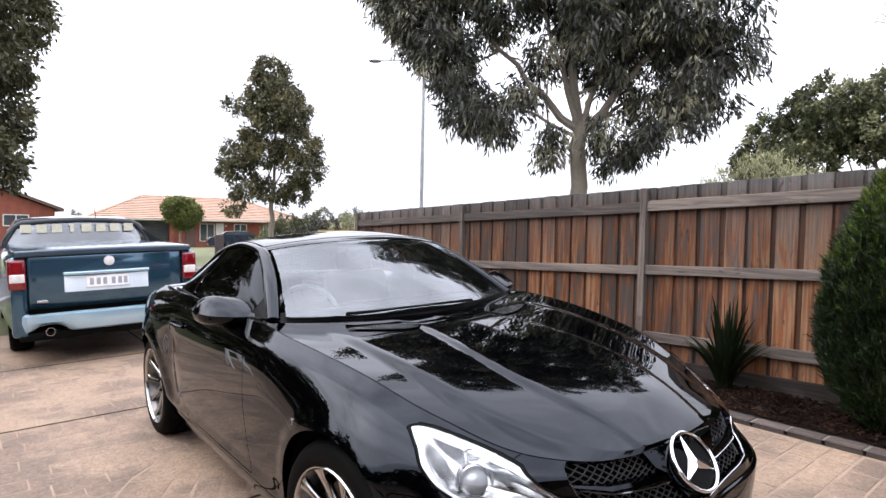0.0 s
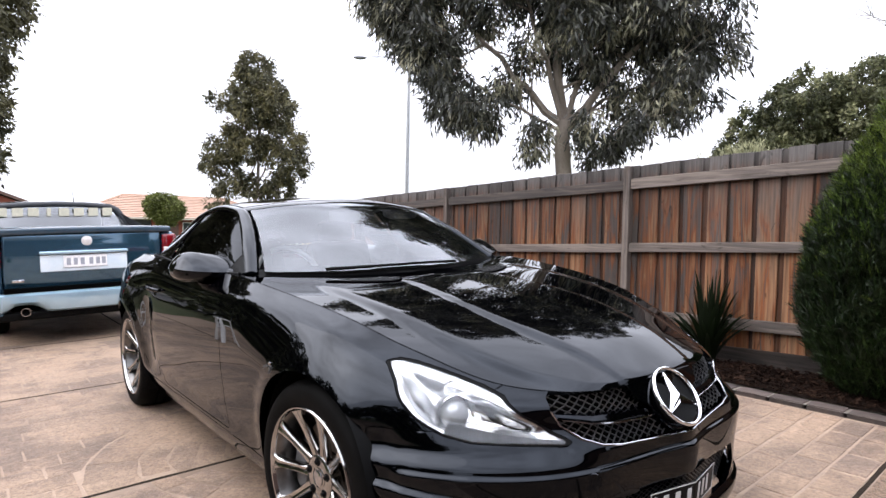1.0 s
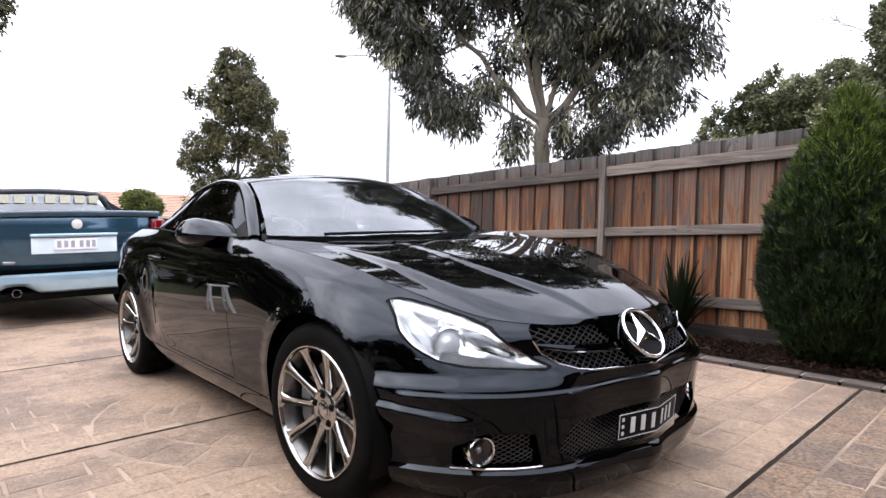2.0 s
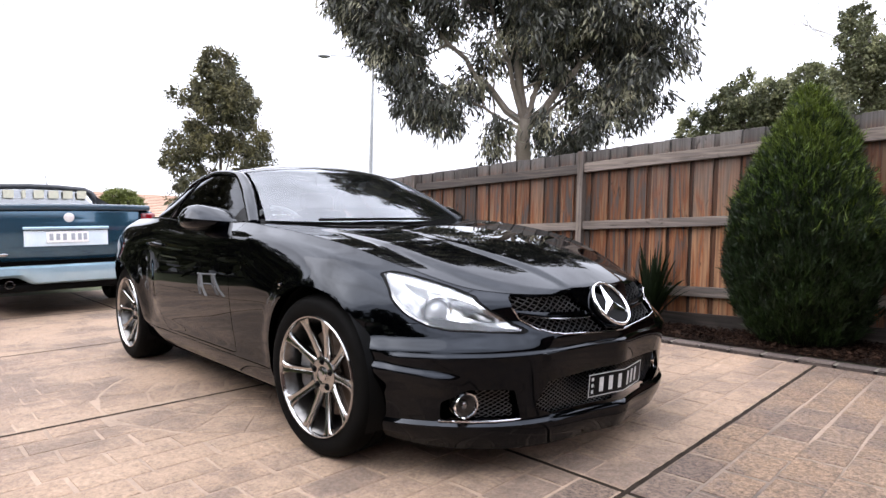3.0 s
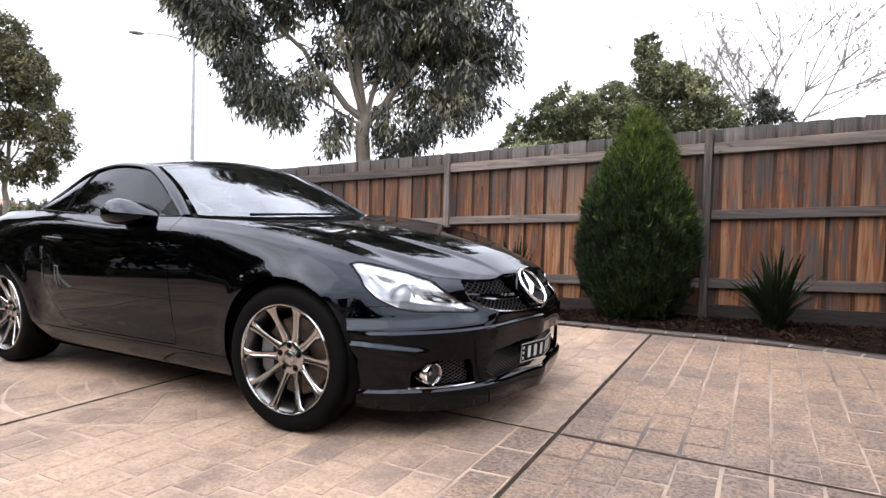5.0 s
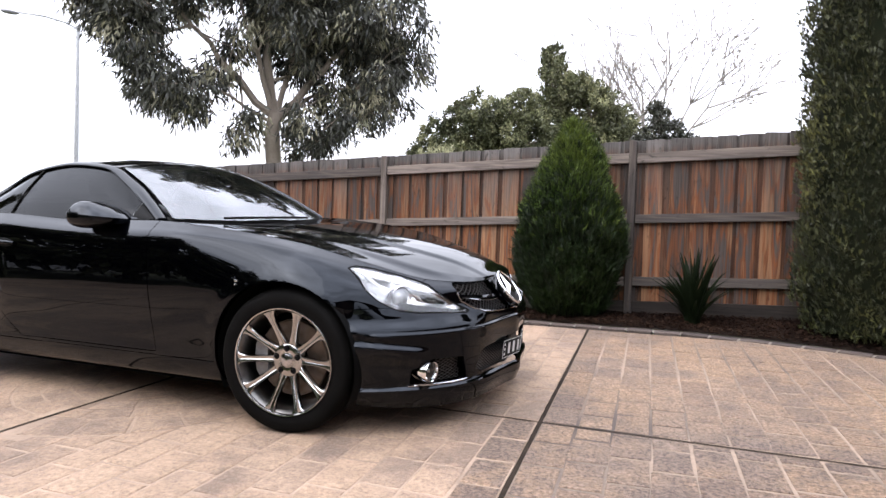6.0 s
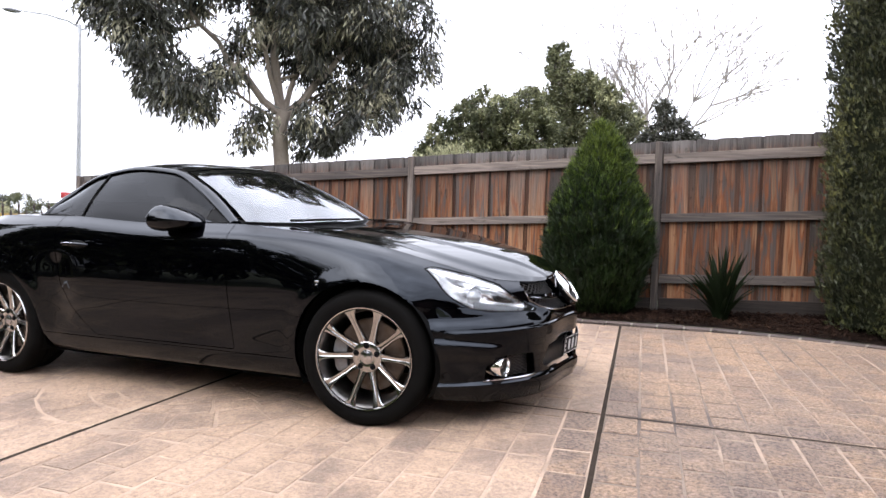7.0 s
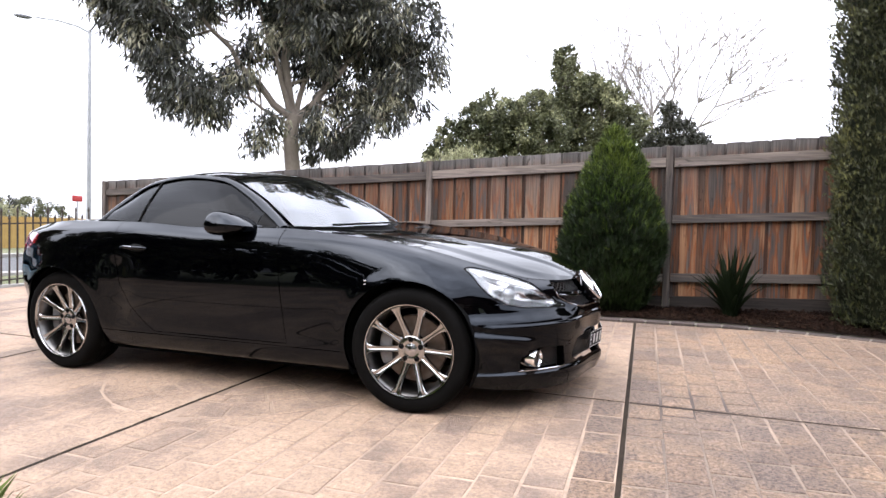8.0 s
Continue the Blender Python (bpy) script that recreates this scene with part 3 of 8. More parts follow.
def panel_bmesh(verts, quads, side, gap=0.0022, flange=0.016, both=False):
    """One panel: its edges drawn back from the gap and folded inwards."""
    bm = bmesh.new()
    for s in ((-1, 1) if both else (side,)):
        made = {}
        for q in quads:
            ring = []
            for i in q:
                key = tuple(np.round(verts[i], 6))
                if key not in made:
                    made[key] = bm.verts.new((verts[i][0], verts[i][1] * s, verts[i][2]))
                if made[key] not in ring:
                    ring.append(made[key])
            if len(ring) > 2:
                try:
                    bm.faces.new(ring if s > 0 else ring[::-1])
                except ValueError:
                    pass
    if both:
        bmesh.ops.remove_doubles(bm, verts=[v for v in bm.verts if abs(v.co.y) < 0.002], dist=0.003)
    bm.normal_update()
    rim = [v for v in bm.verts if v.is_boundary]
    shift = {}
    for v in rim:
        d = Vector((0, 0, 0))
        for f in v.link_faces:
            d += f.calc_center_median() - v.co
        shift[v] = (d.normalized() * gap, v.normal.copy())
    edges = [e for e in bm.edges if e.is_boundary]
    for v in rim:
        v.co += shift[v][0]
    inner = {v: bm.verts.new(v.co - shift[v][1] * flange) for v in rim}
    for e in edges:
        a, b = e.verts
        f = e.link_faces[0]
        loop = [l for l in f.loops if l.edge == e][0]
        a, b = loop.vert, loop.link_loop_next.vert
        bm.faces.new((b, a, inner[a], inner[b]))
    return bm


def finish_panel(name, bm, material, parent, label=""):
    me = bpy.data.meshes.new(name)
    for f in bm.faces:
        f.smooth = True
    bm.normal_update()
    for e in bm.edges:
        if len(e.link_faces) == 2 and e.calc_face_angle(0) > radians(50):
            e.smooth = False
    bm.to_mesh(me)
    bm.free()
    return link_mesh(name, me, material, parent, label)


def build_wheel(name, parent, x, z, y, side, tyre_r, width, steer=0.0):
    """A ten-spoke alloy on a low tyre; its face looks along -y before it is turned to its side."""
    m = Matrix.Translation((x, y * side, z)) @ Matrix.Rotation(radians(steer), 4, "Z") @ (Matrix.Identity(4) if side < 0 else Matrix.Rotation(math.pi, 4, "Z"))
    rim_r, h = 0.233, width / 2
    tyre = turned([(rim_r - 0.004, -h + 0.012), (rim_r + 0.006, -h + 0.004), (rim_r + 0.03, -h), (rim_r + 0.055, -h + 0.001), (tyre_r - 0.018, -h + 0.008),
                   (tyre_r - 0.006, -h + 0.022), (tyre_r, -h + 0.045), (tyre_r + 0.001, -0.034), (tyre_r - 0.007, -0.031), (tyre_r - 0.007, -0.025), (tyre_r + 0.001, -0.022),
                   (tyre_r + 0.001, 0.022), (tyre_r - 0.007, 0.025), (tyre_r - 0.007, 0.031), (tyre_r + 0.001, 0.034),
                   (tyre_r, h - 0.045), (tyre_r - 0.012, h - 0.012), (rim_r + 0.04, h), (rim_r - 0.004, h - 0.012)], 72)
    wheel = part(name, tyre, M["rubber"], parent, "low black tyre on a ten-spoke gunmetal alloy wheel")
    wheel.matrix_local = m
    rim = turned([(rim_r + 0.003, -h + 0.008), (rim_r + 0.005, -h + 0.003), (rim_r + 0.002, -h - 0.002), (rim_r - 0.002, -h - 0.001), (rim_r - 0.005, -h + 0.005), (rim_r - 0.007, -h + 0.012)], 72)
    part("rim", rim, M["alloy"], wheel)
    barrel = turned([(rim_r - 0.007, -h + 0.012), (rim_r - 0.016, -h + 0.022), (rim_r - 0.024, -h + 0.06), (rim_r - 0.03, 0.0), (rim_r - 0.016, h - 0.02), (rim_r + 0.003, h - 0.008)], 72)
    part("barrel", barrel, M["barrel"], wheel, "dark inner barrel")
    spoke = bmesh.new()
    rings = []
    for r, w, y0, t in ((0.035, 0.0185, -0.062, 0.034), (0.070, 0.0185, -0.067, 0.030), (0.095, 0.0155, -0.073, 0.028), (0.13, 0.0138, -0.081, 0.026), (0.17, 0.0142, -0.092, 0.022), (0.200, 0.0175, -0.101, 0.02), (0.214, 0.0225, -0.105, 0.018), (0.224, 0.031, -0.107, 0.016)):
        section = ((-w, y0 + t), (-w, y0 + 0.004), (-w * 0.8, y0), (-w * 0.35, y0 + 0.0005), (0, y0 + 0.004), (w * 0.35, y0 + 0.0005), (w * 0.8, y0), (w, y0 + 0.004), (w, y0 + t))
        rings.append([spoke.verts.new((r, b, a)) for a, b in section])
    for a, b in zip(rings, rings[1:]):
        for k in range(len(a)):
            n = (k + 1) % len(a)
            spoke.faces.new((a[k], a[n], b[n], b[k]))
    spoke.faces.new(rings[0][::-1])
    spoke.faces.new(rings[-1])
    first = part("spoke", spoke, M["alloy"], wheel)
    for k in range(1, 10):
        s = new("spoke", first.data)
        s.parent = wheel
        s.matrix_local = Matrix.Rotation(math.radians(36 * k), 4, "Y")
    hub = turned([(0.0, -0.072), (0.030, -0.072), (0.034, -0.070), (0.040, -0.072), (0.064, -0.072), (0.071, -0.068), (0.074, -0.058), (0.070, -0.03), (0.060, 0.0), (0.0, 0.0)], 40)
    part("hub", hub, M["alloy"], wheel)
    cap = turned([(0.0, -0.079), (0.020, -0.078), (0.0265, -0.075), (0.027, -0.066)], 32)
    part("hub_cap", cap, M["chrome_dark"], wheel, "polished hub cap")
    bolt = turned([(0.0, -0.081), (0.0070, -0.0805), (0.0080, -0.078), (0.0080, -0.0735), (0.0135, -0.0735), (0.0145, -0.070)], 12)
    b0 = part("wheel_bolt", bolt, M["black"], wheel)
    for k in range(5):
        ob = b0 if k == 0 else new("wheel_bolt", b0.data)
        ob.parent = wheel
        a = radians(90 + 72 * k)
        ob.matrix_local = Matrix.Translation((0.053 * math.cos(a), 0, 0.053 * math.sin(a)))
    disc = turned([(0.07, -0.012), (0.075, -0.02), (0.165, -0.02), (0.17, -0.016), (0.17, 0.006), (0.07, 0.006)], 56)
    part("brake_disc", disc, M["disc"], wheel, "brown-grey brake disc")
    cal = bmesh.new()
    add_prism(cal, [(r * math.cos(a), r * math.sin(a)) for r, a in [(0.178, radians(d)) for d in range(150, 211, 10)] + [(0.118, radians(d)) for d in range(210, 149, -12)]],
              -0.05, 0.02, lambda u, v, d: (u, d, v))
    bmesh.ops.bevel(cal, geom=cal.edges[:], offset=0.006, segments=2, affect="EDGES")
    part("brake_caliper", cal, M["caliper"], wheel, "silver brake caliper")
    return wheel


def build_roadster():
    car = thing("roadster_car", "glossy black hardtop roadster with gunmetal alloy wheels on the drive", "car", m=on_drive(0, 0))
    skin = Skin()
    verts = skin.verts
    panels = {}
    order = (("arch", ""), ("lens", "lamp"), ("headlamp", "lamp_rim"), ("grille", ""), ("intake", ""), ("fog", ""), ("tail", "tail"), ("door", "door"), ("bumper", "bumper"), ("sill", "sill"), ("rear", "rear"))
    for ring, tag in skin.polys:
        word = next((use for key, use in order if key in tag), None)
        if word is None:
            word = "front_wing" if verts[list(ring), 0].mean() > -1.2 else "rear_wing"
        panels.setdefault(word, []).append(ring)
        if word == "lamp" and "bezel" in tag:
            panels.setdefault("bezel", []).append(ring)
    paint = M["paint"]
    finish_panel("front_bumper", panel_bmesh(verts, panels["bumper"], -1, both=True), paint, car)
    finish_panel("rear_bumper", panel_bmesh(verts, panels["rear"], -1, both=True), paint, car)
    for s in (-1, 1):
        finish_panel("front_wing", panel_bmesh(verts, panels["front_wing"], s), paint, car)
        finish_panel("rear_wing", panel_bmesh(verts, panels["rear_wing"], s), paint, car)
        door_ob = finish_panel("door", panel_bmesh(verts, panels["door"], s), paint, car)
        finish_panel("side_skirt", panel_bmesh(verts, panels["sill"], s), paint, car)
        finish_panel("tail_lamp", panel_bmesh(verts, panels["tail"], s), M["redlens"], car, "red tail lamp")
        build_headlamp(car, skin, verts, panels["lamp"], panels["lamp_rim"], panels["bezel"], s)
        build_handle(door_ob, skin, s)
        build_mirror(door_ob, skin, s)
    bv, bq = skin.faces(skin.bonnet)
    finish_panel("bonnet", panel_bmesh(bv, bq, -1, both=True), paint, car)
    bv, bq = skin.faces(skin.boot)
    finish_panel("boot_lid", panel_bmesh(bv, bq, -1, both=True), paint, car)
    build_core(car, skin)
    build_nose(car, skin)
    build_cabin(car, skin)
    for s in (-1, 1):
        build_wheel("front_wheel", car, WHEEL_F[0], WHEEL_F[1], 0.768, s, 0.318, 0.225, 5.0)
        build_wheel("rear_wheel", car, WHEEL_R[0], WHEEL_R[1], 0.765, s, 0.316, 0.245)
    return car


def build_core(car, skin):
    """What shows dark behind the gaps and openings: wheel houses, the floor pan and near-black blocks for their shade.
    """
    for s in (-1, 1):
        for (wx, wz), r in ((WHEEL_F, ARCH_F + 0.004), (WHEEL_R, ARCH_R + 0.004)):
            bm, rings = bmesh.new(), []
            for yy in (0.50, 0.70, 0.862):
                rings.append([bm.verts.new((wx + r * math.cos(a), s * yy, max(0.165, wz + r * math.sin(a)))) for a in np.linspace(radians(-26), radians(206), 30)])
            for a, b in zip(rings, rings[1:]):
                for k in range(29):
                    bm.faces.new((a[k], a[k + 1], b[k + 1], b[k]))
            bm.faces.new(rings[0])
            part("wheel_house", bm, M["black"], car)
    bm = bmesh.new()
    add_box(bm, -3.05, 0.62, -0.50, 0.50, 0.165, 0.19)
    add_box(bm, -2.06, -0.37, -0.80, 0.80, 0.163, 0.188)
    add_box(bm, -2.05, -0.38, -0.83, 0.83, 0.22, 0.80)
    add_box(bm, 0.40, 0.60, -0.44, 0.44, 0.19, 0.60)
    add_box(bm, -0.70, 0.40, -0.48, 0.48, 0.19, 0.70)
    add_box(bm, -3.05, -2.0, -0.48, 0.48, 0.19, 0.84)
    part("floor_pan", bm, M["void"], car, smooth=False)


def patch(verts, quads, s):
    bm = bmesh.new()
    made = {}
    for q in quads:
        for i in q:
            if i not in made:
                made[i] = bm.verts.new((verts[i][0], verts[i][1] * s, verts[i][2]))
        bm.faces.new([made[i] for i in q])
    bm.normal_update()
    return bm


def build_headlamp(car, skin, verts, quads, rim, lower, s):
    cover = finish_panel("headlamp", panel_bmesh(verts, quads, s, gap=0.0, flange=0.004), M["lens"], car, "clear headlamp cover over bright reflectors")
    cover.visible_shadow = False
    part("seal", patch(verts - np.array([0.55, 0.78, 0.30]) * 0.003, rim, s), M["black"], cover, "black seal round the lamp")
    # bowl behind the cover
    used = sorted({i for q in quads for i in q})
    pts = verts[used]
    mid = pts.mean(0)
    back = verts.copy()
    out = np.array([0.55, 0.78, 0.30])
    d = f_headlamp(verts[:, 0], verts[:, 1], verts[:, 2])
    depth = 0.006 + 0.042 * smooth_step(-d, 0.006, 0.05)
    back = verts - out * depth[:, None]
    bm = patch(back, quads, s)
    part("reflector", bm, M["silver"], cover, "bright silver reflector bowl")
    lo = verts - out * 0.0025
    bm = patch(lo, lower, s)
    part("bezel", bm, M["black"], cover)
    for name, px, pz, r in (("projector", 0.470, 0.595, 0.042), ("side_lamp", 0.43, 0.655, 0.020), ("indicator", 0.61, 0.568, 0.022)):
        py = skin.at_side(px, pz)
        at = Vector((px - 0.022, (py - 0.036) * s, pz - 0.008))
        aim = Vector((0.90, 0.42 * s, 0.10)).normalized()
        m = Matrix.Translation(at) @ aim.to_track_quat("Y", "Z").to_matrix().to_4x4()
        ring = turned([(r * 1.38, -0.02), (r * 1.40, 0.006), (r * 1.30, 0.014), (r * 1.12, 0.010), (r, -0.006)], 32)
        ring.transform(m)
        part(name, ring, M["chrome"], cover, "chromed lamp ring")
        ball = turned([(r * math.cos(a), -0.004 + r * 0.75 * math.sin(a)) for a in np.linspace(0, 1.5, 8)] + [(0.0005, -0.004 + r * 0.75)], 28)
        ball.transform(m)
        part("lamp_lens", ball, M["bulb"], cover, "glassy round lens")


M["bulb"] = shade("lamp_lens_glass", (0.34, 0.35, 0.36), (0.46, 0.47, 0.48), 20, 0.05, metal=0.4, coat=1.0)


def build_handle(door, skin, s):
    hx, hz = -1.78, 0.788
    y = skin.at_side(hx, hz)
    pocket = bmesh.new()
    bmesh.ops.create_uvsphere(pocket, u_segments=24, v_segments=12, radius=1)
    for v in pocket.verts:
        v.co = Vector((hx + 0.01 + v.co.x * 0.082, s * (y - 0.004) + v.co.y * 0.007, hz - 0.006 + v.co.z * 0.034))
    part("handle_recess", pocket, M["black"], door)
    bm = bmesh.new()
    add_tube(bm, [(hx + 0.10, s * (y + 0.004), hz + 0.002), (hx + 0.075, s * (y + 0.022), hz + 0.006), (hx, s * (y + 0.028), hz + 0.008), (hx - 0.075, s * (y + 0.022), hz + 0.009), (hx - 0.10, s * (y + 0.004), hz + 0.008)],
             [0.008, 0.011, 0.012, 0.011, 0.008], 10)
    part("door_handle", bm, M["paint"], door, "black pull handle with a bright strip")
    strip = bmesh.new()
    add_tube(strip, [(hx + 0.05, s * (y + 0.030), hz + 0.012), (hx, s * (y + 0.036), hz + 0.015), (hx - 0.05, s * (y + 0.032), hz + 0.016)], 0.0018, 6)
    part("handle_strip", strip, M["chrome_dark"], door)


def build_mirror(door, skin, s):
    """A rounded shell on a short stalk."""
    bm = bmesh.new()
    bmesh.ops.create_uvsphere(bm, u_segments=40, v_segments=24, radius=1)
    for v in bm.verts:
        px, py, pz = v.co
        sx = math.copysign(abs(px) ** 0.62, px)
        sy = math.copysign(abs(py) ** 0.62, py)
        sz = math.copysign(abs(pz) ** 0.58, pz)
        depth = 0.128 if sx > 0 else 0.056
        taper = 1 - 0.22 * (sy * -1 if sy < 0 else 0) - 0.10 * max(0.0, sx)
        v.co = Vector((-1.105 + sx * depth * 1.12 * (1 - 0.3 * max(0.0, sz)) - 0.04 * max(0.0, sy), s * (0.832 + 0.136 * sy - 0.045 * max(0.0, sy) * max(0.0, sz)), 0.938 + 0.012 * sy + sz * 0.066 * (1 + 0.10 * sy) * (1 - 0.38 * max(0.0, sx) ** 1.5) - 0.012 * max(0.0, sx)))
    shell = part("door_mirror", bm, M["paint"], door, "rounded black door mirror shell")
    face = bmesh.new()
    bmesh.ops.create_circle(face, cap_ends=True, segments=32, radius=1)
    for v in face.verts:
        px, py = math.copysign(abs(v.co.x) ** 0.6, v.co.x), math.copysign(abs(v.co.y) ** 0.6, v.co.y)
        v.co = Vector((-1.157, s * (0.835 + 0.112 * px), 0.938 + 0.058 * py))
    part("mirror_glass", face, M["chrome"], shell)
    strip = bmesh.new()
    add_tube(strip, [(-1.024, s * 0.785, 0.912), (-1.026, s * 0.84, 0.913), (-1.040, s * 0.915, 0.92), (-1.08, s * 0.955, 0.926)], [0.003, 0.004, 0.004, 0.002], 8)
    part("indicator_strip", strip, M["bulb"], shell)
    stalk = bmesh.new()
    add_tube(stalk, [(-0.96, s * 0.735, 0.895), (-1.01, s * 0.765, 0.900), (-1.07, s * 0.80, 0.918)], [0.036, 0.040, 0.05], 12)
    part("mirror_stalk", stalk, M["paint"], shell)


def mesh_bars(skin, inside, y_range, z_range, pitch, back, thick, slope=0.62, both=False):
    """A diamond lattice that follows the nose a little behind its skin."""
    bm = bmesh.new()
    lo, hi = y_range
    for sign in (1, -1):
        start = z_range[0] - slope * (hi - lo) - 0.02
        for off in np.arange(start, z_range[1] + slope * (hi - lo) + 0.02, pitch):
            run = []
            for yy in np.linspace(lo, hi, int((hi - lo) / 0.012) + 2):
                zz = off + sign * slope * (yy - lo) + (0 if sign > 0 else slope * (hi - lo)) * 0
                if z_range[0] <= zz <= z_range[1] and inside(abs(yy), zz):
                    run.append((skin.at_front(yy, zz) - back, yy, zz))
                else:
                    if len(run) > 1:
                        add_tube(bm, run[:: max(1, len(run) // 5)] + [run[-1]], thick, 4, caps=False)
                    run = []
            if len(run) > 1:
                add_tube(bm, run[:: max(1, len(run) // 5)] + [run[-1]], thick, 4, caps=False)
    return bm


def backing(skin, y0, y1, z0, z1, back, ny=24, nz=6):
    bm = bmesh.new()
    rows = [[bm.verts.new((skin.at_front(yy, zz) - back, yy, zz)) for yy in np.linspace(y0, y1, ny)] for zz in np.linspace(z0, z1, nz)]
    for a, b in zip(rows, rows[1:]):
        for k in range(ny - 1):
            bm.faces.new((a[k], a[k + 1], b[k + 1], b[k]))
    return bm


def build_nose(car, skin):
    """Grille, round emblem, lower intakes, fog lamps and the number plate."""
    inside_g = lambda yy, zz: float(signed(np.array([yy]), np.array([zz]), GRILLE)[0]) < 0.012
    grille = part("grille", backing(skin, -0.455, 0.455, 0.485, 0.655, 0.07), M["void"], car, "black mesh grille with a horizontal fin")
    part("grille_mesh", mesh_bars(skin, inside_g, (-0.45, 0.45), (0.487, 0.650), 0.0195, 0.030, 0.0022), M["mesh"], grille)
    for s in (-1, 1):
        fin = bmesh.new()
        rows = []
        for yy, zz, half in ((0.085, 0.556, 0.012), (0.16, 0.557, 0.013), (0.25, 0.563, 0.013), (0.34, 0.572, 0.011), (0.44, 0.588, 0.006)):
            xx = skin.at_front(yy, zz)
            rows.append([fin.verts.new(p) for p in ((xx - 0.045, s * yy, zz + half), (xx - 0.006, s * yy, zz + half * 0.9), (xx + 0.001, s * yy, zz), (xx - 0.006, s * yy, zz - half), (xx - 0.045, s * yy, zz - half))])
        for a, b in zip(rows, rows[1:]):
            for k in range(4):
                fin.faces.new((a[k], a[k + 1], b[k + 1], b[k]))
        part("grille_fin", fin, M["paint"], grille)
        trim = bmesh.new()
        add_tube(trim, [(skin.at_front(yy, zz) - 0.002, s * yy, zz) for yy, zz in ((0.10, 0.546), (0.18, 0.546), (0.26, 0.552), (0.34, 0.562), (0.42, 0.578))], [0.003, 0.004, 0.004, 0.0035, 0.002], 6)
        part("fin_trim", trim, M["chrome_dark"], grille)
        # shoulder between the mesh and the emblem
        wedge = bmesh.new()
        add_prism(wedge, [(0.0, 0.640), (0.10, 0.648), (0.185, 0.642), (0.16, 0.60), (0.115, 0.575), (0.10, 0.54), (0.07, 0.502), (0.0, 0.492)], -0.05, 0.004,
                  lambda u, v, d: (skin.at_front(u, v) + d, s * u, v))
        part("grille_shoulder", wedge, M["paint"], grille)
    half = [(0.14, 0.494), (0.28, 0.503), (0.345, 0.513), (0.39, 0.530), (0.425, 0.563), (0.445, 0.603)]
    lip_line = [(-a, b) for a, b in half[::-1]] + [(0.0, 0.491)] + half
    lower = bmesh.new()
    add_tube(lower, [(skin.at_front(yy, zz) + 0.001, yy, zz) for yy, zz in lip_line], 0.0033, 8)
    part("grille_trim", lower, M["chrome_dark"], grille)
    # round emblem: a ring with three plain bars on a black disc
    m = Matrix.Translation((0.757, 0, 0.582)) @ Vector((0.80, 0, 0.60)).to_track_quat("Z", "Y").to_matrix().to_4x4()
    plate = turned([(0.0005, 0.004), (0.084, 0.003), (0.092, -0.03)], 48, "z")
    plate.transform(m)
    emblem = part("emblem_disc", plate, M["black"], grille, "round black disc with a bright ring and bars")
    ring = bmesh.new()
    add_turned(ring, [(0.092 + 0.006 * math.cos(a), 0.008 + 0.008 * math.sin(a)) for a in np.linspace(0, 2 * math.pi, 12, endpoint=False)], 56, "z", close=True)
    ring.transform(m)
    part("emblem_ring", ring, M["chrome"], emblem)
    for k in range(3):
        bar = bmesh.new()
        a = radians(90 + 120 * k)
        bar_m = m @ Matrix.Rotation(a, 4, "Z")
        tip, w = 0.090, 0.022
        vs = [bar.verts.new(bar_m @ Vector(p)) for p in ((0, w, 0.006), (tip, 0.001, 0.006), (tip, -0.001, 0.006), (0, -w, 0.006), (-0.006, 0, 0.006), (0, 0, 0.020), (tip, 0, 0.009))]
        for f in ((0, 1, 6, 5), (5, 6, 2, 3), (4, 0, 5), (4, 5, 3), (1, 2, 6)):
            bar.faces.new([vs[i] for i in f])
        part("emblem_bar", bar, M["chrome"], emblem, smooth=False)
    # lower intakes
    inside_i = lambda yy, zz: float(signed(np.array([yy]), np.array([zz]), INTAKE)[0]) < 0.012
    low = part("lower_intake", backing(skin, -0.44, 0.44, 0.205, 0.37, 0.075), M["void"], car, "wide black mesh intake")
    part("intake_mesh", mesh_bars(skin, inside_i, (-0.42, 0.42), (0.215, 0.362), 0.0145, 0.042, 0.0016), M["mesh"], low)
    inside_f = lambda yy, zz: float(signed(np.array([yy]), np.array([zz]), FOG_HOLE)[0]) < 0.012
    for s in (-1, 1):
        fog = part("fog_recess", backing(skin, s * 0.46, s * 0.70, 0.215, 0.345, 0.075, 12), M["void"], car)
        lo, hi = sorted((s * 0.475, s * 0.59))
        part("fog_mesh", mesh_bars(skin, inside_f, (lo, hi), (0.225, 0.335), 0.0145, 0.04, 0.0016), M["mesh"], fog)
        fx = skin.at_front(0.628, 0.28)
        aim = Vector((0.97, 0.25 * s, 0)).normalized()
        m = Matrix.Translation((fx - 0.012, s * 0.628, 0.280)) @ aim.to_track_quat("Y", "Z").to_matrix().to_4x4()
        ring = turned([(0.046, -0.06), (0.0465, 0.010), (0.044, 0.016), (0.040, 0.014), (0.037, 0.004)], 40)
        ring.transform(m)
        fl = part("fog_lamp", ring, M["chrome"], car, "chrome-ringed round fog lamp")
        bowl = turned([(0.037, 0.003), (0.028, -0.02), (0.012, -0.03), (0.0005, -0.032)], 32)
        bowl.transform(m)
        part("fog_reflector", bowl, M["barrel"], fl)
        ball = turned([(0.017 * math.cos(a), -0.012 + 0.017 * math.sin(a)) for a in np.linspace(-0.6, 1.45, 8)] + [(0.0004, 0.005)], 20)
        ball.transform(m)
        part("fog_bulb", ball, M["chrome_dark"], fl)
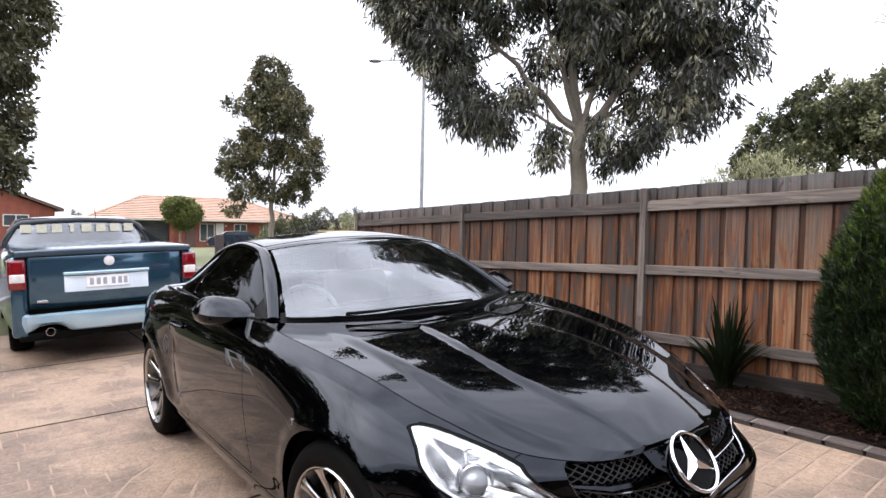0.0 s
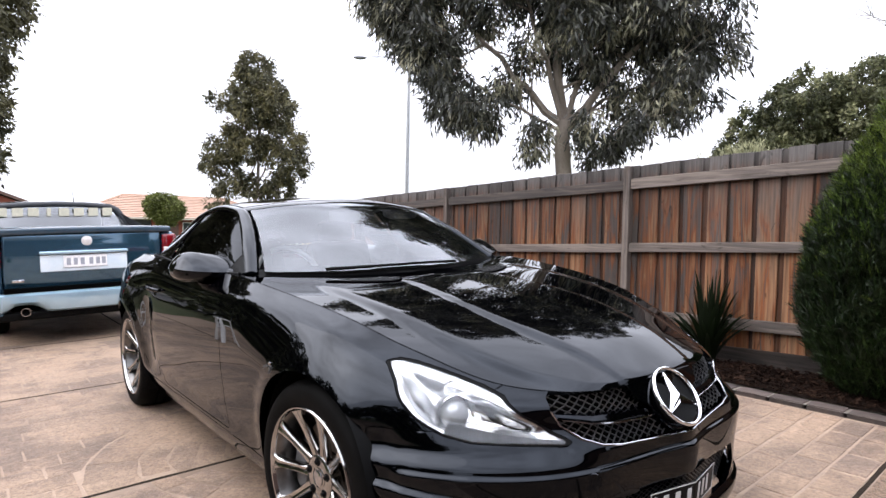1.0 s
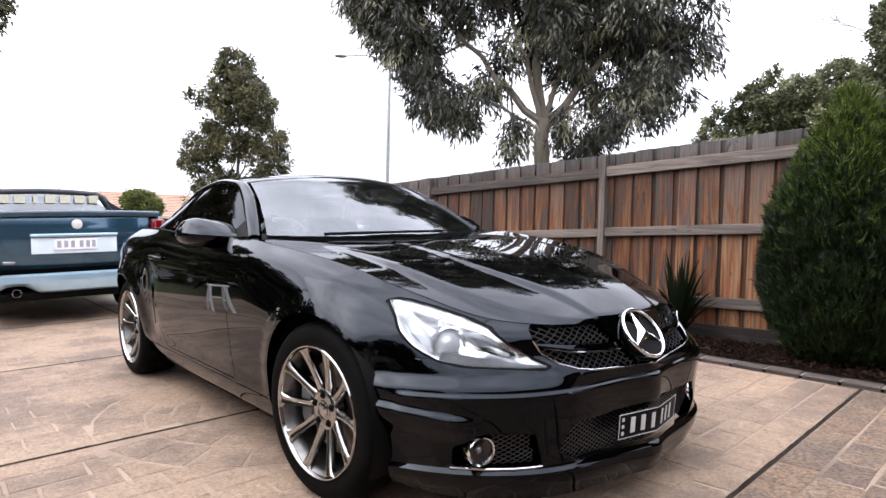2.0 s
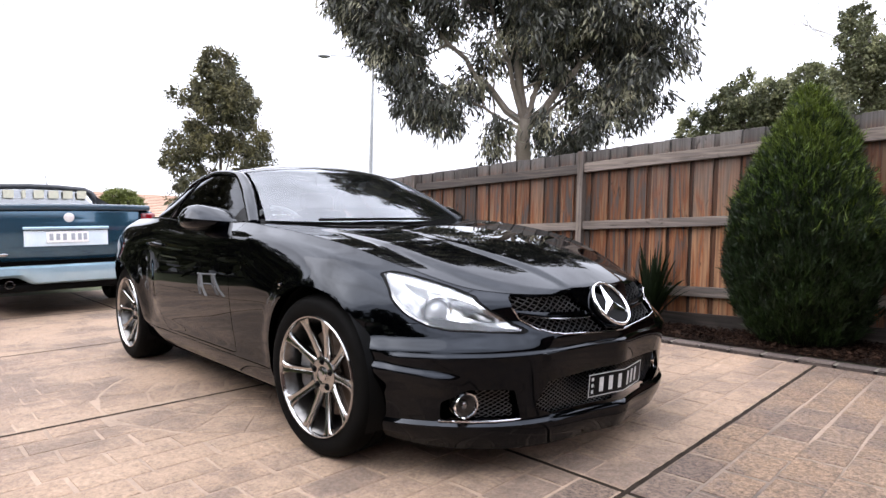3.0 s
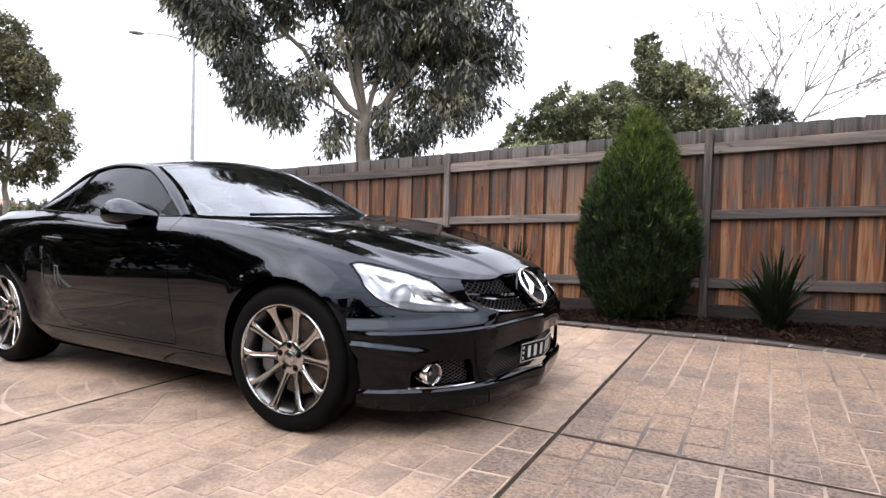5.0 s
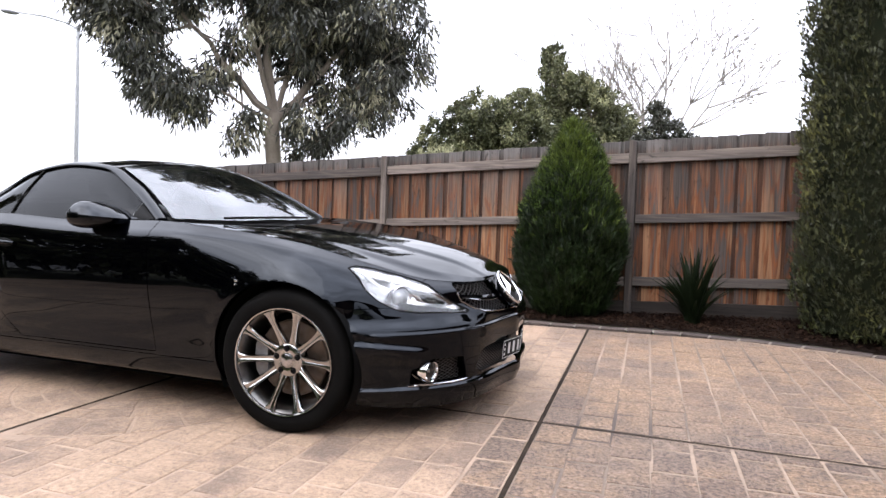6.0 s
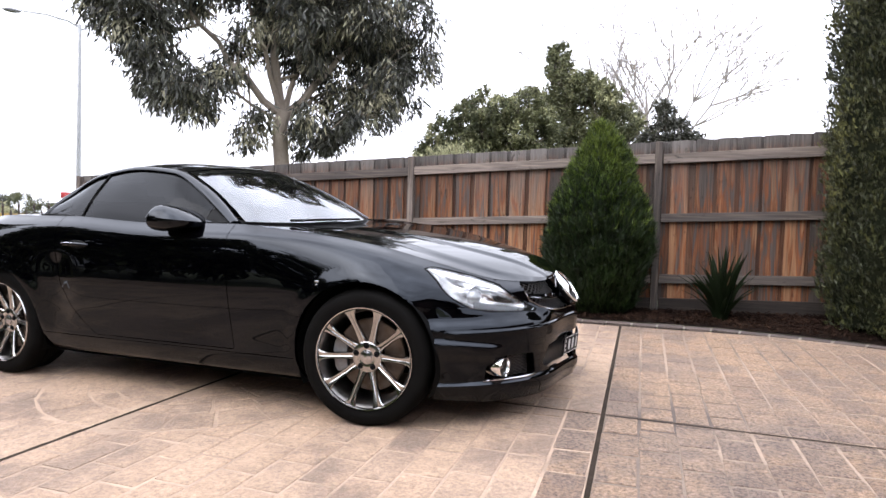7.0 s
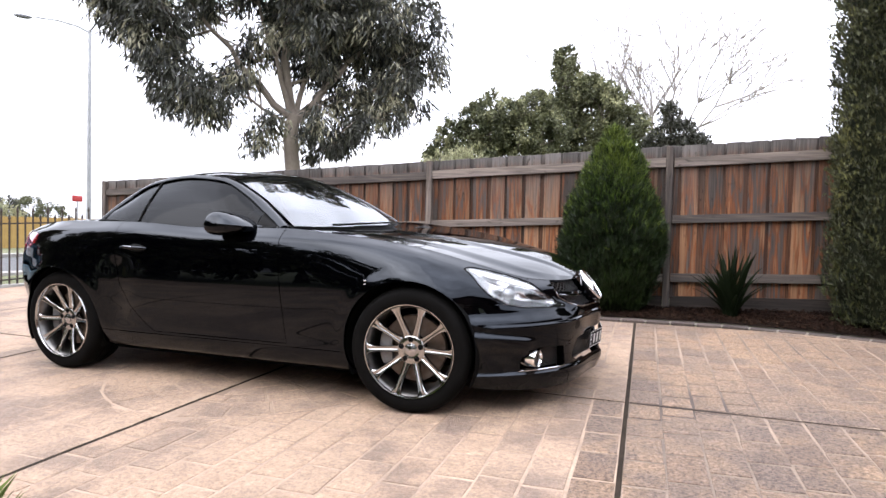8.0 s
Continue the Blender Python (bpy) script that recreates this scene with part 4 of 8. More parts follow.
        cap = turned([(0.037, 0.006), (0.02, 0.0095), (0.0005, 0.011)], 32)
        cap.transform(m)
        cov = part("fog_cover", cap, M["lens"], fl)
        cov.visible_shadow = False
        blade = bmesh.new()
        add_tube(blade, [(skin.at_front(yy, 0.222) + 0.004, s * yy, 0.222 + 0.02 * max(0, 0.52 - yy) * 4) for yy in (0.69, 0.62, 0.55, 0.50, 0.475)], [0.003, 0.004, 0.004, 0.004, 0.002], 6)
        part("intake_blade", blade, M["chrome_dark"], car)
    # number plate with plain bars, folded along the nose
    fold = Vector((skin.at_front(0.0, 0.30) + 0.014, -0.012, 0.300))
    plate = thing("number_plate", "black number plate with white markings", "", m=None)
    plate.parent = car
    for s, bars in ((-1, ((0.014, 0.030), (0.060, 0.080), (0.108, 0.128))), (1, ((0.030, 0.046), (0.070, 0.086), (0.110, 0.126)))):
        end = Vector((skin.at_front(0.19, 0.30) + 0.012, s * 0.19 - 0.012, 0.300))
        u = (end - fold).normalized() * s
        out = u.cross(Vector((0, 0, 1)))
        m = Matrix((out, u, (0, 0, 1))).transposed().to_4x4()
        m.translation = fold
        m = m @ Matrix.Rotation(radians(6), 4, "Y")
        lo, hi = sorted((0.0, s * 0.182))
        panel = part("plate_half", box(-0.003, 0.003, lo, hi, -0.044, 0.044, 0.0015, m), M["plate_dark"], plate, "black pressed metal panel")
        edge = bmesh.new()
        for a in ((lo, hi, -0.043, -0.0405), (lo, hi, 0.0405, 0.043)) + (((-0.181, -0.1785, -0.0405, 0.0405),) if s < 0 else ((0.1785, 0.181, -0.0405, 0.0405),)):
            add_box(edge, 0.003, 0.0042, a[0], a[1], a[2], a[3], 0, m)
        part("plate_border", edge, M["plate_white"], panel, smooth=False)
        for a, b in bars:
            a, b = sorted((s * a, s * b))
            part("plate_bar", box(0.003, 0.0044, a, b, -0.027, 0.027, 0, m), M["plate_white"], panel, smooth=False)
        if s < 0:
            for z in (-0.024, 0.0, 0.024):
                part("plate_bar", box(0.003, 0.0044, -0.168, -0.158, z - 0.006, z + 0.006, 0, m), M["plate_white"], panel, smooth=False)
    # round blanking cap in the bumper
    cap = turned([(0.0005, 0.002), (0.024, 0.0015), (0.026, -0.002)], 28, "x")
    cx = skin.at_front(0.40, 0.425)
    cap.transform(Matrix.Translation((cx, -0.40, 0.425)) @ Matrix.Rotation(radians(-28), 4, "Z"))
    part("tow_cover", cap, M["paint"], car)


M["mesh"] = shade("mesh_black", (0.03, 0.03, 0.032), None, 9, 0.28, coat=0.5)
M["chrome_dark"] = shade("smoked_chrome", (0.42, 0.42, 0.44), None, 9, 0.12, metal=1.0)

RAIL_X = [-2.24, -2.17, -2.08, -1.92, -1.65, -1.38, -1.16, -0.98, -0.83]
RAIL_Y = [0.715, 0.660, 0.605, 0.578, 0.560, 0.570, 0.615, 0.675, 0.730]
RAIL_Z = [0.958, 1.035, 1.112, 1.190, 1.228, 1.205, 1.120, 1.020, 0.925]
SPINE_X = [-2.47, -2.28, -2.11, -1.95, -1.66, -1.30, -1.04, -0.83, -0.66]
SPINE_Z = [0.965, 1.085, 1.190, 1.245, 1.278, 1.252, 1.150, 1.030, 0.905]


def roof_at(t, u):
    """The greenhouse's top: t from the tail (0) to the foot of the screen (8), u from the middle (0) to the rail (1)."""
    k = np.arange(9)
    rx, ry, rz = (float(curve_at(t, k, v)) for v in (RAIL_X, RAIL_Y, RAIL_Z))
    sx, sz = (float(curve_at(t, k, v)) for v in (SPINE_X, SPINE_Z))
    f = abs(u) ** 2.3
    return (sx + (rx - sx) * f, ry * u, sz + (rz - sz) * f)


def roof_piece(t0, t1, u0, u1, nt, nu, lift=0.0, thick=0.0, rounded=0.0):
    bm = bmesh.new()
    rows = []
    for i, t in enumerate(np.linspace(t0, t1, nt)):
        row = []
        for u in np.linspace(u0, u1, nu):
            tt = t
            if rounded:
                edge = min(t - t0, t1 - t)
                uu = u * (1 - rounded * max(0.0, 1 - edge / 0.3) ** 2)
            else:
                uu = u
            p = roof_at(tt, uu)
            row.append(bm.verts.new((p[0], p[1], p[2] + lift)))
        rows.append(row)
    for a, b in zip(rows, rows[1:]):
        for k in range(nu - 1):
            bm.faces.new((a[k], a[k + 1], b[k + 1], b[k]))
    if thick:
        bmesh.ops.recalc_face_normals(bm, faces=bm.faces)
        bmesh.ops.solidify(bm, geom=bm.faces[:], thickness=thick)
    return bm


def build_cabin(car, skin):
    paint = M["paint"]
    top = part("roof_panel", roof_piece(3.05, 4.93, -0.93, 0.93, 20, 28, 0.004, 0.012), paint, car, "black folding hardtop panel")
    part("rear_roof", roof_piece(1.9, 3.02, -0.93, 0.93, 14, 28, 0.002, 0.012), paint, car)
    part("screen_header", roof_piece(4.96, 5.22, -0.98, 0.98, 6, 28, 0.002, 0.014), paint, car)
    screen = part("windscreen", roof_piece(5.24, 7.96, -0.91, 0.91, 30, 32), M["windscreen"], car, "pale windscreen full of sky")
    screen.visible_shadow = False
    border = bmesh.new()
    for a, b, c, d in ((5.24, 5.42, -0.91, 0.91), (7.72, 7.98, -0.91, 0.91), (5.24, 7.98, -0.91, -0.86), (5.24, 7.98, 0.86, 0.91)):
        merge(border, roof_piece(a, b, c, d, 16, 20, -0.003))
    part("screen_border", border, M["black"], screen)
    back = part("rear_window", roof_piece(0.12, 1.88, -0.80, 0.80, 14, 20), M["tint"], car, "dark rear window")
    back.visible_shadow = False
    for s in (-1, 1):
        # rail from the foot of the screen over the side window to the tail
        rail = bmesh.new()
        rings = []
        for t in np.linspace(0, 8, 60):
            k = np.arange(9)
            c = Vector([float(curve_at(t, k, v)) for v in (RAIL_X, RAIL_Y, RAIL_Z)])
            fat = 0.030 + 0.012 * math.exp(-(((t - 1.2) / 1.2) ** 2)) + 0.008 * math.exp(-(((t - 6.5) / 1.0) ** 2))
            inn = Vector(roof_at(t, 0.90))
            inn.y = abs(inn.y)
            across = (c - inn).normalized()
            nxt = Vector([float(curve_at(min(8, t + 0.05), k, v)) for v in (RAIL_X, RAIL_Y, RAIL_Z)])
            prv = Vector([float(curve_at(max(0, t - 0.05), k, v)) for v in (RAIL_X, RAIL_Y, RAIL_Z)])
            along = (nxt - prv).normalized()
            up = along.cross(across).normalized()
            if up.z < 0:
                up = -up
            ring = []
            for a in np.linspace(0, 2 * math.pi, 14, endpoint=False):
                q = c + across * (math.cos(a) * fat - 0.018) + up * (math.sin(a) * fat * 0.55 - 0.010)
                ring.append(rail.verts.new((q.x, q.y * s, q.z)))
            rings.append(ring)
        for a, b in zip(rings, rings[1:]):
            for k in range(14):
                rail.faces.new((a[k], a[(k + 1) % 14], b[(k + 1) % 14], b[k]))
        rail.faces.new(rings[0])
        rail.faces.new(rings[-1])
        part("roof_rail", rail, paint, car)
        # side glass between the rail and the belt
        def belt(xx):
            return curve_at(xx, [-2.5, -2.1, -1.9, -1.3, -0.83], [0.958, 0.958, 0.948, 0.918, 0.925]), curve_at(xx, [-2.5, -2.1, -1.3, -0.83], [0.715, 0.775, 0.785, 0.745])

        def side_glass(x0, x1, n, wedge=False):
            bm = bmesh.new()
            rows = []
            for xx in np.linspace(x0, x1, n):
                zb, yb = (float(v) for v in belt(xx))
                ty = float(curve_at(xx, RAIL_X, RAIL_Y)) - 0.004
                tz = float(curve_at(xx, RAIL_X, RAIL_Z)) - 0.012
                zb -= 0.02
                tz = max(tz, zb + 0.004)
                rows.append([bm.verts.new((xx, s * (yb + (ty - yb) * f + 0.016 * math.sin(math.pi * f)), zb + (tz - zb) * f)) for f in np.linspace(0, 1, 9)])
            for a, b in zip(rows, rows[1:]):
                for k in range(8):
                    bm.faces.new((a[k], a[k + 1], b[k + 1], b[k]))
            return bm

        g = part("side_window", side_glass(-1.85, -0.99, 26), M["tint"], car, "dark tinted side window")
        g.visible_shadow = False
        g = part("quarter_window", side_glass(-2.15, -1.87, 12), M["tint"], car, "small dark tinted quarter window")
        g.visible_shadow = False
        sail = part("mirror_sail", side_glass(-0.985, -0.86, 6), M["black"], car)
        seal = bmesh.new()
        add_tube(seal, [(xx, s * (float(belt(xx)[1]) + 0.006), float(belt(xx)[0]) - 0.006) for xx in np.linspace(-2.19, -0.86, 30)], 0.007, 8)
        part("belt_seal", seal, M["black"], car)
        div = bmesh.new()
        zb, yb = (float(v) for v in belt(-1.86))
        ty, tz = float(curve_at(-1.86, RAIL_X, RAIL_Y)), float(curve_at(-1.86, RAIL_X, RAIL_Z))
        add_tube(div, [(-1.86, s * (yb + (ty - yb) * f + 0.016 * math.sin(math.pi * f) + 0.001), zb - 0.01 + (tz - zb) * f) for f in np.linspace(0, 1, 8)], 0.004, 6)
        part("window_divider", div, M["black"], car)
        # shelf that joins the belt to the cabin
        shelf = bmesh.new()
        rows = []
        for xx in np.linspace(-2.32, -0.78, 30):
            zb, yb = (float(v) for v in belt(xx))
            out = skin.g[-1]
            j = int(np.argmin(np.abs(out[:, 0] - xx) + 9 * (out[:, 1] < 0.3)))
            rows.append([shelf.verts.new((xx, s * out[j, 1], out[j, 2] - 0.002)), shelf.verts.new((xx, s * (yb - 0.02), zb - 0.006)), shelf.verts.new((xx, s * (yb - 0.10), zb - 0.03))])
        for a, b in zip(rows, rows[1:]):
            for k in range(2):
                shelf.faces.new((a[k], a[k + 1], b[k + 1], b[k]))
        part("belt_shelf", shelf, paint, car)
    # scuttle, wipers and the bonnet's vents
    cowl = bmesh.new()
    rows = []
    for u in np.linspace(-1, 1, 25):
        p = roof_at(8.0, u)
        q = roof_at(7.75, u)
        rows.append([cowl.verts.new((p[0] + 0.09, p[1] * 1.0, p[2] - 0.03)), cowl.verts.new((p[0], p[1], p[2] - 0.012)), cowl.verts.new((q[0], q[1], q[2] - 0.014))])
    for a, b in zip(rows, rows[1:]):
        for k in range(2):
            cowl.faces.new((a[k], a[k + 1], b[k + 1], b[k]))
    part("scuttle", cowl, M["black"], car)
    for s, (y0, y1) in ((-1, (0.30, -0.34)), (1, (-0.42, 0.30))):
        arm = bmesh.new()
        pts = []
        for f in np.linspace(0, 1, 8):
            yy = y0 + (y1 - y0) * f
            p = roof_at(7.90 - 0.06 * math.sin(math.pi * f), yy / 0.72)
            pts.append((p[0] + 0.035, p[1], p[2] + 0.004))
        add_tube(arm, pts, [0.008, 0.007, 0.006, 0.005, 0.0045, 0.004, 0.003, 0.003], 6)
        wiper = part("wiper", arm, M["black"], car, "black windscreen wiper")
        blade = bmesh.new()
        add_box(blade, -0.004, 0.004, -0.28, 0.28, -0.004, 0.005, 0.001)
        mid = Vector(pts[4])
        turn = Vector(pts[6]) - Vector(pts[2])
        blade.transform(Matrix.Translation(mid + Vector((-0.02, 0, -0.004))) @ turn.to_track_quat("Y", "Z").to_matrix().to_4x4())
        part("wiper_blade", blade, M["black"], wiper)
    for s in (-1, 1):
        vent = bmesh.new()
        n = 22
        lo, hi = [], []
        for f in np.linspace(0, 1, n):
            yy = 0.22 + 0.30 * f
            half = 0.052 * math.sin(math.pi * min(1, 0.06 + 0.94 * f) ** 0.8) + 0.002
            xm = -0.40 - 0.10 * f
            for arr, xx in ((lo, xm - half), (hi, xm + half)):
                arr.append(vent.verts.new((xx, s * yy, skin.at_bonnet(xx, yy) + 0.0035)))
        for k in range(n - 1):
            vent.faces.new((lo[k], lo[k + 1], hi[k + 1], hi[k]))
        v = part("bonnet_vent", vent, M["void"], car, "black mesh vent let into the bonnet")
        bars = bmesh.new()
        for sgn in (1, -1):
            for off in np.arange(-0.12, 0.42, 0.013):
                seg = []
                for g in np.linspace(-1, 1, 5):
                    yy = 0.22 + off + sgn * 0.02 * g
                    f = (yy - 0.22) / 0.30
                    if not 0.02 < f < 0.98:
                        continue
                    half = 0.052 * math.sin(math.pi * min(1, 0.06 + 0.94 * f) ** 0.8) + 0.002
                    xm = -0.40 - 0.10 * f
                    seg.append((xm + g * half, s * yy, skin.at_bonnet(xm + g * half, yy) + 0.006))
                if len(seg) > 2:
                    add_tube(bars, seg, 0.0018, 4, caps=False)
        part("vent_mesh", bars, M["mesh"], v)
    # inside: dashboard, wheel, seats, mirror
    bm = bmesh.new()
    add_box(bm, -1.18, -0.72, -0.66, 0.66, 0.66, 0.895, 0.05)
    part("dashboard", bm, M["leather"], car)
    wheel = bmesh.new()
    add_turned(wheel, [(0.18 + 0.014 * math.cos(a), 0.014 * math.sin(a)) for a in np.linspace(0, 2 * math.pi, 10, endpoint=False)], 40, "x", close=True)
    add_tube(wheel, [(0, -0.17, 0), (0.03, 0, 0), (0, 0.17, 0)], 0.016, 8)
    add_tube(wheel, [(0.03, 0, 0), (0, 0, -0.17)], 0.016, 8)
    wheel.transform(Matrix.Translation((-1.22, -0.36, 0.835)) @ Matrix.Rotation(radians(-24), 4, "Y"))
    part("steering_wheel", wheel, M["wheel_grey"], car, "grey three-spoke steering wheel")
    for s in (-1, 1):
        seat = bmesh.new()
        add_box(seat, -1.86, -1.42, 0.12 * s - 0.0, 0.60 * s, 0.36, 0.50, 0.05)
        add_box(seat, -0.07, 0.07, 0.13 * s, 0.59 * s, 0.0, 0.58, 0.055, Matrix.Translation((-1.86, 0, 0.44)) @ Matrix.Rotation(radians(-16), 4, "Y"))
        add_box(seat, -0.05, 0.05, 0.23 * s, 0.49 * s, 0.58, 0.72, 0.045, Matrix.Translation((-1.86, 0, 0.44)) @ Matrix.Rotation(radians(-16), 4, "Y"))
        part("car_seat", seat, M["leather"], car)
    bm = bmesh.new()
    add_box(bm, -0.015, 0.015, -0.11, 0.11, -0.032, 0.032, 0.014, Matrix.Translation((-1.25, 0, 1.165)))
    part("inner_mirror", bm, M["black"], car)
    # side badge
    for s in (-1, 1):
        bx, bz = -0.215, 0.655
        by = skin.at_side(bx, bz)
        badge = bmesh.new()
        for k in range(2):
            add_box(badge, bx - 0.009, bx + 0.009, s * by - 0.003, s * by + 0.003, bz - 0.016 + k * 0.018, bz - 0.006 + k * 0.018, 0.002)
        part("wing_badge", badge, M["chrome_dark"], car, smooth=False)
    flap = bmesh.new()
    pts = []
    for a in np.linspace(radians(-60), radians(235), 34):
        fx, fz = FLAP[0] + 0.075 * math.cos(a), FLAP[1] + 0.062 * math.sin(a)
        pts.append((fx, -(skin.at_side(fx, fz) - 0.0004), fz))
    add_tube(flap, pts, 0.0018, 5, caps=False)
    part("fuel_flap_seam", flap, M["void"], car)


M["wheel_grey"] = shade("steering_wheel_grey", (0.45, 0.45, 0.45), (0.52, 0.52, 0.52), 9, 0.45)

build_roadster()


# ---- paling fence, garden bed and edging ----
def wood(name, grey, brown, pale, top=None, spread=0.3, grain=22.0, along="z"):
    """Weathered timber: long streaks of grey over brown, each board with its own share."""
    mat = bpy.data.materials.new(name)
    mat.use_nodes = True
    nt = mat.node_tree
    link = nt.links.new
    p = nt.nodes["Principled BSDF"]
    p.inputs["Roughness"].default_value = 0.78
    p.inputs["Specular IOR Level"].default_value = 0.25
    coord = nt.nodes.new("ShaderNodeTexCoord")
    info = nt.nodes.new("ShaderNodeObjectInfo")
    shift = nt.nodes.new("ShaderNodeVectorMath")
    shift.operation = "MULTIPLY_ADD"
    shift.inputs[1].default_value = (1, 1, 1)
    link(coord.outputs["Object"], shift.inputs[0])
    offs = nt.nodes.new("ShaderNodeMath")
    offs.operation = "MULTIPLY"
    offs.inputs[1].default_value = 37.0
    link(info.outputs["Random"], offs.inputs[0])
    link(offs.outputs[0], shift.inputs[2])

    def streak(sx, sz, detail, distort=0.6):
        m = nt.nodes.new("ShaderNodeMapping")
        m.inputs["Scale"].default_value = (sx, sx, sz) if along == "z" else (sz, sx, sx)
        n = nt.nodes.new("ShaderNodeTexNoise")
        n.inputs["Scale"].default_value = 1.0
        n.inputs["Detail"].default_value = detail
        n.inputs["Distortion"].default_value = distort
        link(shift.outputs["Vector"], m.inputs["Vector"])
        link(m.outputs["Vector"], n.inputs["Vector"])
        return n.outputs["Fac"]

    broad, fine, knots = streak(13, 1.3, 5, 1.4), streak(grain * 3.0, 2.0, 4), streak(10, 3.6, 2, 2.5)
    share = nt.nodes.new("ShaderNodeMath")
    share.operation = "MULTIPLY_ADD"
    share.inputs[1].default_value = 0.34
    link(info.outputs["Random"], share.inputs[0])
    less = nt.nodes.new("ShaderNodeMath")
    less.operation = "SUBTRACT"
    less.inputs[1].default_value = 0.17
    wide = nt.nodes.new("ShaderNodeMapRange")
    wide.clamp = False
    wide.inputs["From Min"].default_value = 0.3
    wide.inputs["From Max"].default_value = 0.7
    wide.inputs["To Min"].default_value = 0.14
    wide.inputs["To Max"].default_value = 0.86
    link(broad, wide.inputs["Value"])
    link(wide.outputs["Result"], less.inputs[0])
    link(less.outputs[0], share.inputs[2])
    ramp = nt.nodes.new("ShaderNodeValToRGB")
    ramp.color_ramp.elements[0].position, ramp.color_ramp.elements[0].color = 0.30, (*grey, 1)
    ramp.color_ramp.elements[1].position, ramp.color_ramp.elements[1].color = 0.70, (*pale, 1)
    mid = ramp.color_ramp.elements.new(0.50)
    mid.color = (*brown, 1)
    link(share.outputs[0], ramp.inputs["Fac"])
    dark = nt.nodes.new("ShaderNodeMapRange")
    dark.inputs["From Min"].default_value = 0.25
    dark.inputs["From Max"].default_value = 0.65
    dark.inputs["To Min"].default_value = 0.58
    dark.inputs["To Max"].default_value = 1.24
    link(fine, dark.inputs["Value"])
    knot = nt.nodes.new("ShaderNodeMapRange")
    knot.inputs["From Min"].default_value = 0.24
    knot.inputs["From Max"].default_value = 0.36
    knot.inputs["To Min"].default_value = 0.45
    link(knots, knot.inputs["Value"])
    mul = nt.nodes.new("ShaderNodeMath")
    mul.operation = "MULTIPLY"
    link(dark.outputs["Result"], mul.inputs[0])
    link(knot.outputs["Result"], mul.inputs[1])
    vary = nt.nodes.new("ShaderNodeMath")
    vary.operation = "MULTIPLY_ADD"
    vary.inputs[1].default_value = 2 * spread
    vary.inputs[2].default_value = 1 - spread
    link(info.outputs["Random"], vary.inputs[0])
    mul2 = nt.nodes.new("ShaderNodeMath")
    mul2.operation = "MULTIPLY"
    link(mul.outputs[0], mul2.inputs[0])
    link(vary.outputs[0], mul2.inputs[1])
    colour = ramp.outputs["Color"]
    if top:
        # silvered from the top rail downwards, in runs of uneven length
        low = nt.nodes.new("ShaderNodeSeparateXYZ")
        link(coord.outputs["Object"], low.inputs[0])
        run = nt.nodes.new("ShaderNodeMath")
        run.operation = "MULTIPLY_ADD"
        run.inputs[1].default_value = 1.5
        link(broad, run.inputs[0])
        own = nt.nodes.new("ShaderNodeMath")
        own.operation = "MULTIPLY_ADD"
        own.inputs[1].default_value = 0.7
        link(info.outputs["Random"], own.inputs[0])
        link(low.outputs["Z"], own.inputs[2])
        link(own.outputs[0], run.inputs[2])
        part_grey = nt.nodes.new("ShaderNodeMapRange")
        part_grey.inputs["From Min"].default_value = 2.05
        part_grey.inputs["From Max"].default_value = 2.75
        part_grey.inputs["To Max"].default_value = 0.85
        link(run.outputs[0], part_grey.inputs["Value"])
        silver = nt.nodes.new("ShaderNodeMix")
        silver.data_type = "RGBA"
        silver.inputs["B"].default_value = (*grey, 1)
        link(part_grey.outputs["Result"], silver.inputs["Factor"])
        link(colour, silver.inputs["A"])
        colour = silver.outputs["Result"]
        sep = nt.nodes.new("ShaderNodeSeparateXYZ")
        link(coord.outputs["Object"], sep.inputs[0])
        edge = nt.nodes.new("ShaderNodeMath")
        edge.operation = "MULTIPLY_ADD"
        edge.inputs[1].default_value = 0.16
        link(broad, edge.inputs[0])
        link(sep.outputs["Z"], edge.inputs[2])
        mask = nt.nodes.new("ShaderNodeMapRange")
        mask.inputs["From Min"].default_value = 1.50
        mask.inputs["From Max"].default_value = 1.60
        link(edge.outputs[0], mask.inputs["Value"])
        mix = nt.nodes.new("ShaderNodeMix")
        mix.data_type = "RGBA"
        mix.inputs["B"].default_value = (*top, 1)
        link(mask.outputs["Result"], mix.inputs["Factor"])
        link(colour, mix.inputs["A"])
        colour = mix.outputs["Result"]
    hsv = nt.nodes.new("ShaderNodeHueSaturation")
    link(colour, hsv.inputs["Color"])
    link(mul2.outputs[0], hsv.inputs["Value"])
    link(hsv.outputs["Color"], p.inputs["Base Color"])
    relief = nt.nodes.new("ShaderNodeBump")
    relief.inputs["Distance"].default_value = 0.004
    link(fine, relief.inputs["Height"])
    link(relief.outputs["Normal"], p.inputs["Normal"])
    return mat


M["paling"] = wood("weathered_paling", (0.058, 0.047, 0.041), (0.124, 0.042, 0.0145), (0.166, 0.088, 0.046), (0.082, 0.075, 0.070), spread=0.38)
# darker copy for the rear boards: the gaps' shade is put into the colour
M["paling_gap_shade"] = wood("shaded_back_paling", (0.034, 0.024, 0.019), (0.055, 0.020, 0.009), (0.072, 0.036, 0.020), (0.068, 0.062, 0.058))
M["rail"] = wood("grey_rail", (0.070, 0.060, 0.054), (0.086, 0.070, 0.060), (0.118, 0.097, 0.083), along="x")
M["post"] = wood("grey_post", (0.062, 0.053, 0.048), (0.082, 0.066, 0.056), (0.110, 0.090, 0.077))
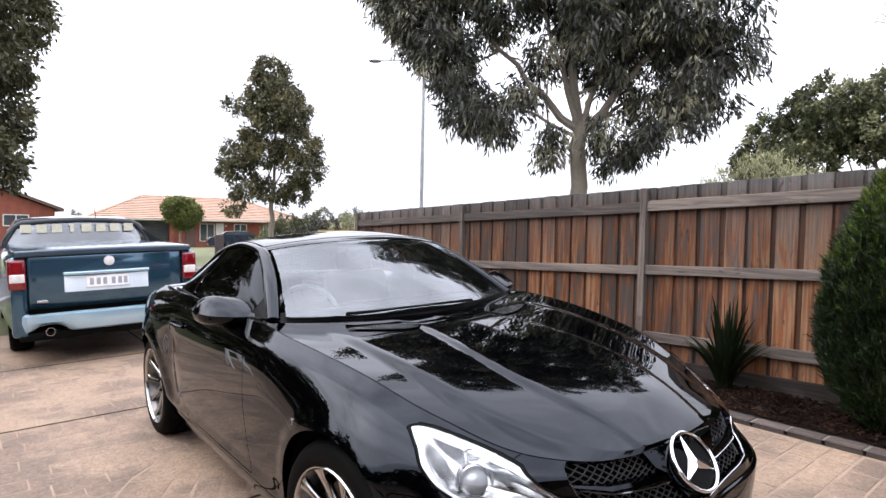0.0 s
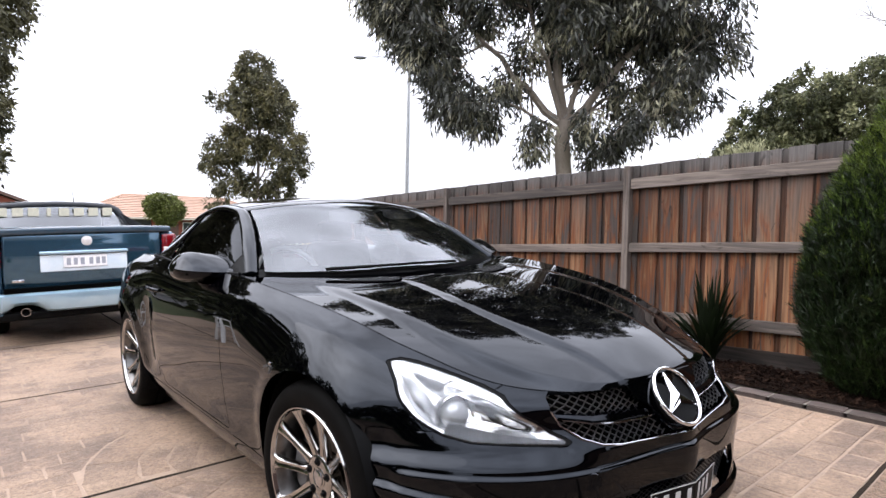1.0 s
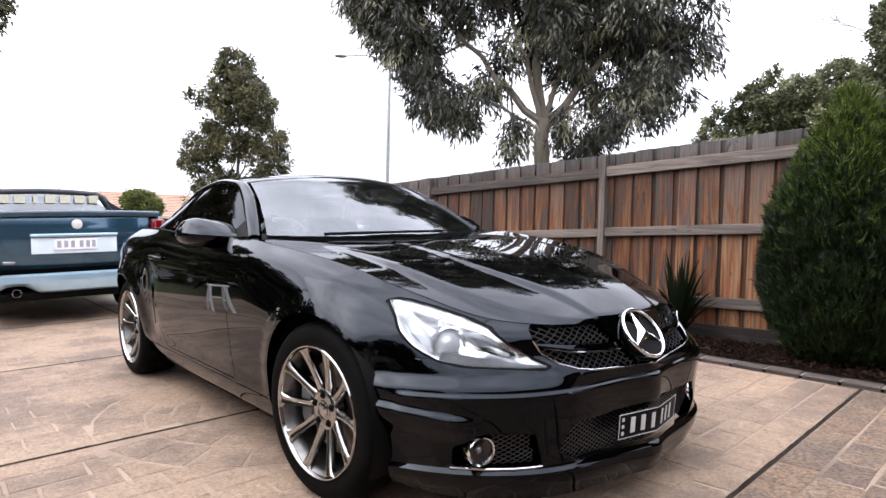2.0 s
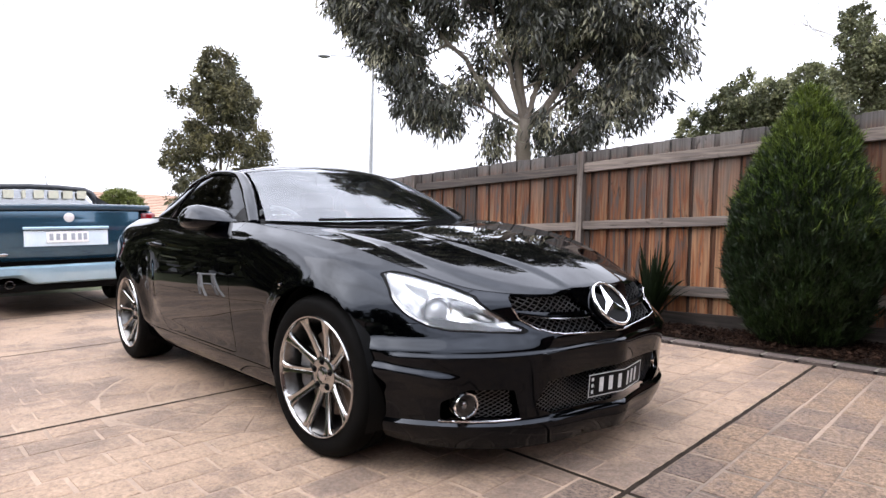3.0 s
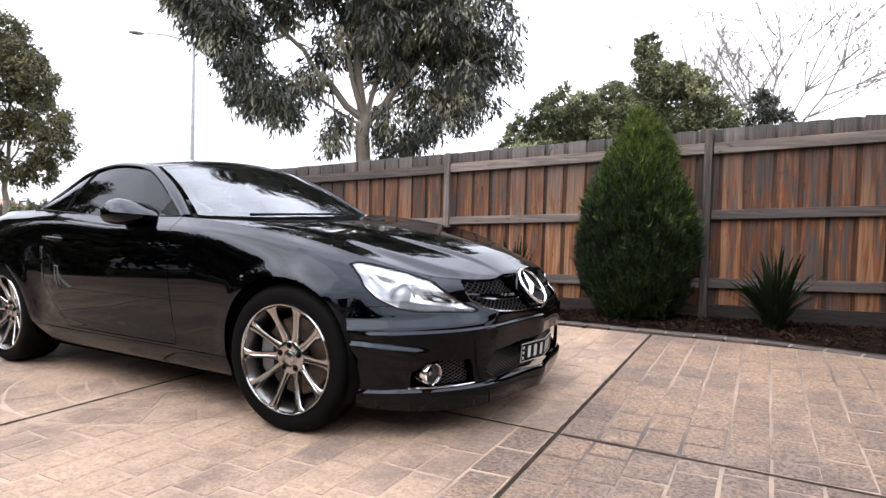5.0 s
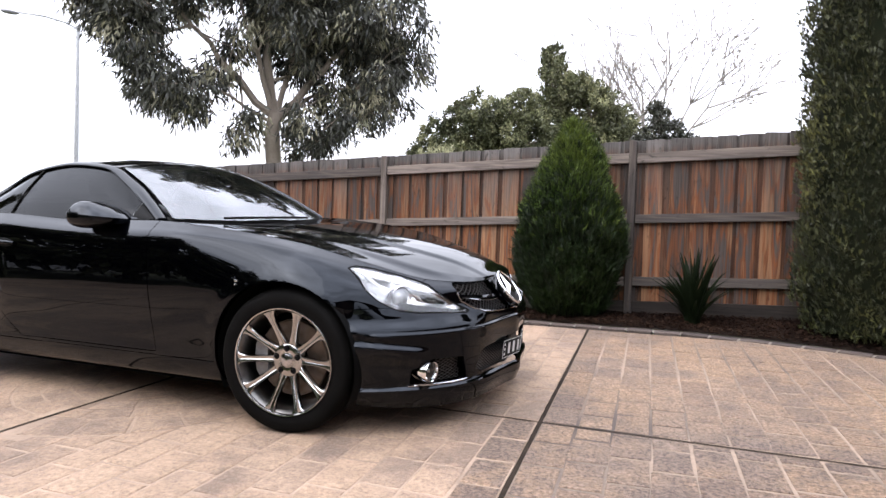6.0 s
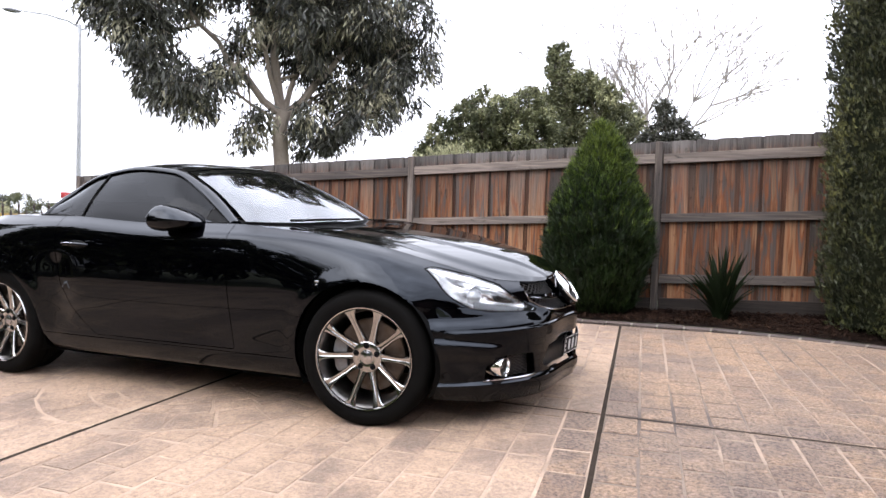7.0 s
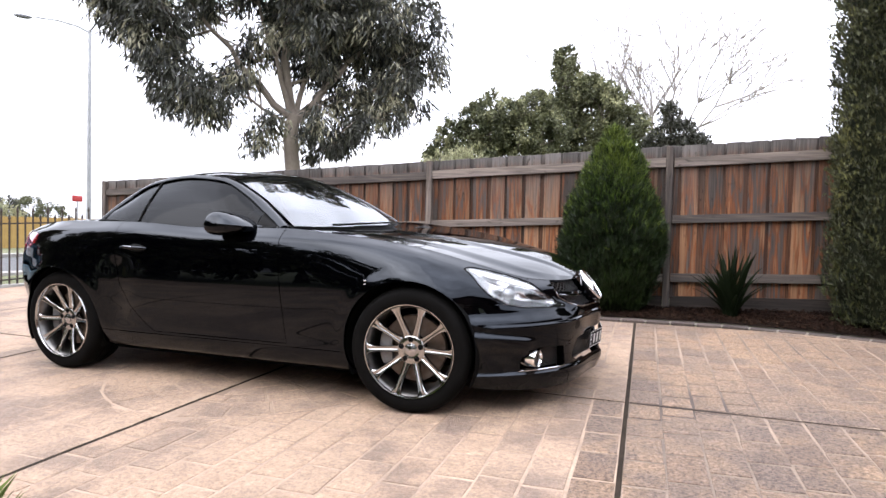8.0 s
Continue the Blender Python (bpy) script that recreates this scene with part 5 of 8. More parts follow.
M["plinth"] = wood("dark_plinth", (0.022, 0.017, 0.0145), (0.029, 0.022, 0.0185), (0.039, 0.031, 0.026), along="x")
FENCE_Y = 3.08
POSTS = [-6.85, -4.20, -1.58, 1.08, 3.74, 6.40]


def fence_base(x):
    return 0.150 + 0.039 * (x - 1.08)


def shared_boards(length, width, thick, rng, count=5, cut=True):
    """A few board meshes, each a little out of true, that all the boards share."""
    out = []
    for _ in range(count):
        bm = box(-width / 2, width / 2, 0, thick, 0, length, 0.003)
        lean = rng.uniform(-0.004, 0.004)
        for v in bm.verts:
            v.co.x *= 1 + rng.uniform(-0.015, 0.015)
            if cut and v.co.z > length * 0.9:
                v.co.z += lean * (v.co.x / width) * 2 + rng.uniform(-0.002, 0.002)
            v.co.y += 0.004 * math.sin(v.co.x * 30)
        me = bpy.data.meshes.new("board")
        bm.normal_update()
        bm.to_mesh(me)
        bm.free()
        out.append(me)
    return out


def build_paling_fence():
    rng = random.Random(4)
    fence = thing("paling_fence", "weathered brown and grey timber paling fence with three rails", "fence", m=pose(POSTS[0], FENCE_Y, 0))
    inv = Matrix.Translation((-POSTS[0], -FENCE_Y, 0))

    def put(name, me, m, mat, label=""):
        ob = new(name, me)
        if not me.materials:
            me.materials.append(mat)
        ob.parent = fence
        ob.matrix_local = inv @ m
        return tagged(ob, label)

    post_me = []
    for _ in range(2):
        bm = box(-0.034, 0.034, -0.05, 0.04, -0.1, 1.64, 0.006)
        for v in bm.verts:
            if v.co.z > 1.5:
                v.co.z += 0.012 * (v.co.x / 0.05) * rng.uniform(-1, 1)
        me = bpy.data.meshes.new("post")
        bm.to_mesh(me)
        bm.free()
        post_me.append(me)
    for i, px in enumerate(POSTS):
        put("post", post_me[i % 2], pose(px, FENCE_Y, fence_base(px), 0, rng.uniform(-0.4, 0.4), 0), M["post"])
    for a, b in zip(POSTS, POSTS[1:]):
        for h, tall in ((1.475, 0.095), (0.90, 0.082), (0.30, 0.086)):
            bm = box(a + 0.037, b - 0.037, -0.034, 0.006, -tall / 2, tall / 2, 0.005)
            sag = rng.uniform(-0.006, 0.006)
            for v in bm.verts:
                v.co.z += fence_base(v.co.x) + h + sag
            me = bpy.data.meshes.new("rail")
            bm.to_mesh(me)
            bm.free()
            put("rail", me, pose(0, FENCE_Y, 0), M["rail"])
        bm = box(a + 0.037, b - 0.037, -0.016, 0.012, 0.0, 0.155, 0.004)
        for v in bm.verts:
            v.co.z += fence_base(v.co.x) - 0.045
        me = bpy.data.meshes.new("plinth_board")
        bm.to_mesh(me)
        bm.free()
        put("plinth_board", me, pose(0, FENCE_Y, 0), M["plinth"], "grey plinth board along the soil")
    boards = shared_boards(1.56, 0.168, 0.016, rng)
    behind = shared_boards(1.56, 0.15, 0.016, rng)
    x = POSTS[0] + 0.02
    while x < POSTS[-1] - 0.1:
        put("paling", rng.choice(boards), Matrix.Translation((x + 0.08, FENCE_Y + 0.008, fence_base(x + 0.08) + 0.085 + rng.uniform(-0.003, 0.003))) @ Matrix.Rotation(radians(rng.uniform(-0.5, 0.5)), 4, "Y")
            @ Matrix.Diagonal((rng.uniform(0.92, 1.05), 1, 1, 1)), M["paling"])
        put("paling", rng.choice(behind), Matrix.Translation((x + 0.182, FENCE_Y + 0.028, fence_base(x + 0.182) + 0.083 + rng.uniform(-0.003, 0.003))) @ Matrix.Rotation(radians(rng.uniform(-0.4, 0.4)), 4, "Y"), M["paling_gap_shade"])
        x += rng.uniform(0.188, 0.212)


build_paling_fence()


# garden bed
def bed_edge(x):
    """Where the brick edging runs."""
    return curve_at(x, [-7.0, 1.4, 2.1, 2.7, 3.4, 4.6], [2.235, 2.235, 2.13, 1.96, 1.60, 0.80])


def bed_z(x, y):
    e = bed_edge(x)
    f = np.clip((y - e) / np.maximum(3.05 - e, 0.1), 0, 1)
    return (ground_z(x, e) + 0.012) * (1 - f) + (fence_base(x) - 0.01) * f


def build_bed():
    rng = np.random.default_rng(3)
    xs = np.linspace(-6.9, 4.55, 230)
    rows = []
    for i, f in enumerate(np.linspace(0, 1, 26)):
        y = bed_edge(xs) + 0.055 + (3.35 - bed_edge(xs) - 0.055) * f
        z = bed_z(xs, y) + (0.004 if i == 0 else 1) * np.array([0.022 * (noise.noise((a * 9, b * 9, 1)) + 0.6 * noise.noise((a * 23, b * 23, 4))) for a, b in zip(xs, y)])
        rows.append(np.stack([xs, y, z], -1))
    v = np.array(rows)
    n, k, _ = v.shape
    faces = [(i * k + j, i * k + j + 1, (i + 1) * k + j + 1, (i + 1) * k + j) for i in range(n - 1) for j in range(k - 1)]
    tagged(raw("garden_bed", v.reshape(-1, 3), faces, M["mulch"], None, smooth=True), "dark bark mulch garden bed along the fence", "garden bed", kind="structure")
    # loose chips
    cnt = 9000
    cx = rng.uniform(-1.6, 4.0, cnt)
    cy = bed_edge(cx) + 0.06 + rng.random(cnt) * (3.0 - bed_edge(cx) - 0.06)
    cz = bed_z(cx, cy) + rng.uniform(0.002, 0.03, cnt)
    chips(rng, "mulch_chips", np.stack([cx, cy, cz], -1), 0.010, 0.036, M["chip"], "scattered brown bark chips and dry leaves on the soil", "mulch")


def chips(rng, name, at, lo, hi, mat, label, category):
    cnt = len(at)
    a = rng.uniform(0, 2 * math.pi, cnt)
    tilt = rng.uniform(-0.6, 0.6, (cnt, 2))
    ln, wd = rng.uniform(lo, hi, cnt), rng.uniform(0.25, 0.5, cnt)
    ux = np.stack([np.cos(a), np.sin(a), tilt[:, 0]], -1) * (ln / 2)[:, None]
    vx = np.stack([-np.sin(a), np.cos(a), tilt[:, 1]], -1) * (ln * wd / 2)[:, None]
    th = np.array([0, 0, 0.004])
    v = np.concatenate([at - ux - vx, at + ux - vx, at + ux + vx, at - ux + vx, at - ux - vx + th, at + ux - vx + th, at + ux + vx + th, at - ux + vx + th], 1).reshape(-1, 3)
    f = []
    for i in range(cnt):
        b = i * 8
        f += [(b + 4, b + 5, b + 6, b + 7), (b, b + 1, b + 5, b + 4), (b + 1, b + 2, b + 6, b + 5), (b + 2, b + 3, b + 7, b + 6), (b + 3, b, b + 4, b + 7)]
    return tagged(raw(name, v, f, mat), label, category, kind="stuff")


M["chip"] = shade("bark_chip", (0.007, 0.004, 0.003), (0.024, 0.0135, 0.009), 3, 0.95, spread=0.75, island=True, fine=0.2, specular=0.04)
build_bed()

M["mortar"] = shade("pale_mortar", (0.198, 0.1705, 0.143), (0.143, 0.121, 0.099), 12, 0.85, bump=0.002)
edging = tagged(new("brick_edging"), "single course of dark grey edging bricks along the drive", "edging", kind="structure")
bm = bmesh.new()
prev = None
for mx in np.linspace(-6.9, 4.5, 115):
    my = float(bed_edge(mx)) - 0.01
    pair = [bm.verts.new((mx, my + d, float(ground_z(mx, my + d)) + 0.003)) for d in (-0.056, 0.05)]
    if prev:
        bm.faces.new((prev[0], pair[0], pair[1], prev[1]))
    prev = pair
part("mortar", bm, M["mortar"], edging, "pale mortar between the edging bricks")
rng = random.Random(8)
edge_boxes = []
for k in range(3):
    bm = box(-0.098, 0.098, -0.052, 0.052, -0.06, 0.0, 0.006)
    for v in bm.verts:
        v.co += Vector((rng.uniform(-0.002, 0.002), rng.uniform(-0.002, 0.002), rng.uniform(-0.0015, 0.0015)))
    me = bpy.data.meshes.new("brick")
    bm.to_mesh(me)
    bm.free()
    me.materials.append(M["kerb_brick"])
    edge_boxes.append(me)
bx = -6.8
while bx < 4.4:
    y0, y1 = float(bed_edge(bx - 0.1)), float(bed_edge(bx + 0.1))
    ob = new("brick", rng.choice(edge_boxes))
    ob.parent = edging
    ym = (y0 + y1) / 2 - 0.01
    ob.matrix_local = Matrix.Translation((bx, ym, float(ground_z(bx, ym)) + 0.008 + rng.uniform(-0.002, 0.002))) @ TILT @ Matrix.Rotation(math.atan2(y1 - y0, 0.2) + rng.uniform(-0.012, 0.012), 4, "Z")
    bx += 0.212 / math.hypot(1, (y1 - y0) / 0.2)


# ---- plants ----
def leaf_mat(name, a, b, spread=0.45, rough=0.55, specular=0.35, through=0.25):
    """Leaves of mixed greens that let a little light through."""
    mat = shade(name, a, b, 1.2, rough, spread=spread, island=True, fine=0.15, specular=specular)
    nt = mat.node_tree
    p = nt.nodes["Principled BSDF"]
    colour = p.inputs["Base Color"].links[0].from_socket
    thin = nt.nodes.new("ShaderNodeBsdfTranslucent")
    nt.links.new(colour, thin.inputs["Color"])
    mix = nt.nodes.new("ShaderNodeMixShader")
    mix.inputs["Fac"].default_value = through
    nt.links.new(p.outputs[0], mix.inputs[1])
    nt.links.new(thin.outputs[0], mix.inputs[2])
    nt.links.new(mix.outputs[0], nt.nodes["Material Output"].inputs["Surface"])
    return mat


M["bark_gum"] = shade("pale_gum_bark", (0.225, 0.190, 0.155), (0.165, 0.133, 0.108), 2.2, 0.85, bump=0.01, bump_scale=30, stretch=(1, 1, 0.35), fine=0.3)
M["bark"] = shade("grey_bark", (0.1216, 0.0988, 0.076), (0.0684, 0.057, 0.0456), 4, 0.9, bump=0.012, bump_scale=30, stretch=(1, 1, 0.4), fine=0.3)
M["gum_leaf"] = leaf_mat("gum_leaf", (0.017, 0.019, 0.0135), (0.050, 0.050, 0.035), 0.7, 0.42, 0.45, 0.16)
M["gum_pale"] = leaf_mat("pale_gum_leaf", (0.125, 0.122, 0.082), (0.28, 0.262, 0.182), 0.5)
M["street_pale"] = leaf_mat("pale_street_leaf", (0.085, 0.078, 0.032), (0.16, 0.14, 0.065), 0.5)
M["dense_leaf"] = leaf_mat("dense_leaf", (0.043, 0.050, 0.023), (0.104, 0.108, 0.051), 0.6)
M["dense_pale"] = leaf_mat("pale_dense_leaf", (0.135, 0.140, 0.070), (0.25, 0.25, 0.135), 0.5)
M["olive_leaf"] = leaf_mat("olive_leaf", (0.235, 0.235, 0.135), (0.36, 0.355, 0.215))
M["mid_leaf"] = leaf_mat("grey_green_leaf", (0.050, 0.050, 0.026), (0.112, 0.102, 0.052), 0.65)
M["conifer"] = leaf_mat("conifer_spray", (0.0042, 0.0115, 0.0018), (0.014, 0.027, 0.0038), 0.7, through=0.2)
M["conifer_pale"] = leaf_mat("pale_conifer_spray", (0.044, 0.074, 0.010), (0.098, 0.126, 0.018), 0.6, through=0.2)
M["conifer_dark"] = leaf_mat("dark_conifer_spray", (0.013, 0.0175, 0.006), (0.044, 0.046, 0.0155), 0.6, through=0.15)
M["column_pale"] = leaf_mat("olive_conifer_spray", (0.044, 0.049, 0.015), (0.092, 0.092, 0.029), 0.5, through=0.15)
# near-black: the shade deep inside the foliage is put into this colour
M["conifer_inner_shade"] = shade("conifer_inner_shade", (0.00532, 0.0076, 0.00304), (0.00912, 0.00988, 0.00456), 14, 0.95, specular=0.1)
M["strap"] = leaf_mat("strap_leaf", (0.004, 0.008, 0.003), (0.012, 0.018, 0.0065), rough=0.65, specular=0.1)


def frames_of(d):
    """Two directions square to each row of d."""
    ref = np.where(np.abs(d[:, 2:3]) < 0.9, np.array([[0, 0, 1.0]]), np.array([[1.0, 0, 0]]))
    a = np.cross(d, ref)
    a /= np.linalg.norm(a, axis=1, keepdims=True) + 1e-9
    return a, np.cross(d, a)


def leaves(name, at, way, length, width, mat, parent, rng, fold=0.0, label="", kind=""):
    """One pointed leaf at each place, along its way."""
    d = way / (np.linalg.norm(way, axis=1, keepdims=True) + 1e-9)
    a, b = frames_of(d)
    roll = rng.uniform(0, 2 * math.pi, len(at))[:, None]
    side = (a * np.cos(roll) + b * np.sin(roll)) * (width / 2)[:, None]
    up = np.cross(side, d)
    up /= np.linalg.norm(up, axis=1, keepdims=True) + 1e-9
    tip = at + d * length[:, None]
    mid = at + d * (length * 0.42)[:, None] + up * (fold * length)[:, None]
    v = np.stack([at, mid - side, tip, mid + side], 1).reshape(-1, 3)
    n = len(at)
    i = np.arange(n)[:, None] * 4
    f = i + np.array([[0, 1, 2, 3]])
    me = bpy.data.meshes.new(name)
    me.vertices.add(len(v))
    me.vertices.foreach_set("co", v.ravel())
    me.loops.add(f.size)
    me.loops.foreach_set("vertex_index", f.ravel())
    me.polygons.add(n)
    me.polygons.foreach_set("loop_start", np.arange(n) * 4)
    me.polygons.foreach_set("loop_total", np.full(n, 4))
    me.update(calc_edges=True)
    ob = link_mesh(name, me, mat, parent, label)
    return tagged(ob, kind=kind) if kind else ob


def limb_points(p, q, rng, bend=0.12, n=6):
    p, q = Vector(p), Vector(q)
    out, off = [], Vector([rng.uniform(-1, 1) for _ in range(3)]) * (q - p).length * bend
    for i in range(n + 1):
        f = i / n
        out.append(p.lerp(q, f) + off * math.sin(math.pi * f) + Vector([rng.uniform(-1, 1) for _ in range(3)]) * 0.02 * (q - p).length * (0 < i < n))
    return out


def tree(name, label, at, right, lobes, trunk, limbs, leaf, per, size, droop, bark, category="tree", seed=1, depth=1.4, copies=3, shell=0.55, group="", pale=None):
    """A tree: a tapered trunk, limbs out to the lobes of its crown, and each lobe filled with leaves. Lobes are (across, height, radius)."""
    rng = np.random.default_rng(seed)
    rnd = random.Random(seed)
    root = thing(name, label, category, group, m=pose(*at))
    r = np.array([right[0], right[1], 0.0])
    r /= np.linalg.norm(r)
    back = np.array([-r[1], r[0], 0.0])
    bm = bmesh.new()
    fork_h, r0, r1 = trunk
    pts = limb_points((0, 0, -0.15), (0.02, 0, fork_h), rnd, 0.02, 8)
    add_tube(bm, pts, [r0 * 1.25] + list(np.linspace(r0, r1, 8)), 12)
    part("trunk", bm, bark, root)
    centres = []
    for a, h, rad in lobes:
        for k in range(copies):
            d = (k - (copies - 1) / 2) * depth + rnd.uniform(-0.5, 0.5) * depth
            c = r * (a + rnd.uniform(-0.15, 0.15) * rad) + back * d + np.array([0, 0, h + rnd.uniform(-0.15, 0.15) * rad])
            centres.append((c, rad * rnd.uniform(0.8, 1.05)))
    for a, h, rad in limbs:
        bm = bmesh.new()
        start = Vector((0, 0, fork_h * rnd.uniform(0.88, 1.0)))
        end = Vector(r * a) + Vector((0, 0, h)) + Vector(back) * rnd.uniform(-0.3, 0.3)
        pts = limb_points(start, end, rnd, 0.09, 7)
        add_tube(bm, pts, list(np.linspace(rad, rad * 0.28, 8)), 8)
        for _ in range(5):
            i = rnd.randint(2, 6)
            c, cr = rnd.choice(sorted(centres, key=lambda e: (Vector(e[0]) - pts[i]).length)[:6])
            add_tube(bm, limb_points(pts[i], Vector(c), rnd, 0.1, 5), list(np.linspace(rad * 0.35, 0.012, 6)), 6)
        part("limb", bm, bark, root)
    twig = bmesh.new()
    for c, cr in centres:
        near = Vector((0, 0, min(fork_h * 1.3, c[2] * 0.8)))
        for _ in range(3):
            tip = Vector(c) + Vector([rnd.uniform(-1, 1) for _ in range(3)]) * cr * 0.8
            add_tube(twig, limb_points(Vector(c).lerp(near, 0.25), tip, rnd, 0.12, 4), list(np.linspace(0.022, 0.005, 5)), 5, caps=False)
    tagged(part("twig", twig, bark, root), kind="stuff")
    places, ways = [], []
    for c, cr in centres:
        # leaves hang in small bunches
        n = 50
        bunch = max(5, int(1.25 * per * cr * cr / n))
        d = rng.normal(size=(bunch, 3))
        d /= np.linalg.norm(d, axis=1, keepdims=True)
        rr = cr * (shell + (1 - shell) * rng.random(bunch) ** 0.6)
        bc = c + d * rr[:, None] * np.array([1, 1, 0.85])
        swell = np.repeat(rng.uniform(0.6, 1.25, bunch), n)[:, None]
        p = np.repeat(bc, n, 0) + np.clip(rng.normal(size=(bunch * n, 3)), -1.5, 1.5) * np.array([0.76, 0.76, 0.9]) * size[0] * swell
        w = rng.normal(size=(bunch * n, 3)) * 0.7 + np.repeat(d, n, 0) * 0.6 + np.array([0, 0, -droop])
        places.append(p)
        ways.append(w)
    p, w = np.concatenate(places), np.concatenate(ways)
    ln = rng.uniform(0.7, 1.3, len(p)) * size[0]
    if pale is None:
        leaves("crown", p, w, ln, ln * size[1], leaf, root, rng, 0.05)
    else:
        # some bunches carry paler, older leaves
        old = np.repeat(rng.random(len(p) // 50) < 0.24, 50)
        leaves("crown", p[~old], w[~old], ln[~old], ln[~old] * size[1], leaf, root, rng, 0.05)
        leaves("pale_leaves", p[old], w[old], ln[old], ln[old] * size[1], pale, root, rng, 0.05, "paler grey-olive leaf bunches")
    return root


VIEW_R = (0.68, 0.73)
tree("gum_tree", "tall gum tree with drooping grey-green leaves behind the fence", (-9.6, 11.6, -0.1), VIEW_R,
     [(-5.2, 7.4, 0.7), (-4.3, 6.8, 0.9), (-3.6, 5.8, 0.85), (-3.1, 4.8, 0.75), (-2.3, 4.3, 0.55), (-3.9, 8.2, 1.2), (-2.3, 7.5, 0.85), (-0.9, 8.5, 1.2), (0.6, 7.6, 1.15), (1.9, 8.2, 1.2), (-1.6, 5.1, 0.45),
      (2.0, 6.8, 0.95), (2.9, 7.0, 1.0), (3.6, 6.0, 0.8), (2.8, 5.2, 0.75), (2.2, 4.4, 0.5), (-0.9, 3.7, 0.36), (1.0, 3.4, 0.3), (0.0, 10.2, 1.6), (-2.4, 9.8, 1.5), (2.2, 9.6, 1.3), (0.2, 6.3, 0.65), (3.8, 7.0, 0.55), (1.5, 3.8, 0.3), (0.9, 5.7, 0.5), (3.3, 4.6, 0.4), (0.9, 6.4, 0.55), (-0.3, 7.0, 0.6), (1.5, 5.0, 0.4), (0.45, 3.9, 0.28), (-1.2, 6.0, 0.4), (-5.6, 8.2, 0.7), (0.2, 12.4, 1.7), (3.0, 11.6, 1.6), (-2.8, 12.0, 1.6), (1.4, 14.2, 1.5), (-1.2, 14.4, 1.5), (4.4, 10.2, 1.2)],
     (4.2, 0.27, 0.2), [(-3.0, 7.2, 0.12), (0.3, 9.0, 0.17), (2.4, 6.8, 0.13), (2.8, 5.4, 0.07), (-2.6, 5.4, 0.06), (-1.5, 9.0, 0.09), (1.6, 8.8, 0.09)],
     M["gum_leaf"], 1220, (0.24, 0.22), 1.5, M["bark_gum"], seed=3, depth=1.2, pale=M["gum_pale"])
tree("street_tree", "slim grey-green street tree with a pale trunk across the road", (-25.9, 9.2, -0.3), VIEW_R,
     [(-0.2, 8.6, 0.8), (-0.5, 7.7, 0.9), (0.7, 7.5, 0.8), (-1.5, 6.9, 0.55), (1.2, 6.6, 0.85), (0.1, 6.4, 0.9), (-1.3, 4.6, 0.8), (-1.9, 4.1, 0.6), (0.0, 4.7, 0.75), (1.4, 5.2, 0.8), (1.5, 4.1, 0.75), (-0.7, 3.2, 0.6), (1.2, 3.1, 0.7), (-1.7, 2.9, 0.4), (-1.9, 2.2, 0.3), (0.3, 2.8, 0.4), (-1.0, 5.6, 0.5)],
     (2.6, 0.14, 0.10), [(0.0, 8.3, 0.09), (-1.4, 4.6, 0.05), (1.4, 5.0, 0.06), (1.0, 6.8, 0.05)],
     M["mid_leaf"], 2000, (0.17, 0.40), 0.6, M["bark_gum"], seed=5, depth=0.8, copies=2, pale=M["street_pale"])
tree("street_tree", "large dark street tree standing over the brick house", (-18.6, -3.2, -0.3), (0.1, 1.0),
     [(1.6, 8.6, 1.3), (2.0, 7.2, 1.1), (1.2, 6.0, 1.3), (2.1, 5.6, 0.8), (2.0, 4.3, 0.8), (1.2, 3.6, 1.0), (1.9, 2.9, 0.6), (0.0, 9.8, 1.6), (0.0, 7.4, 1.5), (-0.2, 5.0, 1.4), (-1.5, 8.5, 1.3), (-1.6, 6.0, 1.3), (-1.2, 4.0, 1.0), (0.4, 3.0, 0.8)],
     (2.6, 0.2, 0.15), [(0.0, 8.5, 0.11), (1.4, 6.0, 0.07), (-1.2, 6.0, 0.07)],
     M["mid_leaf"], 1600, (0.19, 0.40), 0.6, M["bark"], seed=6, depth=1.0, copies=2)
tree("leafy_tree", "rounded dark green tree behind the timber fence", (-3.0, 13.5, 0.0), (1.0, 0.1),
     [(-2.5, 3.0, 0.6), (-2.1, 3.6, 0.6), (-1.5, 4.0, 0.6), (-0.8, 4.3, 0.6), (-0.3, 3.5, 0.8), (-2.2, 2.5, 0.7), (-1.4, 2.9, 0.8), (0.1, 4.4, 0.6), (0.5, 3.6, 0.7), (-1.0, 3.6, 0.7)],
     (1.8, 0.12, 0.09), [(-1.5, 3.4, 0.06), (-0.4, 3.6, 0.06)], M["dense_leaf"], 5600, (0.085, 0.55), 0.2, M["bark"], seed=7, depth=0.8, copies=2, group="trees behind the fence", pale=M["dense_pale"])
tree("leafy_tree", "tall bushy green tree behind the timber fence", (-1.35, 15.1, 0.0), (1.0, 0.05),
     [(-0.95, 6.05, 0.34), (-0.9, 5.6, 0.42), (-0.75, 5.0, 0.5), (-0.1, 5.0, 0.5), (0.35, 4.8, 0.55), (0.8, 4.2, 0.6), (-0.9, 4.2, 0.8), (0.0, 3.6, 0.9), (1.2, 3.6, 0.55), (-0.6, 2.9, 0.8), (0.7, 2.8, 0.7)],
     (1.8, 0.12, 0.09), [(-0.9, 5.4, 0.06), (0.4, 4.4, 0.06)], M["dense_leaf"], 5600, (0.095, 0.55), 0.2, M["bark"], seed=8, depth=0.7, copies=2, group="trees behind the fence", pale=M["dense_pale"])
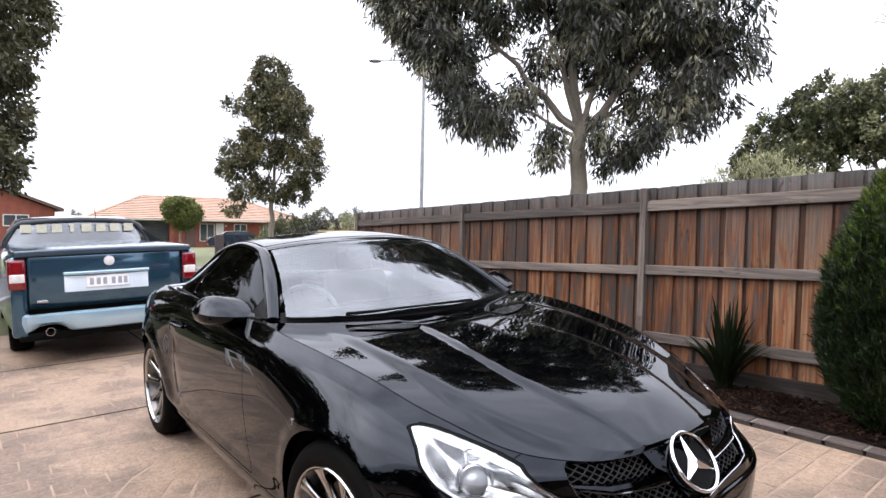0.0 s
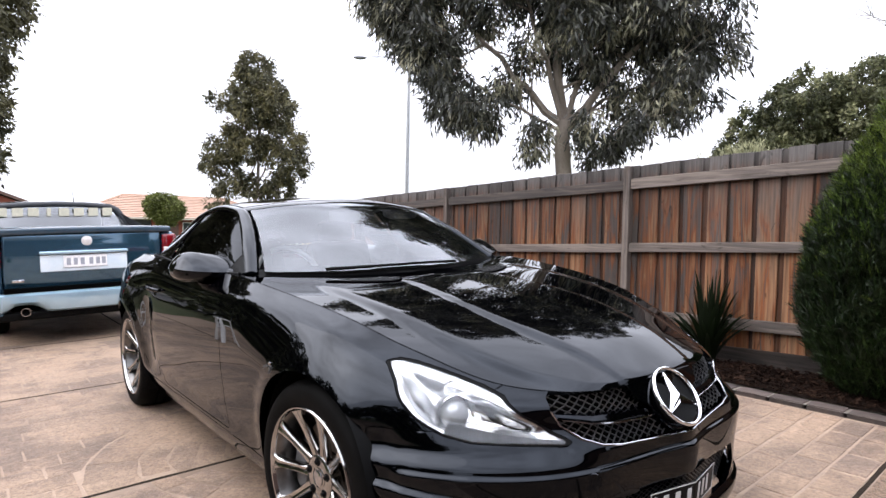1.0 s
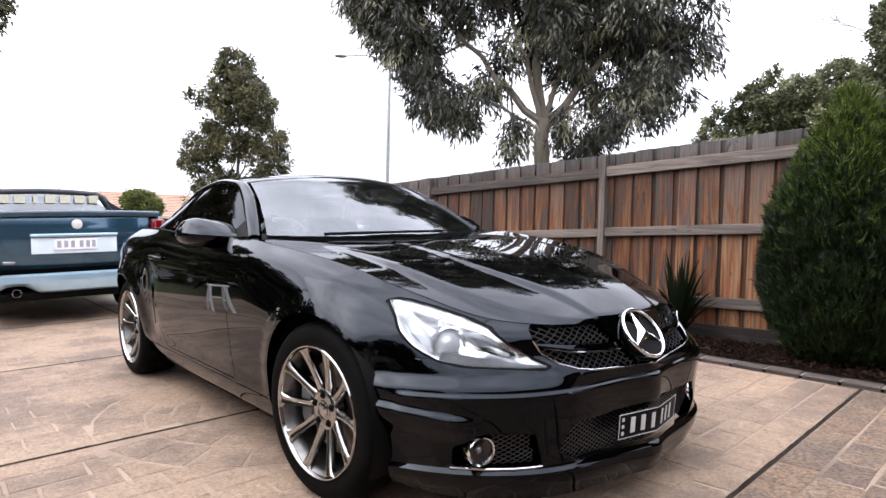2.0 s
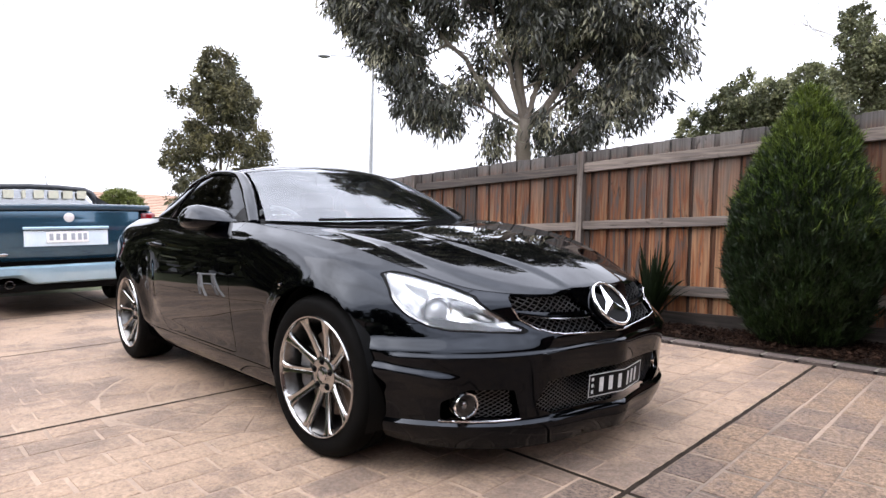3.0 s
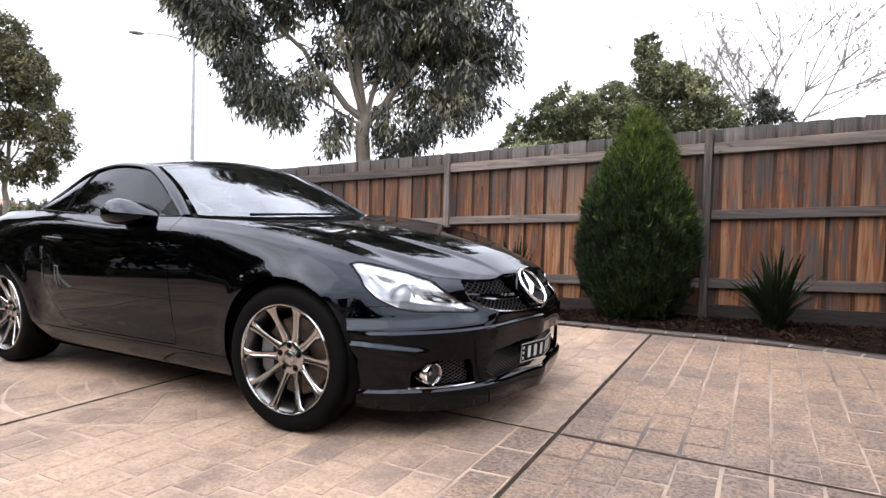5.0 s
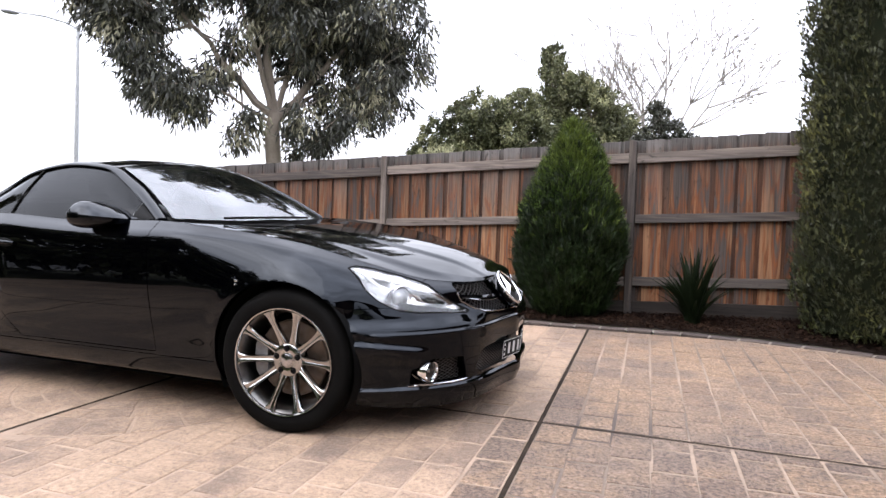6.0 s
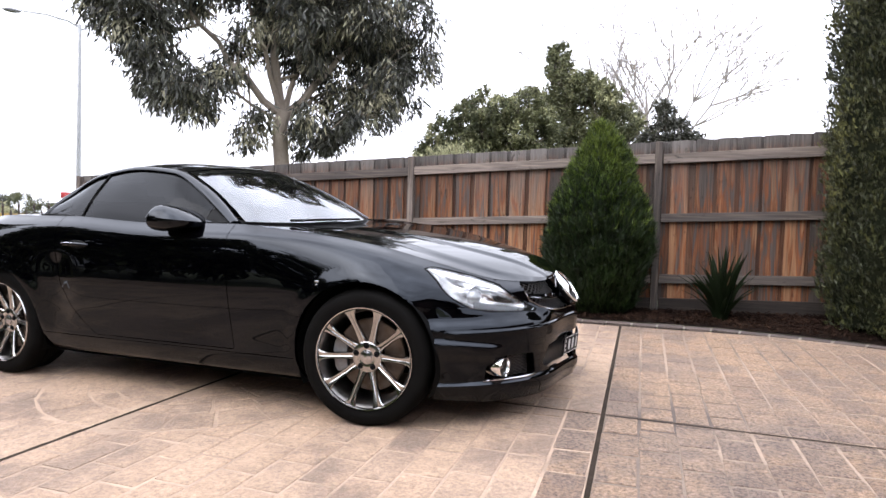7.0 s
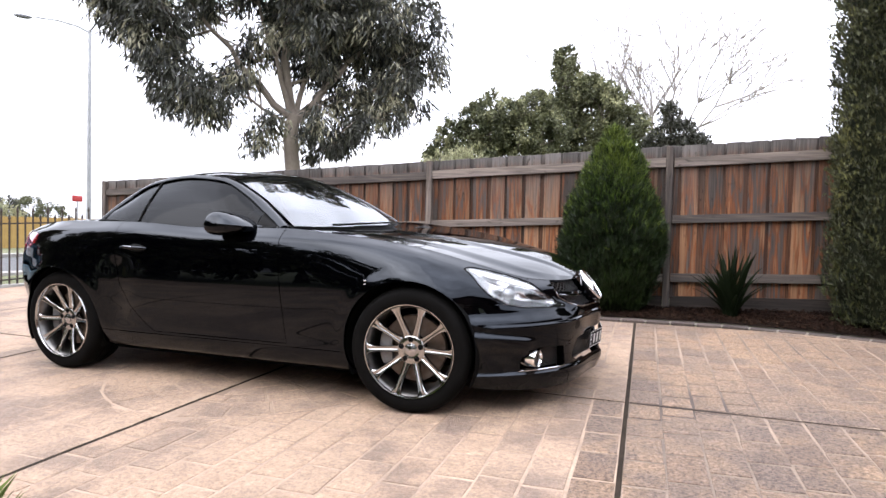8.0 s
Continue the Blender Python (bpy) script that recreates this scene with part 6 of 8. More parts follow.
tree("dark_shrub", "small dark purple-green bush behind the fence", (0.85, 13.5, 0.0), (1.0, 0.0),
     [(-0.05, 3.9, 0.36), (0.25, 3.5, 0.4), (-0.4, 3.3, 0.4), (0.55, 3.1, 0.4), (0.0, 2.9, 0.6), (0.8, 2.8, 0.3)],
     (1.8, 0.08, 0.05), [(0.0, 3.2, 0.04)], M["gum_leaf"], 6000, (0.09, 0.5), 0.1, M["bark"], "bush", seed=9, depth=0.5, copies=2)
tree("olive_shrub", "pale silvery-green spiky shrub behind the fence", (-3.6, 9.7, 0.0), (1.0, 0.0),
     [(-0.6, 2.35, 0.36), (0.0, 2.5, 0.38), (0.5, 2.35, 0.36), (-1.0, 2.1, 0.3), (0.1, 1.9, 0.6)],
     (1.1, 0.04, 0.03), [(0.0, 2.2, 0.025)], M["olive_leaf"], 2600, (0.10, 0.15), -1.2, M["bark"], "shrub", seed=10, depth=0.3, copies=2)


def build_bare_tree():
    rnd = random.Random(12)
    root = thing("bare_tree", "leafless young tree with thin pale twigs and a few dry leaves", "tree", m=pose(0.15, 18.6, 0.0))
    bm = bmesh.new()
    tips = []

    def grow(p, d, length, r, level):
        pts = [p]
        q = p
        for _ in range(4):
            d = (d + Vector([rnd.uniform(-1, 1) for _ in range(3)]) * 0.16 + Vector((0, 0, 0.05))).normalized()
            q = q + d * length / 4
            pts.append(q)
        add_tube(bm, pts, list(np.linspace(r, r * 0.55, 5)), 5, caps=False)
        if level == 0:
            tips.extend(pts[1:])
            return
        for _ in range(5):
            i = rnd.randint(2, 4)
            a = rnd.uniform(0, 2 * math.pi)
            side = d.orthogonal().normalized()
            side.rotate(Matrix.Rotation(a, 3, d))
            grow(pts[i], (d + side * rnd.uniform(0.5, 1.0)).normalized(), length * rnd.uniform(0.5, 0.75), r * 0.57, level - 1)

    for d in ((-0.5, 0.1, 1), (0.6, 0.0, 0.9), (-0.15, 0.2, 1), (-0.8, 0, 0.85), (0.9, 0.2, 0.75), (0.2, -0.2, 1), (-0.35, -0.2, 1.1)):
        grow(Vector((0, 0, 2.6)), Vector(d).normalized(), 3.1, 0.05, 3)
    add_tube(bm, [(0, 0, -0.1), (0.02, 0, 1.2), (0, 0, 2.4)], [0.12, 0.10, 0.08], 10)
    part("trunk", bm, M["bare"], root)
    rng = np.random.default_rng(2)
    at = np.array([tuple(rnd.choice(tips)) for _ in range(700)])
    ln = rng.uniform(0.06, 0.12, len(at))
    leaves("crown", at, rng.normal(size=(len(at), 3)), ln, ln * 0.5, M["dry_leaf"], root, rng)


M["bare"] = shade("pale_twig_bark", (0.26, 0.235, 0.215), (0.18, 0.165, 0.155), 6, 0.9)
M["dry_leaf"] = leaf_mat("dry_leaf", (0.1216, 0.0988, 0.0608), (0.1976, 0.152, 0.0988))
build_bare_tree()


def conifer(name, label, at, height, radius, widest, count, spray, mat, seed, column=False, pale_spray=None):
    """A clipped conifer: thousands of upright sprays over a core coloured dark as inner shade."""
    rng = np.random.default_rng(seed)
    root = thing(name, label, "conifer", m=pose(*at))

    def profile(f):
        f = np.asarray(f, float)
        if column:
            return radius * np.minimum(1, 0.82 + f * 2.2) * np.sqrt(np.clip(1 - (np.clip(f - 0.70, 0, 1) / 0.31) ** 2, 0, 1))
        low = np.sqrt(np.clip(1 - ((widest - f) / (widest + 0.07)) ** 2, 0, 1))
        high = np.clip(1 - (np.clip(f - widest, 0, 1) / (1.0 - widest)) ** 1.75, 0, 1)
        return radius * np.where(f < widest, low, high)

    def lump(a, h):
        if column:
            return np.array([0.05 * noise.noise((math.cos(p) * 2.4, math.sin(p) * 2.4, q * 2.0 + seed)) + 0.085 * noise.noise((math.cos(p) * 5, math.sin(p) * 5, q * 5.5 + seed)) + 0.05 * noise.noise((math.cos(p) * 11, math.sin(p) * 11, q * 13 + seed)) for p, q in zip(a, h)])
        return np.array([0.07 * noise.noise((math.cos(p) * 2.4, math.sin(p) * 2.4, q * 3.4 + seed)) + 0.05 * noise.noise((math.cos(p) * 6, math.sin(p) * 6, q * 8 + seed)) for p, q in zip(a, h)]) * (radius / 0.55)

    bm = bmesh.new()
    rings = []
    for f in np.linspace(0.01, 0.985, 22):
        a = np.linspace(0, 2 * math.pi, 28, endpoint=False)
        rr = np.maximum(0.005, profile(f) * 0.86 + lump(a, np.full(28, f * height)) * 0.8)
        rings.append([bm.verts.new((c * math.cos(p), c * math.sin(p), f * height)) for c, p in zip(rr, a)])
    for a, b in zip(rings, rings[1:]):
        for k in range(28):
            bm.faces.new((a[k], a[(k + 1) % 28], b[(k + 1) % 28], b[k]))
    part("core", bm, M["conifer_inner_shade"], root)
    n = count
    f = rng.random(n * 2)
    keep = rng.random(n * 2) < (profile(f) / radius * 0.85 + 0.15)
    f = f[keep][:n]
    n = len(f)
    a = rng.uniform(0, 2 * math.pi, n)
    rr = profile(f) * rng.uniform(0.82, 1.0, n) + lump(a, f * height)
    out = np.stack([np.cos(a), np.sin(a), np.zeros(n)], -1)
    p = out * rr[:, None]
    p[:, 2] = f * height
    w = out * rng.uniform(0.10, 0.55, n)[:, None] + np.array([0, 0, 1.0]) * rng.uniform(0.6, 1.1, n)[:, None] + rng.normal(size=(n, 3)) * (0.28 if column else 0.2)
    ln = rng.uniform(0.6, 1.4, n) * spray
    # each spray is a spine with small side fronds
    d = w / np.linalg.norm(w, axis=1, keepdims=True)
    s1, s2 = frames_of(d)
    roll = rng.uniform(0, 2 * math.pi, n)[:, None]
    sd = s1 * np.cos(roll) + s2 * np.sin(roll)
    ps, ws, ls = [p], [d], [ln]
    for g, sg in ((0.2, 1), (0.32, -1), (0.5, 1), (0.62, -1)):
        ps.append(p + d * (ln * g)[:, None])
        ws.append(d * 0.75 + sd * 0.65 * sg)
        ls.append(ln * (0.62 - 0.3 * g))
    ln = np.concatenate(ls)
    ps, ws = np.concatenate(ps), np.concatenate(ws)
    if pale_spray is None:
        leaves("foliage", ps, ws, ln, ln * 0.26, mat, root, rng, 0.04)
    else:
        # paler yellow-green sprays, mostly in the upper part; on a column, where it bulges
        is_pale = np.tile(rng.random(n) < (smooth_step(lump(a, f * height), 0.0, 0.07) * 0.75 if column else smooth_step(f, 0.30, 0.95) * 0.8), 5)
        thin = 0.26 if column else 0.12
        leaves("foliage", ps[~is_pale], ws[~is_pale], ln[~is_pale], ln[~is_pale] * thin, mat, root, rng, 0.04)
        leaves("fresh_growth", ps[is_pale], ws[is_pale], ln[is_pale], ln[is_pale] * thin, pale_spray, root, rng, 0.04, "paler yellow-green sprays")
    stem = tube([(0, 0, -0.08), (0, 0, height * 0.3)], [0.05, 0.03], 8)
    part("trunk", stem, M["bark"], root)
    return root


conifer("clipped_conifer", "bright green egg-shaped conifer in the bed by the fence", (0.56, 2.74, 0.12), 1.78, 0.49, 0.36, 21000, 0.085, M["conifer"], 21, pale_spray=M["conifer_pale"])
conifer("column_conifer", "tall dark green column of conifer at the drive's corner", (3.10, 2.58, 0.15), 4.6, 0.70, 0.3, 40000, 0.046, M["conifer_dark"], 22, column=True, pale_spray=M["column_pale"])


def strap_plant(label, at, height, spread, count, seed, dry=0.1):
    rng = random.Random(seed)
    root = thing("strap_leaf_plant", label, "plant", "strap-leaf plants in the bed", m=pose(*at))
    for k in range(count):
        a = rng.uniform(0, 2 * math.pi)
        out = Vector((math.cos(a), math.sin(a), 0))
        turn = a + rng.uniform(-0.7, 0.7)
        across = Vector((-math.sin(turn), math.cos(turn), 0))
        lie = rng.uniform(0.1, 1.0)
        h, s = height * rng.uniform(0.62, 1.06) * (1.05 - 0.42 * lie ** 2), spread * lie * rng.uniform(0.8, 1.15)
        bm = bmesh.new()
        rows = []
        w0 = rng.uniform(0.012, 0.024)
        base = out * rng.uniform(0.0, 0.05)
        for f in np.linspace(0, 1, 9):
            p = base + out * (s * f ** 1.6) + Vector((0, 0, h * (f - 0.16 * f ** 4 * (s / spread))))
            w = w0 * (0.55 + 0.6 * math.sin(math.pi * min(1, 0.25 + f * 0.75))) * (1 - f ** 7) + 0.001
            rows.append([bm.verts.new(p - across * w), bm.verts.new(p - Vector((0, 0, 0.25 * w))), bm.verts.new(p + across * w)])
        for r0, r1 in zip(rows, rows[1:]):
            for j in range(2):
                bm.faces.new((r0[j], r0[j + 1], r1[j + 1], r1[j]))
        part("leaf", bm, M["strap_dry"] if rng.random() < dry else M["strap"], root)


M["strap_dry"] = leaf_mat("dry_strap_leaf", (0.07, 0.042, 0.022), (0.12, 0.075, 0.04))
strap_plant("dark green strap-leaf clump with browned tips by the fence", (1.66, 2.60, 0.125), 0.66, 0.40, 74, 31, 0.07)
strap_plant("dark green strap-leaf clump half hidden behind the car", (-0.66, 2.86, 0.085), 0.70, 0.38, 68, 32, 0.07)


def feathery_shrub():
    rng = np.random.default_rng(44)
    root = thing("feathery_shrub", "small bright green feathery conifer beside the drive", "shrub", m=on_ground(-0.74, -2.60))
    n = 2600
    d = rng.normal(size=(n, 3))
    d[:, 2] = np.abs(d[:, 2])
    d /= np.linalg.norm(d, axis=1, keepdims=True)
    p = d * np.array([0.22, 0.22, 0.32]) * rng.uniform(0.3, 0.95, n)[:, None]
    w = d + np.array([0, 0, 0.9]) + rng.normal(size=(n, 3)) * 0.2
    ln = rng.uniform(0.06, 0.13, n)
    leaves("foliage", p, w, ln, ln * 0.10, M["feather"], root, rng)
    part("trunk", tube([(0, 0, -0.05), (0, 0, 0.2)], [0.03, 0.015], 8), M["bark"], root)


M["feather"] = leaf_mat("feathery_leaf", (0.076, 0.1216, 0.0228), (0.1292, 0.1672, 0.038))
feathery_shrub()


# ---- the blue utility ----
M["ute_paint"] = shade("teal_metallic_paint", (0.030, 0.088, 0.140), (0.036, 0.098, 0.152), 3, 0.12, metal=0.6, coat=1.0, fine=0.04)
M["ute_plate"] = shade("blank_plate_white", (0.90, 0.90, 0.90), (0.86, 0.86, 0.86), 12, 0.35)
# the sky's reflection in the plate recess is put into this pale colour
M["ute_recess_sky"] = shade("sky_pale_teal", (0.78, 0.86, 0.91), (0.66, 0.77, 0.84), 6, 0.22, metal=0.0, coat=1.0, fine=0.05)
M["cover"] = shade("tonneau_vinyl", (0.018, 0.02, 0.024), (0.03, 0.032, 0.036), 14, 0.45, 0.6, bump=0.0008, bump_scale=220)
M["amber_white"] = shade("white_lamp", (0.75, 0.72, 0.70), (0.62, 0.58, 0.56), 30, 0.1, coat=1.0)
M["decal"] = shade("cream_decal", (0.60, 0.56, 0.43), (0.55, 0.52, 0.40), 20, 0.5)
M["ute_glass"] = glass("ute_glass", (0.8, 0.84, 0.84), 0.0, 0.75, 2.6)


def bowed(bm, amount, half):
    """Bows a flat rear face outwards at its middle."""
    for v in bm.verts:
        v.co.x += amount * (1 - (v.co.y / half) ** 2)


def grid_box(x0, x1, y0, y1, z0, z1, n, bevel):
    bm = bmesh.new()
    bmesh.ops.create_cube(bm, size=1)
    bmesh.ops.subdivide_edges(bm, edges=[e for e in bm.edges if abs(e.verts[0].co.y - e.verts[1].co.y) > 0.5], cuts=n, use_grid_fill=True)
    for v in bm.verts:
        v.co = Vector(((x0 + x1) / 2 + v.co.x * (x1 - x0), (y0 + y1) / 2 + v.co.y * (y1 - y0), (z0 + z1) / 2 + v.co.z * (z1 - z0)))
    sharp = [e for e in bm.edges if len(e.link_faces) == 2 and e.calc_face_angle(0) > 1]
    if bevel:
        bmesh.ops.bevel(bm, geom=sharp, offset=bevel, segments=3, affect="EDGES", profile=0.5)
    return bm


def section_loft(sections, closed=True):
    bm = bmesh.new()
    rings = [[bm.verts.new(p) for p in s] for s in sections]
    n = len(rings[0])
    for a, b in zip(rings, rings[1:]):
        for k in range(n if closed else n - 1):
            bm.faces.new((a[k], a[(k + 1) % n], b[(k + 1) % n], b[k]))
    return bm, rings


def build_ute():
    ute = thing("utility_car", "dark teal-blue utility with a covered tray parked on the drive", "car", m=on_drive(-5.1, -0.70))
    paint = M["ute_paint"]
    # tray sides and nose as one hollow shell
    for s in (-1, 1):
        secs = []
        for x, top, w in ((-0.02, 1.06, 0.80), (-0.25, 1.09, 0.835), (-1.0, 1.11, 0.865), (-2.0, 1.10, 0.875), (-3.0, 1.02, 0.875), (-3.6, 0.97, 0.87), (-4.6, 0.86, 0.82), (-4.9, 0.70, 0.70)):
            secs.append([(x, s * (w - 0.13), top), (x, s * (w - 0.05), top), (x, s * (w - 0.012), top - 0.04), (x, s * w, top - 0.16), (x, s * (w + 0.012), 0.70), (x, s * (w + 0.004), 0.52), (x, s * (w - 0.03), 0.34), (x, s * (w - 0.14), 0.30)])
        bm, _ = section_loft(secs, closed=False)
        bm2 = bmesh.new()
        for f in bm.faces:
            c = f.calc_center_median()
            for wx in (-1.15, -3.95):
                if math.hypot(c.x - wx, c.z - 0.33) < 0.30:
                    break
            else:
                bm2.faces.new([bm2.verts.new(v.co) for v in f.verts])
        bm.free()
        bmesh.ops.remove_doubles(bm2, verts=bm2.verts, dist=0.0005)
        part("side_panel", bm2, paint, ute)
        pillar = grid_box(-0.16, 0.005, s * 0.685 if s > 0 else -0.815, 0.815 if s > 0 else s * 0.685, 0.30, 1.05, 2, 0.03)
        part("rear_corner", pillar, paint, ute)
        lamp = grid_box(-0.20, 0.026, 0.690 if s > 0 else -0.832, 0.832 if s > 0 else -0.690, 0.745, 1.03, 2, 0.022)
        tl = part("tail_lamp", lamp, M["redlens"], ute, "red and white tail lamp")
        part("reversing_lens", grid_box(-0.19, 0.030, 0.702 if s > 0 else -0.822, 0.822 if s > 0 else -0.702, 0.815, 0.895, 2, 0.008), M["amber_white"], tl, "white lens band")
    gate = grid_box(-0.07, 0.0, -0.68, 0.68, 0.535, 1.06, 10, 0.022)
    bmesh.ops.bisect_plane(gate, geom=gate.verts[:] + gate.edges[:] + gate.faces[:], plane_co=(0, 0, 0.66), plane_no=(0, 0, 1))
    bowed(gate, 0.03, 0.68)
    for v in gate.verts:
        v.co.x -= 0.05 * max(0.0, 0.66 - v.co.z) / 0.125
    tailgate = part("tailgate", gate, paint, ute)
    bm = grid_box(0.0, 0.035, -0.40, 0.36, 0.862, 0.895, 8, 0.012)
    bowed(bm, 0.03, 0.68)
    part("handle_bar", bm, M["ute_skylit_teal"], tailgate, "raised tailgate grip bar")
    bm = grid_box(-0.005, 0.008, -0.39, 0.35, 0.70, 0.855, 8, 0.003)
    bowed(bm, 0.028, 0.68)
    part("plate_recess", bm, M["ute_recess_sky"], tailgate, "plate recess, pale blue with the sky's reflection in its colour")
    bm = grid_box(0.008, 0.014, -0.205, 0.167, 0.735, 0.845, 4, 0.002)
    bowed(bm, 0.030, 0.68)
    part("number_plate", bm, M["ute_plate"], tailgate, "white number plate with grey bars")
    for y0 in (-0.178, -0.120, -0.062, 0.012, 0.070, 0.120):
        bm = grid_box(0.0135, 0.0155, y0, y0 + 0.034, 0.757, 0.823, 1, 0.0)
        bowed(bm, 0.030, 0.68)
        part("plate_bar", bm, M["plate_ink"], tailgate)
    for z0 in (0.729, 0.847):
        bm = grid_box(0.006, 0.013, -0.211, 0.173, z0, z0 + 0.005, 4, 0.0)
        bowed(bm, 0.030, 0.68)
        part("plate_frame", bm, M["plate_ink"], tailgate, "dark plate frame")
    disc = turned([(0.0005, 0.008), (0.042, 0.006), (0.05, 0.0)], 28, "x")
    disc.transform(Matrix.Translation((0.028, 0.0, 0.985)))
    part("round_badge", disc, M["amber_white"], tailgate, "round bright badge")
    bm = grid_box(0.0, 0.008, -0.615, -0.52, 0.615, 0.637, 2, 0.003)
    bowed(bm, 0.02, 0.68)
    part("script_badge", bm, M["chrome"], tailgate, "small bright script badge")
    bm = grid_box(-0.02, 0.034, -0.682, 0.682, 0.515, 0.560, 4, 0.003)
    part("tailgate_gap", bm, M["void"], ute)
    # bumper with a lower lip and an arched exhaust cut-out
    secs = []
    for y in np.linspace(-0.80, 0.80, 33):
        bow = 0.055 * (1 - (y / 0.80) ** 2) - 0.09 * max(0, abs(y) - 0.70) / 0.1
        lift = 0.075 * math.exp(-(((y + 0.52) / 0.14) ** 4))
        secs.append([(-0.2, y, 0.515), (bow, y, 0.515), (bow + 0.03, y, 0.495), (bow + 0.035, y, 0.43), (bow + 0.01, y, max(0.345, 0.345 + lift)), (bow - 0.02, y, 0.325 + lift), (-0.2, y, 0.325 + lift)])
    bm, rings = section_loft(secs)
    bm.faces.new(rings[0])
    bm.faces.new(rings[-1])
    part("rear_bumper", bm, M["ute_skylit_teal"], ute, "glossy blue rear bumper, its colour lightened for the sky")
    part("bumper_valance", grid_box(-0.22, -0.01, -0.76, 0.76, 0.255, 0.335, 6, 0.02), M["black"], ute)
    pipe = turned([(0.036, -0.2), (0.040, 0.02), (0.040, 0.03), (0.034, 0.03), (0.033, -0.12)], 24, "x")
    pipe.transform(Matrix.Translation((0.0, -0.52, 0.335)))
    part("exhaust_pipe", pipe, M["chrome_dark"], ute, "round smoked exhaust tip")
    hole = turned([(0.034, -0.08), (0.0005, -0.08)], 20, "x")
    hole.transform(Matrix.Translation((0.0, -0.52, 0.335)))
    part("exhaust_bore", hole, M["void"], ute)
    # tray cover
    cover = grid_box(-1.98, 0.03, -0.78, 0.78, 1.06, 1.12, 10, 0.018)
    for v in cover.verts:
        v.co.z += 0.012 * (1 - (v.co.y / 0.78) ** 2) - 0.01 * (v.co.x > -0.1)
        v.co.x += 0.025 * (1 - (v.co.y / 0.78) ** 2) * (v.co.x > -0.1)
    part("tray_cover", cover, M["cover_edge"], ute, "dark tray cover with a blue rim")
    # cab
    def cab_ring(x, z, w, low=1.08):
        return [(x, -0.80, low), (x + 0.0, -0.79, low + 0.02), (x, -w - 0.02, z - 0.10), (x, -w + 0.02, z - 0.035), (x, -w + 0.12, z - 0.006), (x, 0, z + 0.02), (x, w - 0.12, z - 0.006), (x, w - 0.02, z - 0.035), (x, w + 0.02, z - 0.10), (x, 0.79, low + 0.02), (x, 0.80, low)]
    bm, rings = section_loft([cab_ring(-2.10, 1.385, 0.66), cab_ring(-2.35, 1.43, 0.67), cab_ring(-2.8, 1.445, 0.67), cab_ring(-3.2, 1.41, 0.66), cab_ring(-3.75, 1.12, 0.70)], closed=False)
    part("cab_roof", bm, paint, ute)
    frame_pts = [(-2.02, -0.80, 1.09), (-2.06, -0.755, 1.20), (-2.10, -0.68, 1.325), (-2.12, -0.60, 1.368), (-2.12, -0.3, 1.392), (-2.12, 0, 1.40), (-2.12, 0.3, 1.392), (-2.12, 0.60, 1.368), (-2.10, 0.68, 1.325), (-2.06, 0.755, 1.20), (-2.02, 0.80, 1.09)]
    part("rear_hoop", tube(frame_pts, 0.034, 10), M["cover"], ute, "black hoop round the rear window")
    for s in (-1, 1):
        bm, _ = section_loft([[(-2.05, s * 0.80, 1.09), (-2.09, s * 0.70, 1.30)], [(-1.6, s * 0.83, 1.09), (-1.75, s * 0.80, 1.18)], [(-1.2, s * 0.84, 1.09), (-1.25, s * 0.83, 1.10)]], closed=False)
        bmesh.ops.solidify(bm, geom=bm.faces[:], thickness=0.03)
        part("sail_panel", bm, M["cover"], ute)
    bm = bmesh.new()
    cols = []
    for y in np.linspace(-0.76, 0.76, 17):
        top = 1.385 - 0.075 * (abs(y) / 0.70) ** 4
        cols.append([bm.verts.new((-2.07 - 0.05 * f, y * (1 - 0.10 * f), 1.10 + (top - 1.10) * f)) for f in np.linspace(0, 1, 6)])
    for a, b in zip(cols, cols[1:]):
        for k in range(5):
            bm.faces.new((a[k], a[k + 1], b[k + 1], b[k]))
    win = part("rear_window", bm, M["ute_glass"], ute, "pale rear window with cream lettering bars")
    win.visible_shadow = False
    for k in range(8):
        y = -0.56 + 0.16 * k
        skip = 0.035 if k == 3 else 0.0
        part("decal_bar", box(-2.062, -2.058, y - 0.055 + skip, y + 0.055 - skip, 1.250, 1.350), M["decal"], win, smooth=False)
    part("cab_lining", box(-3.4, -3.3, -0.70, 0.70, 0.5, 1.30, 0.02), M["grey_trim"], ute)
    # far windscreen lets light into the cab
    part("antenna", tube([(-2.5, 0.25, 1.44), (-2.62, 0.25, 1.60)], [0.006, 0.003], 6), M["black"], ute)
    for s in (-1, 1):
        for x in (-1.15, -3.95):
            t = turned([(0.22, -0.10), (0.30, -0.105), (0.322, -0.08), (0.326, 0.0), (0.322, 0.08), (0.30, 0.105), (0.22, 0.10)], 40)
            t.transform(Matrix.Translation((x, s * 0.70, 0.326)))
            w = part("wheel", t, M["rubber"], ute)
            r = turned([(0.22, -0.09 * 1), (0.21, -0.07), (0.12, -0.05), (0.06, -0.06), (0.0005, -0.06)], 32)
            r.transform(Matrix.Translation((x, s * 0.70, 0.326)) @ (Matrix.Identity(4) if s < 0 else Matrix.Rotation(math.pi, 4, "Z")))
            part("rim", r, M["alloy"], w)
    part("underbody", box(-4.7, -0.1, -0.62, 0.62, 0.28, 0.60), M["void"], ute, smooth=False)
    part("tray_floor", box(-2.0, -0.08, -0.70, 0.70, 0.60, 1.04), M["void"], ute, smooth=False)
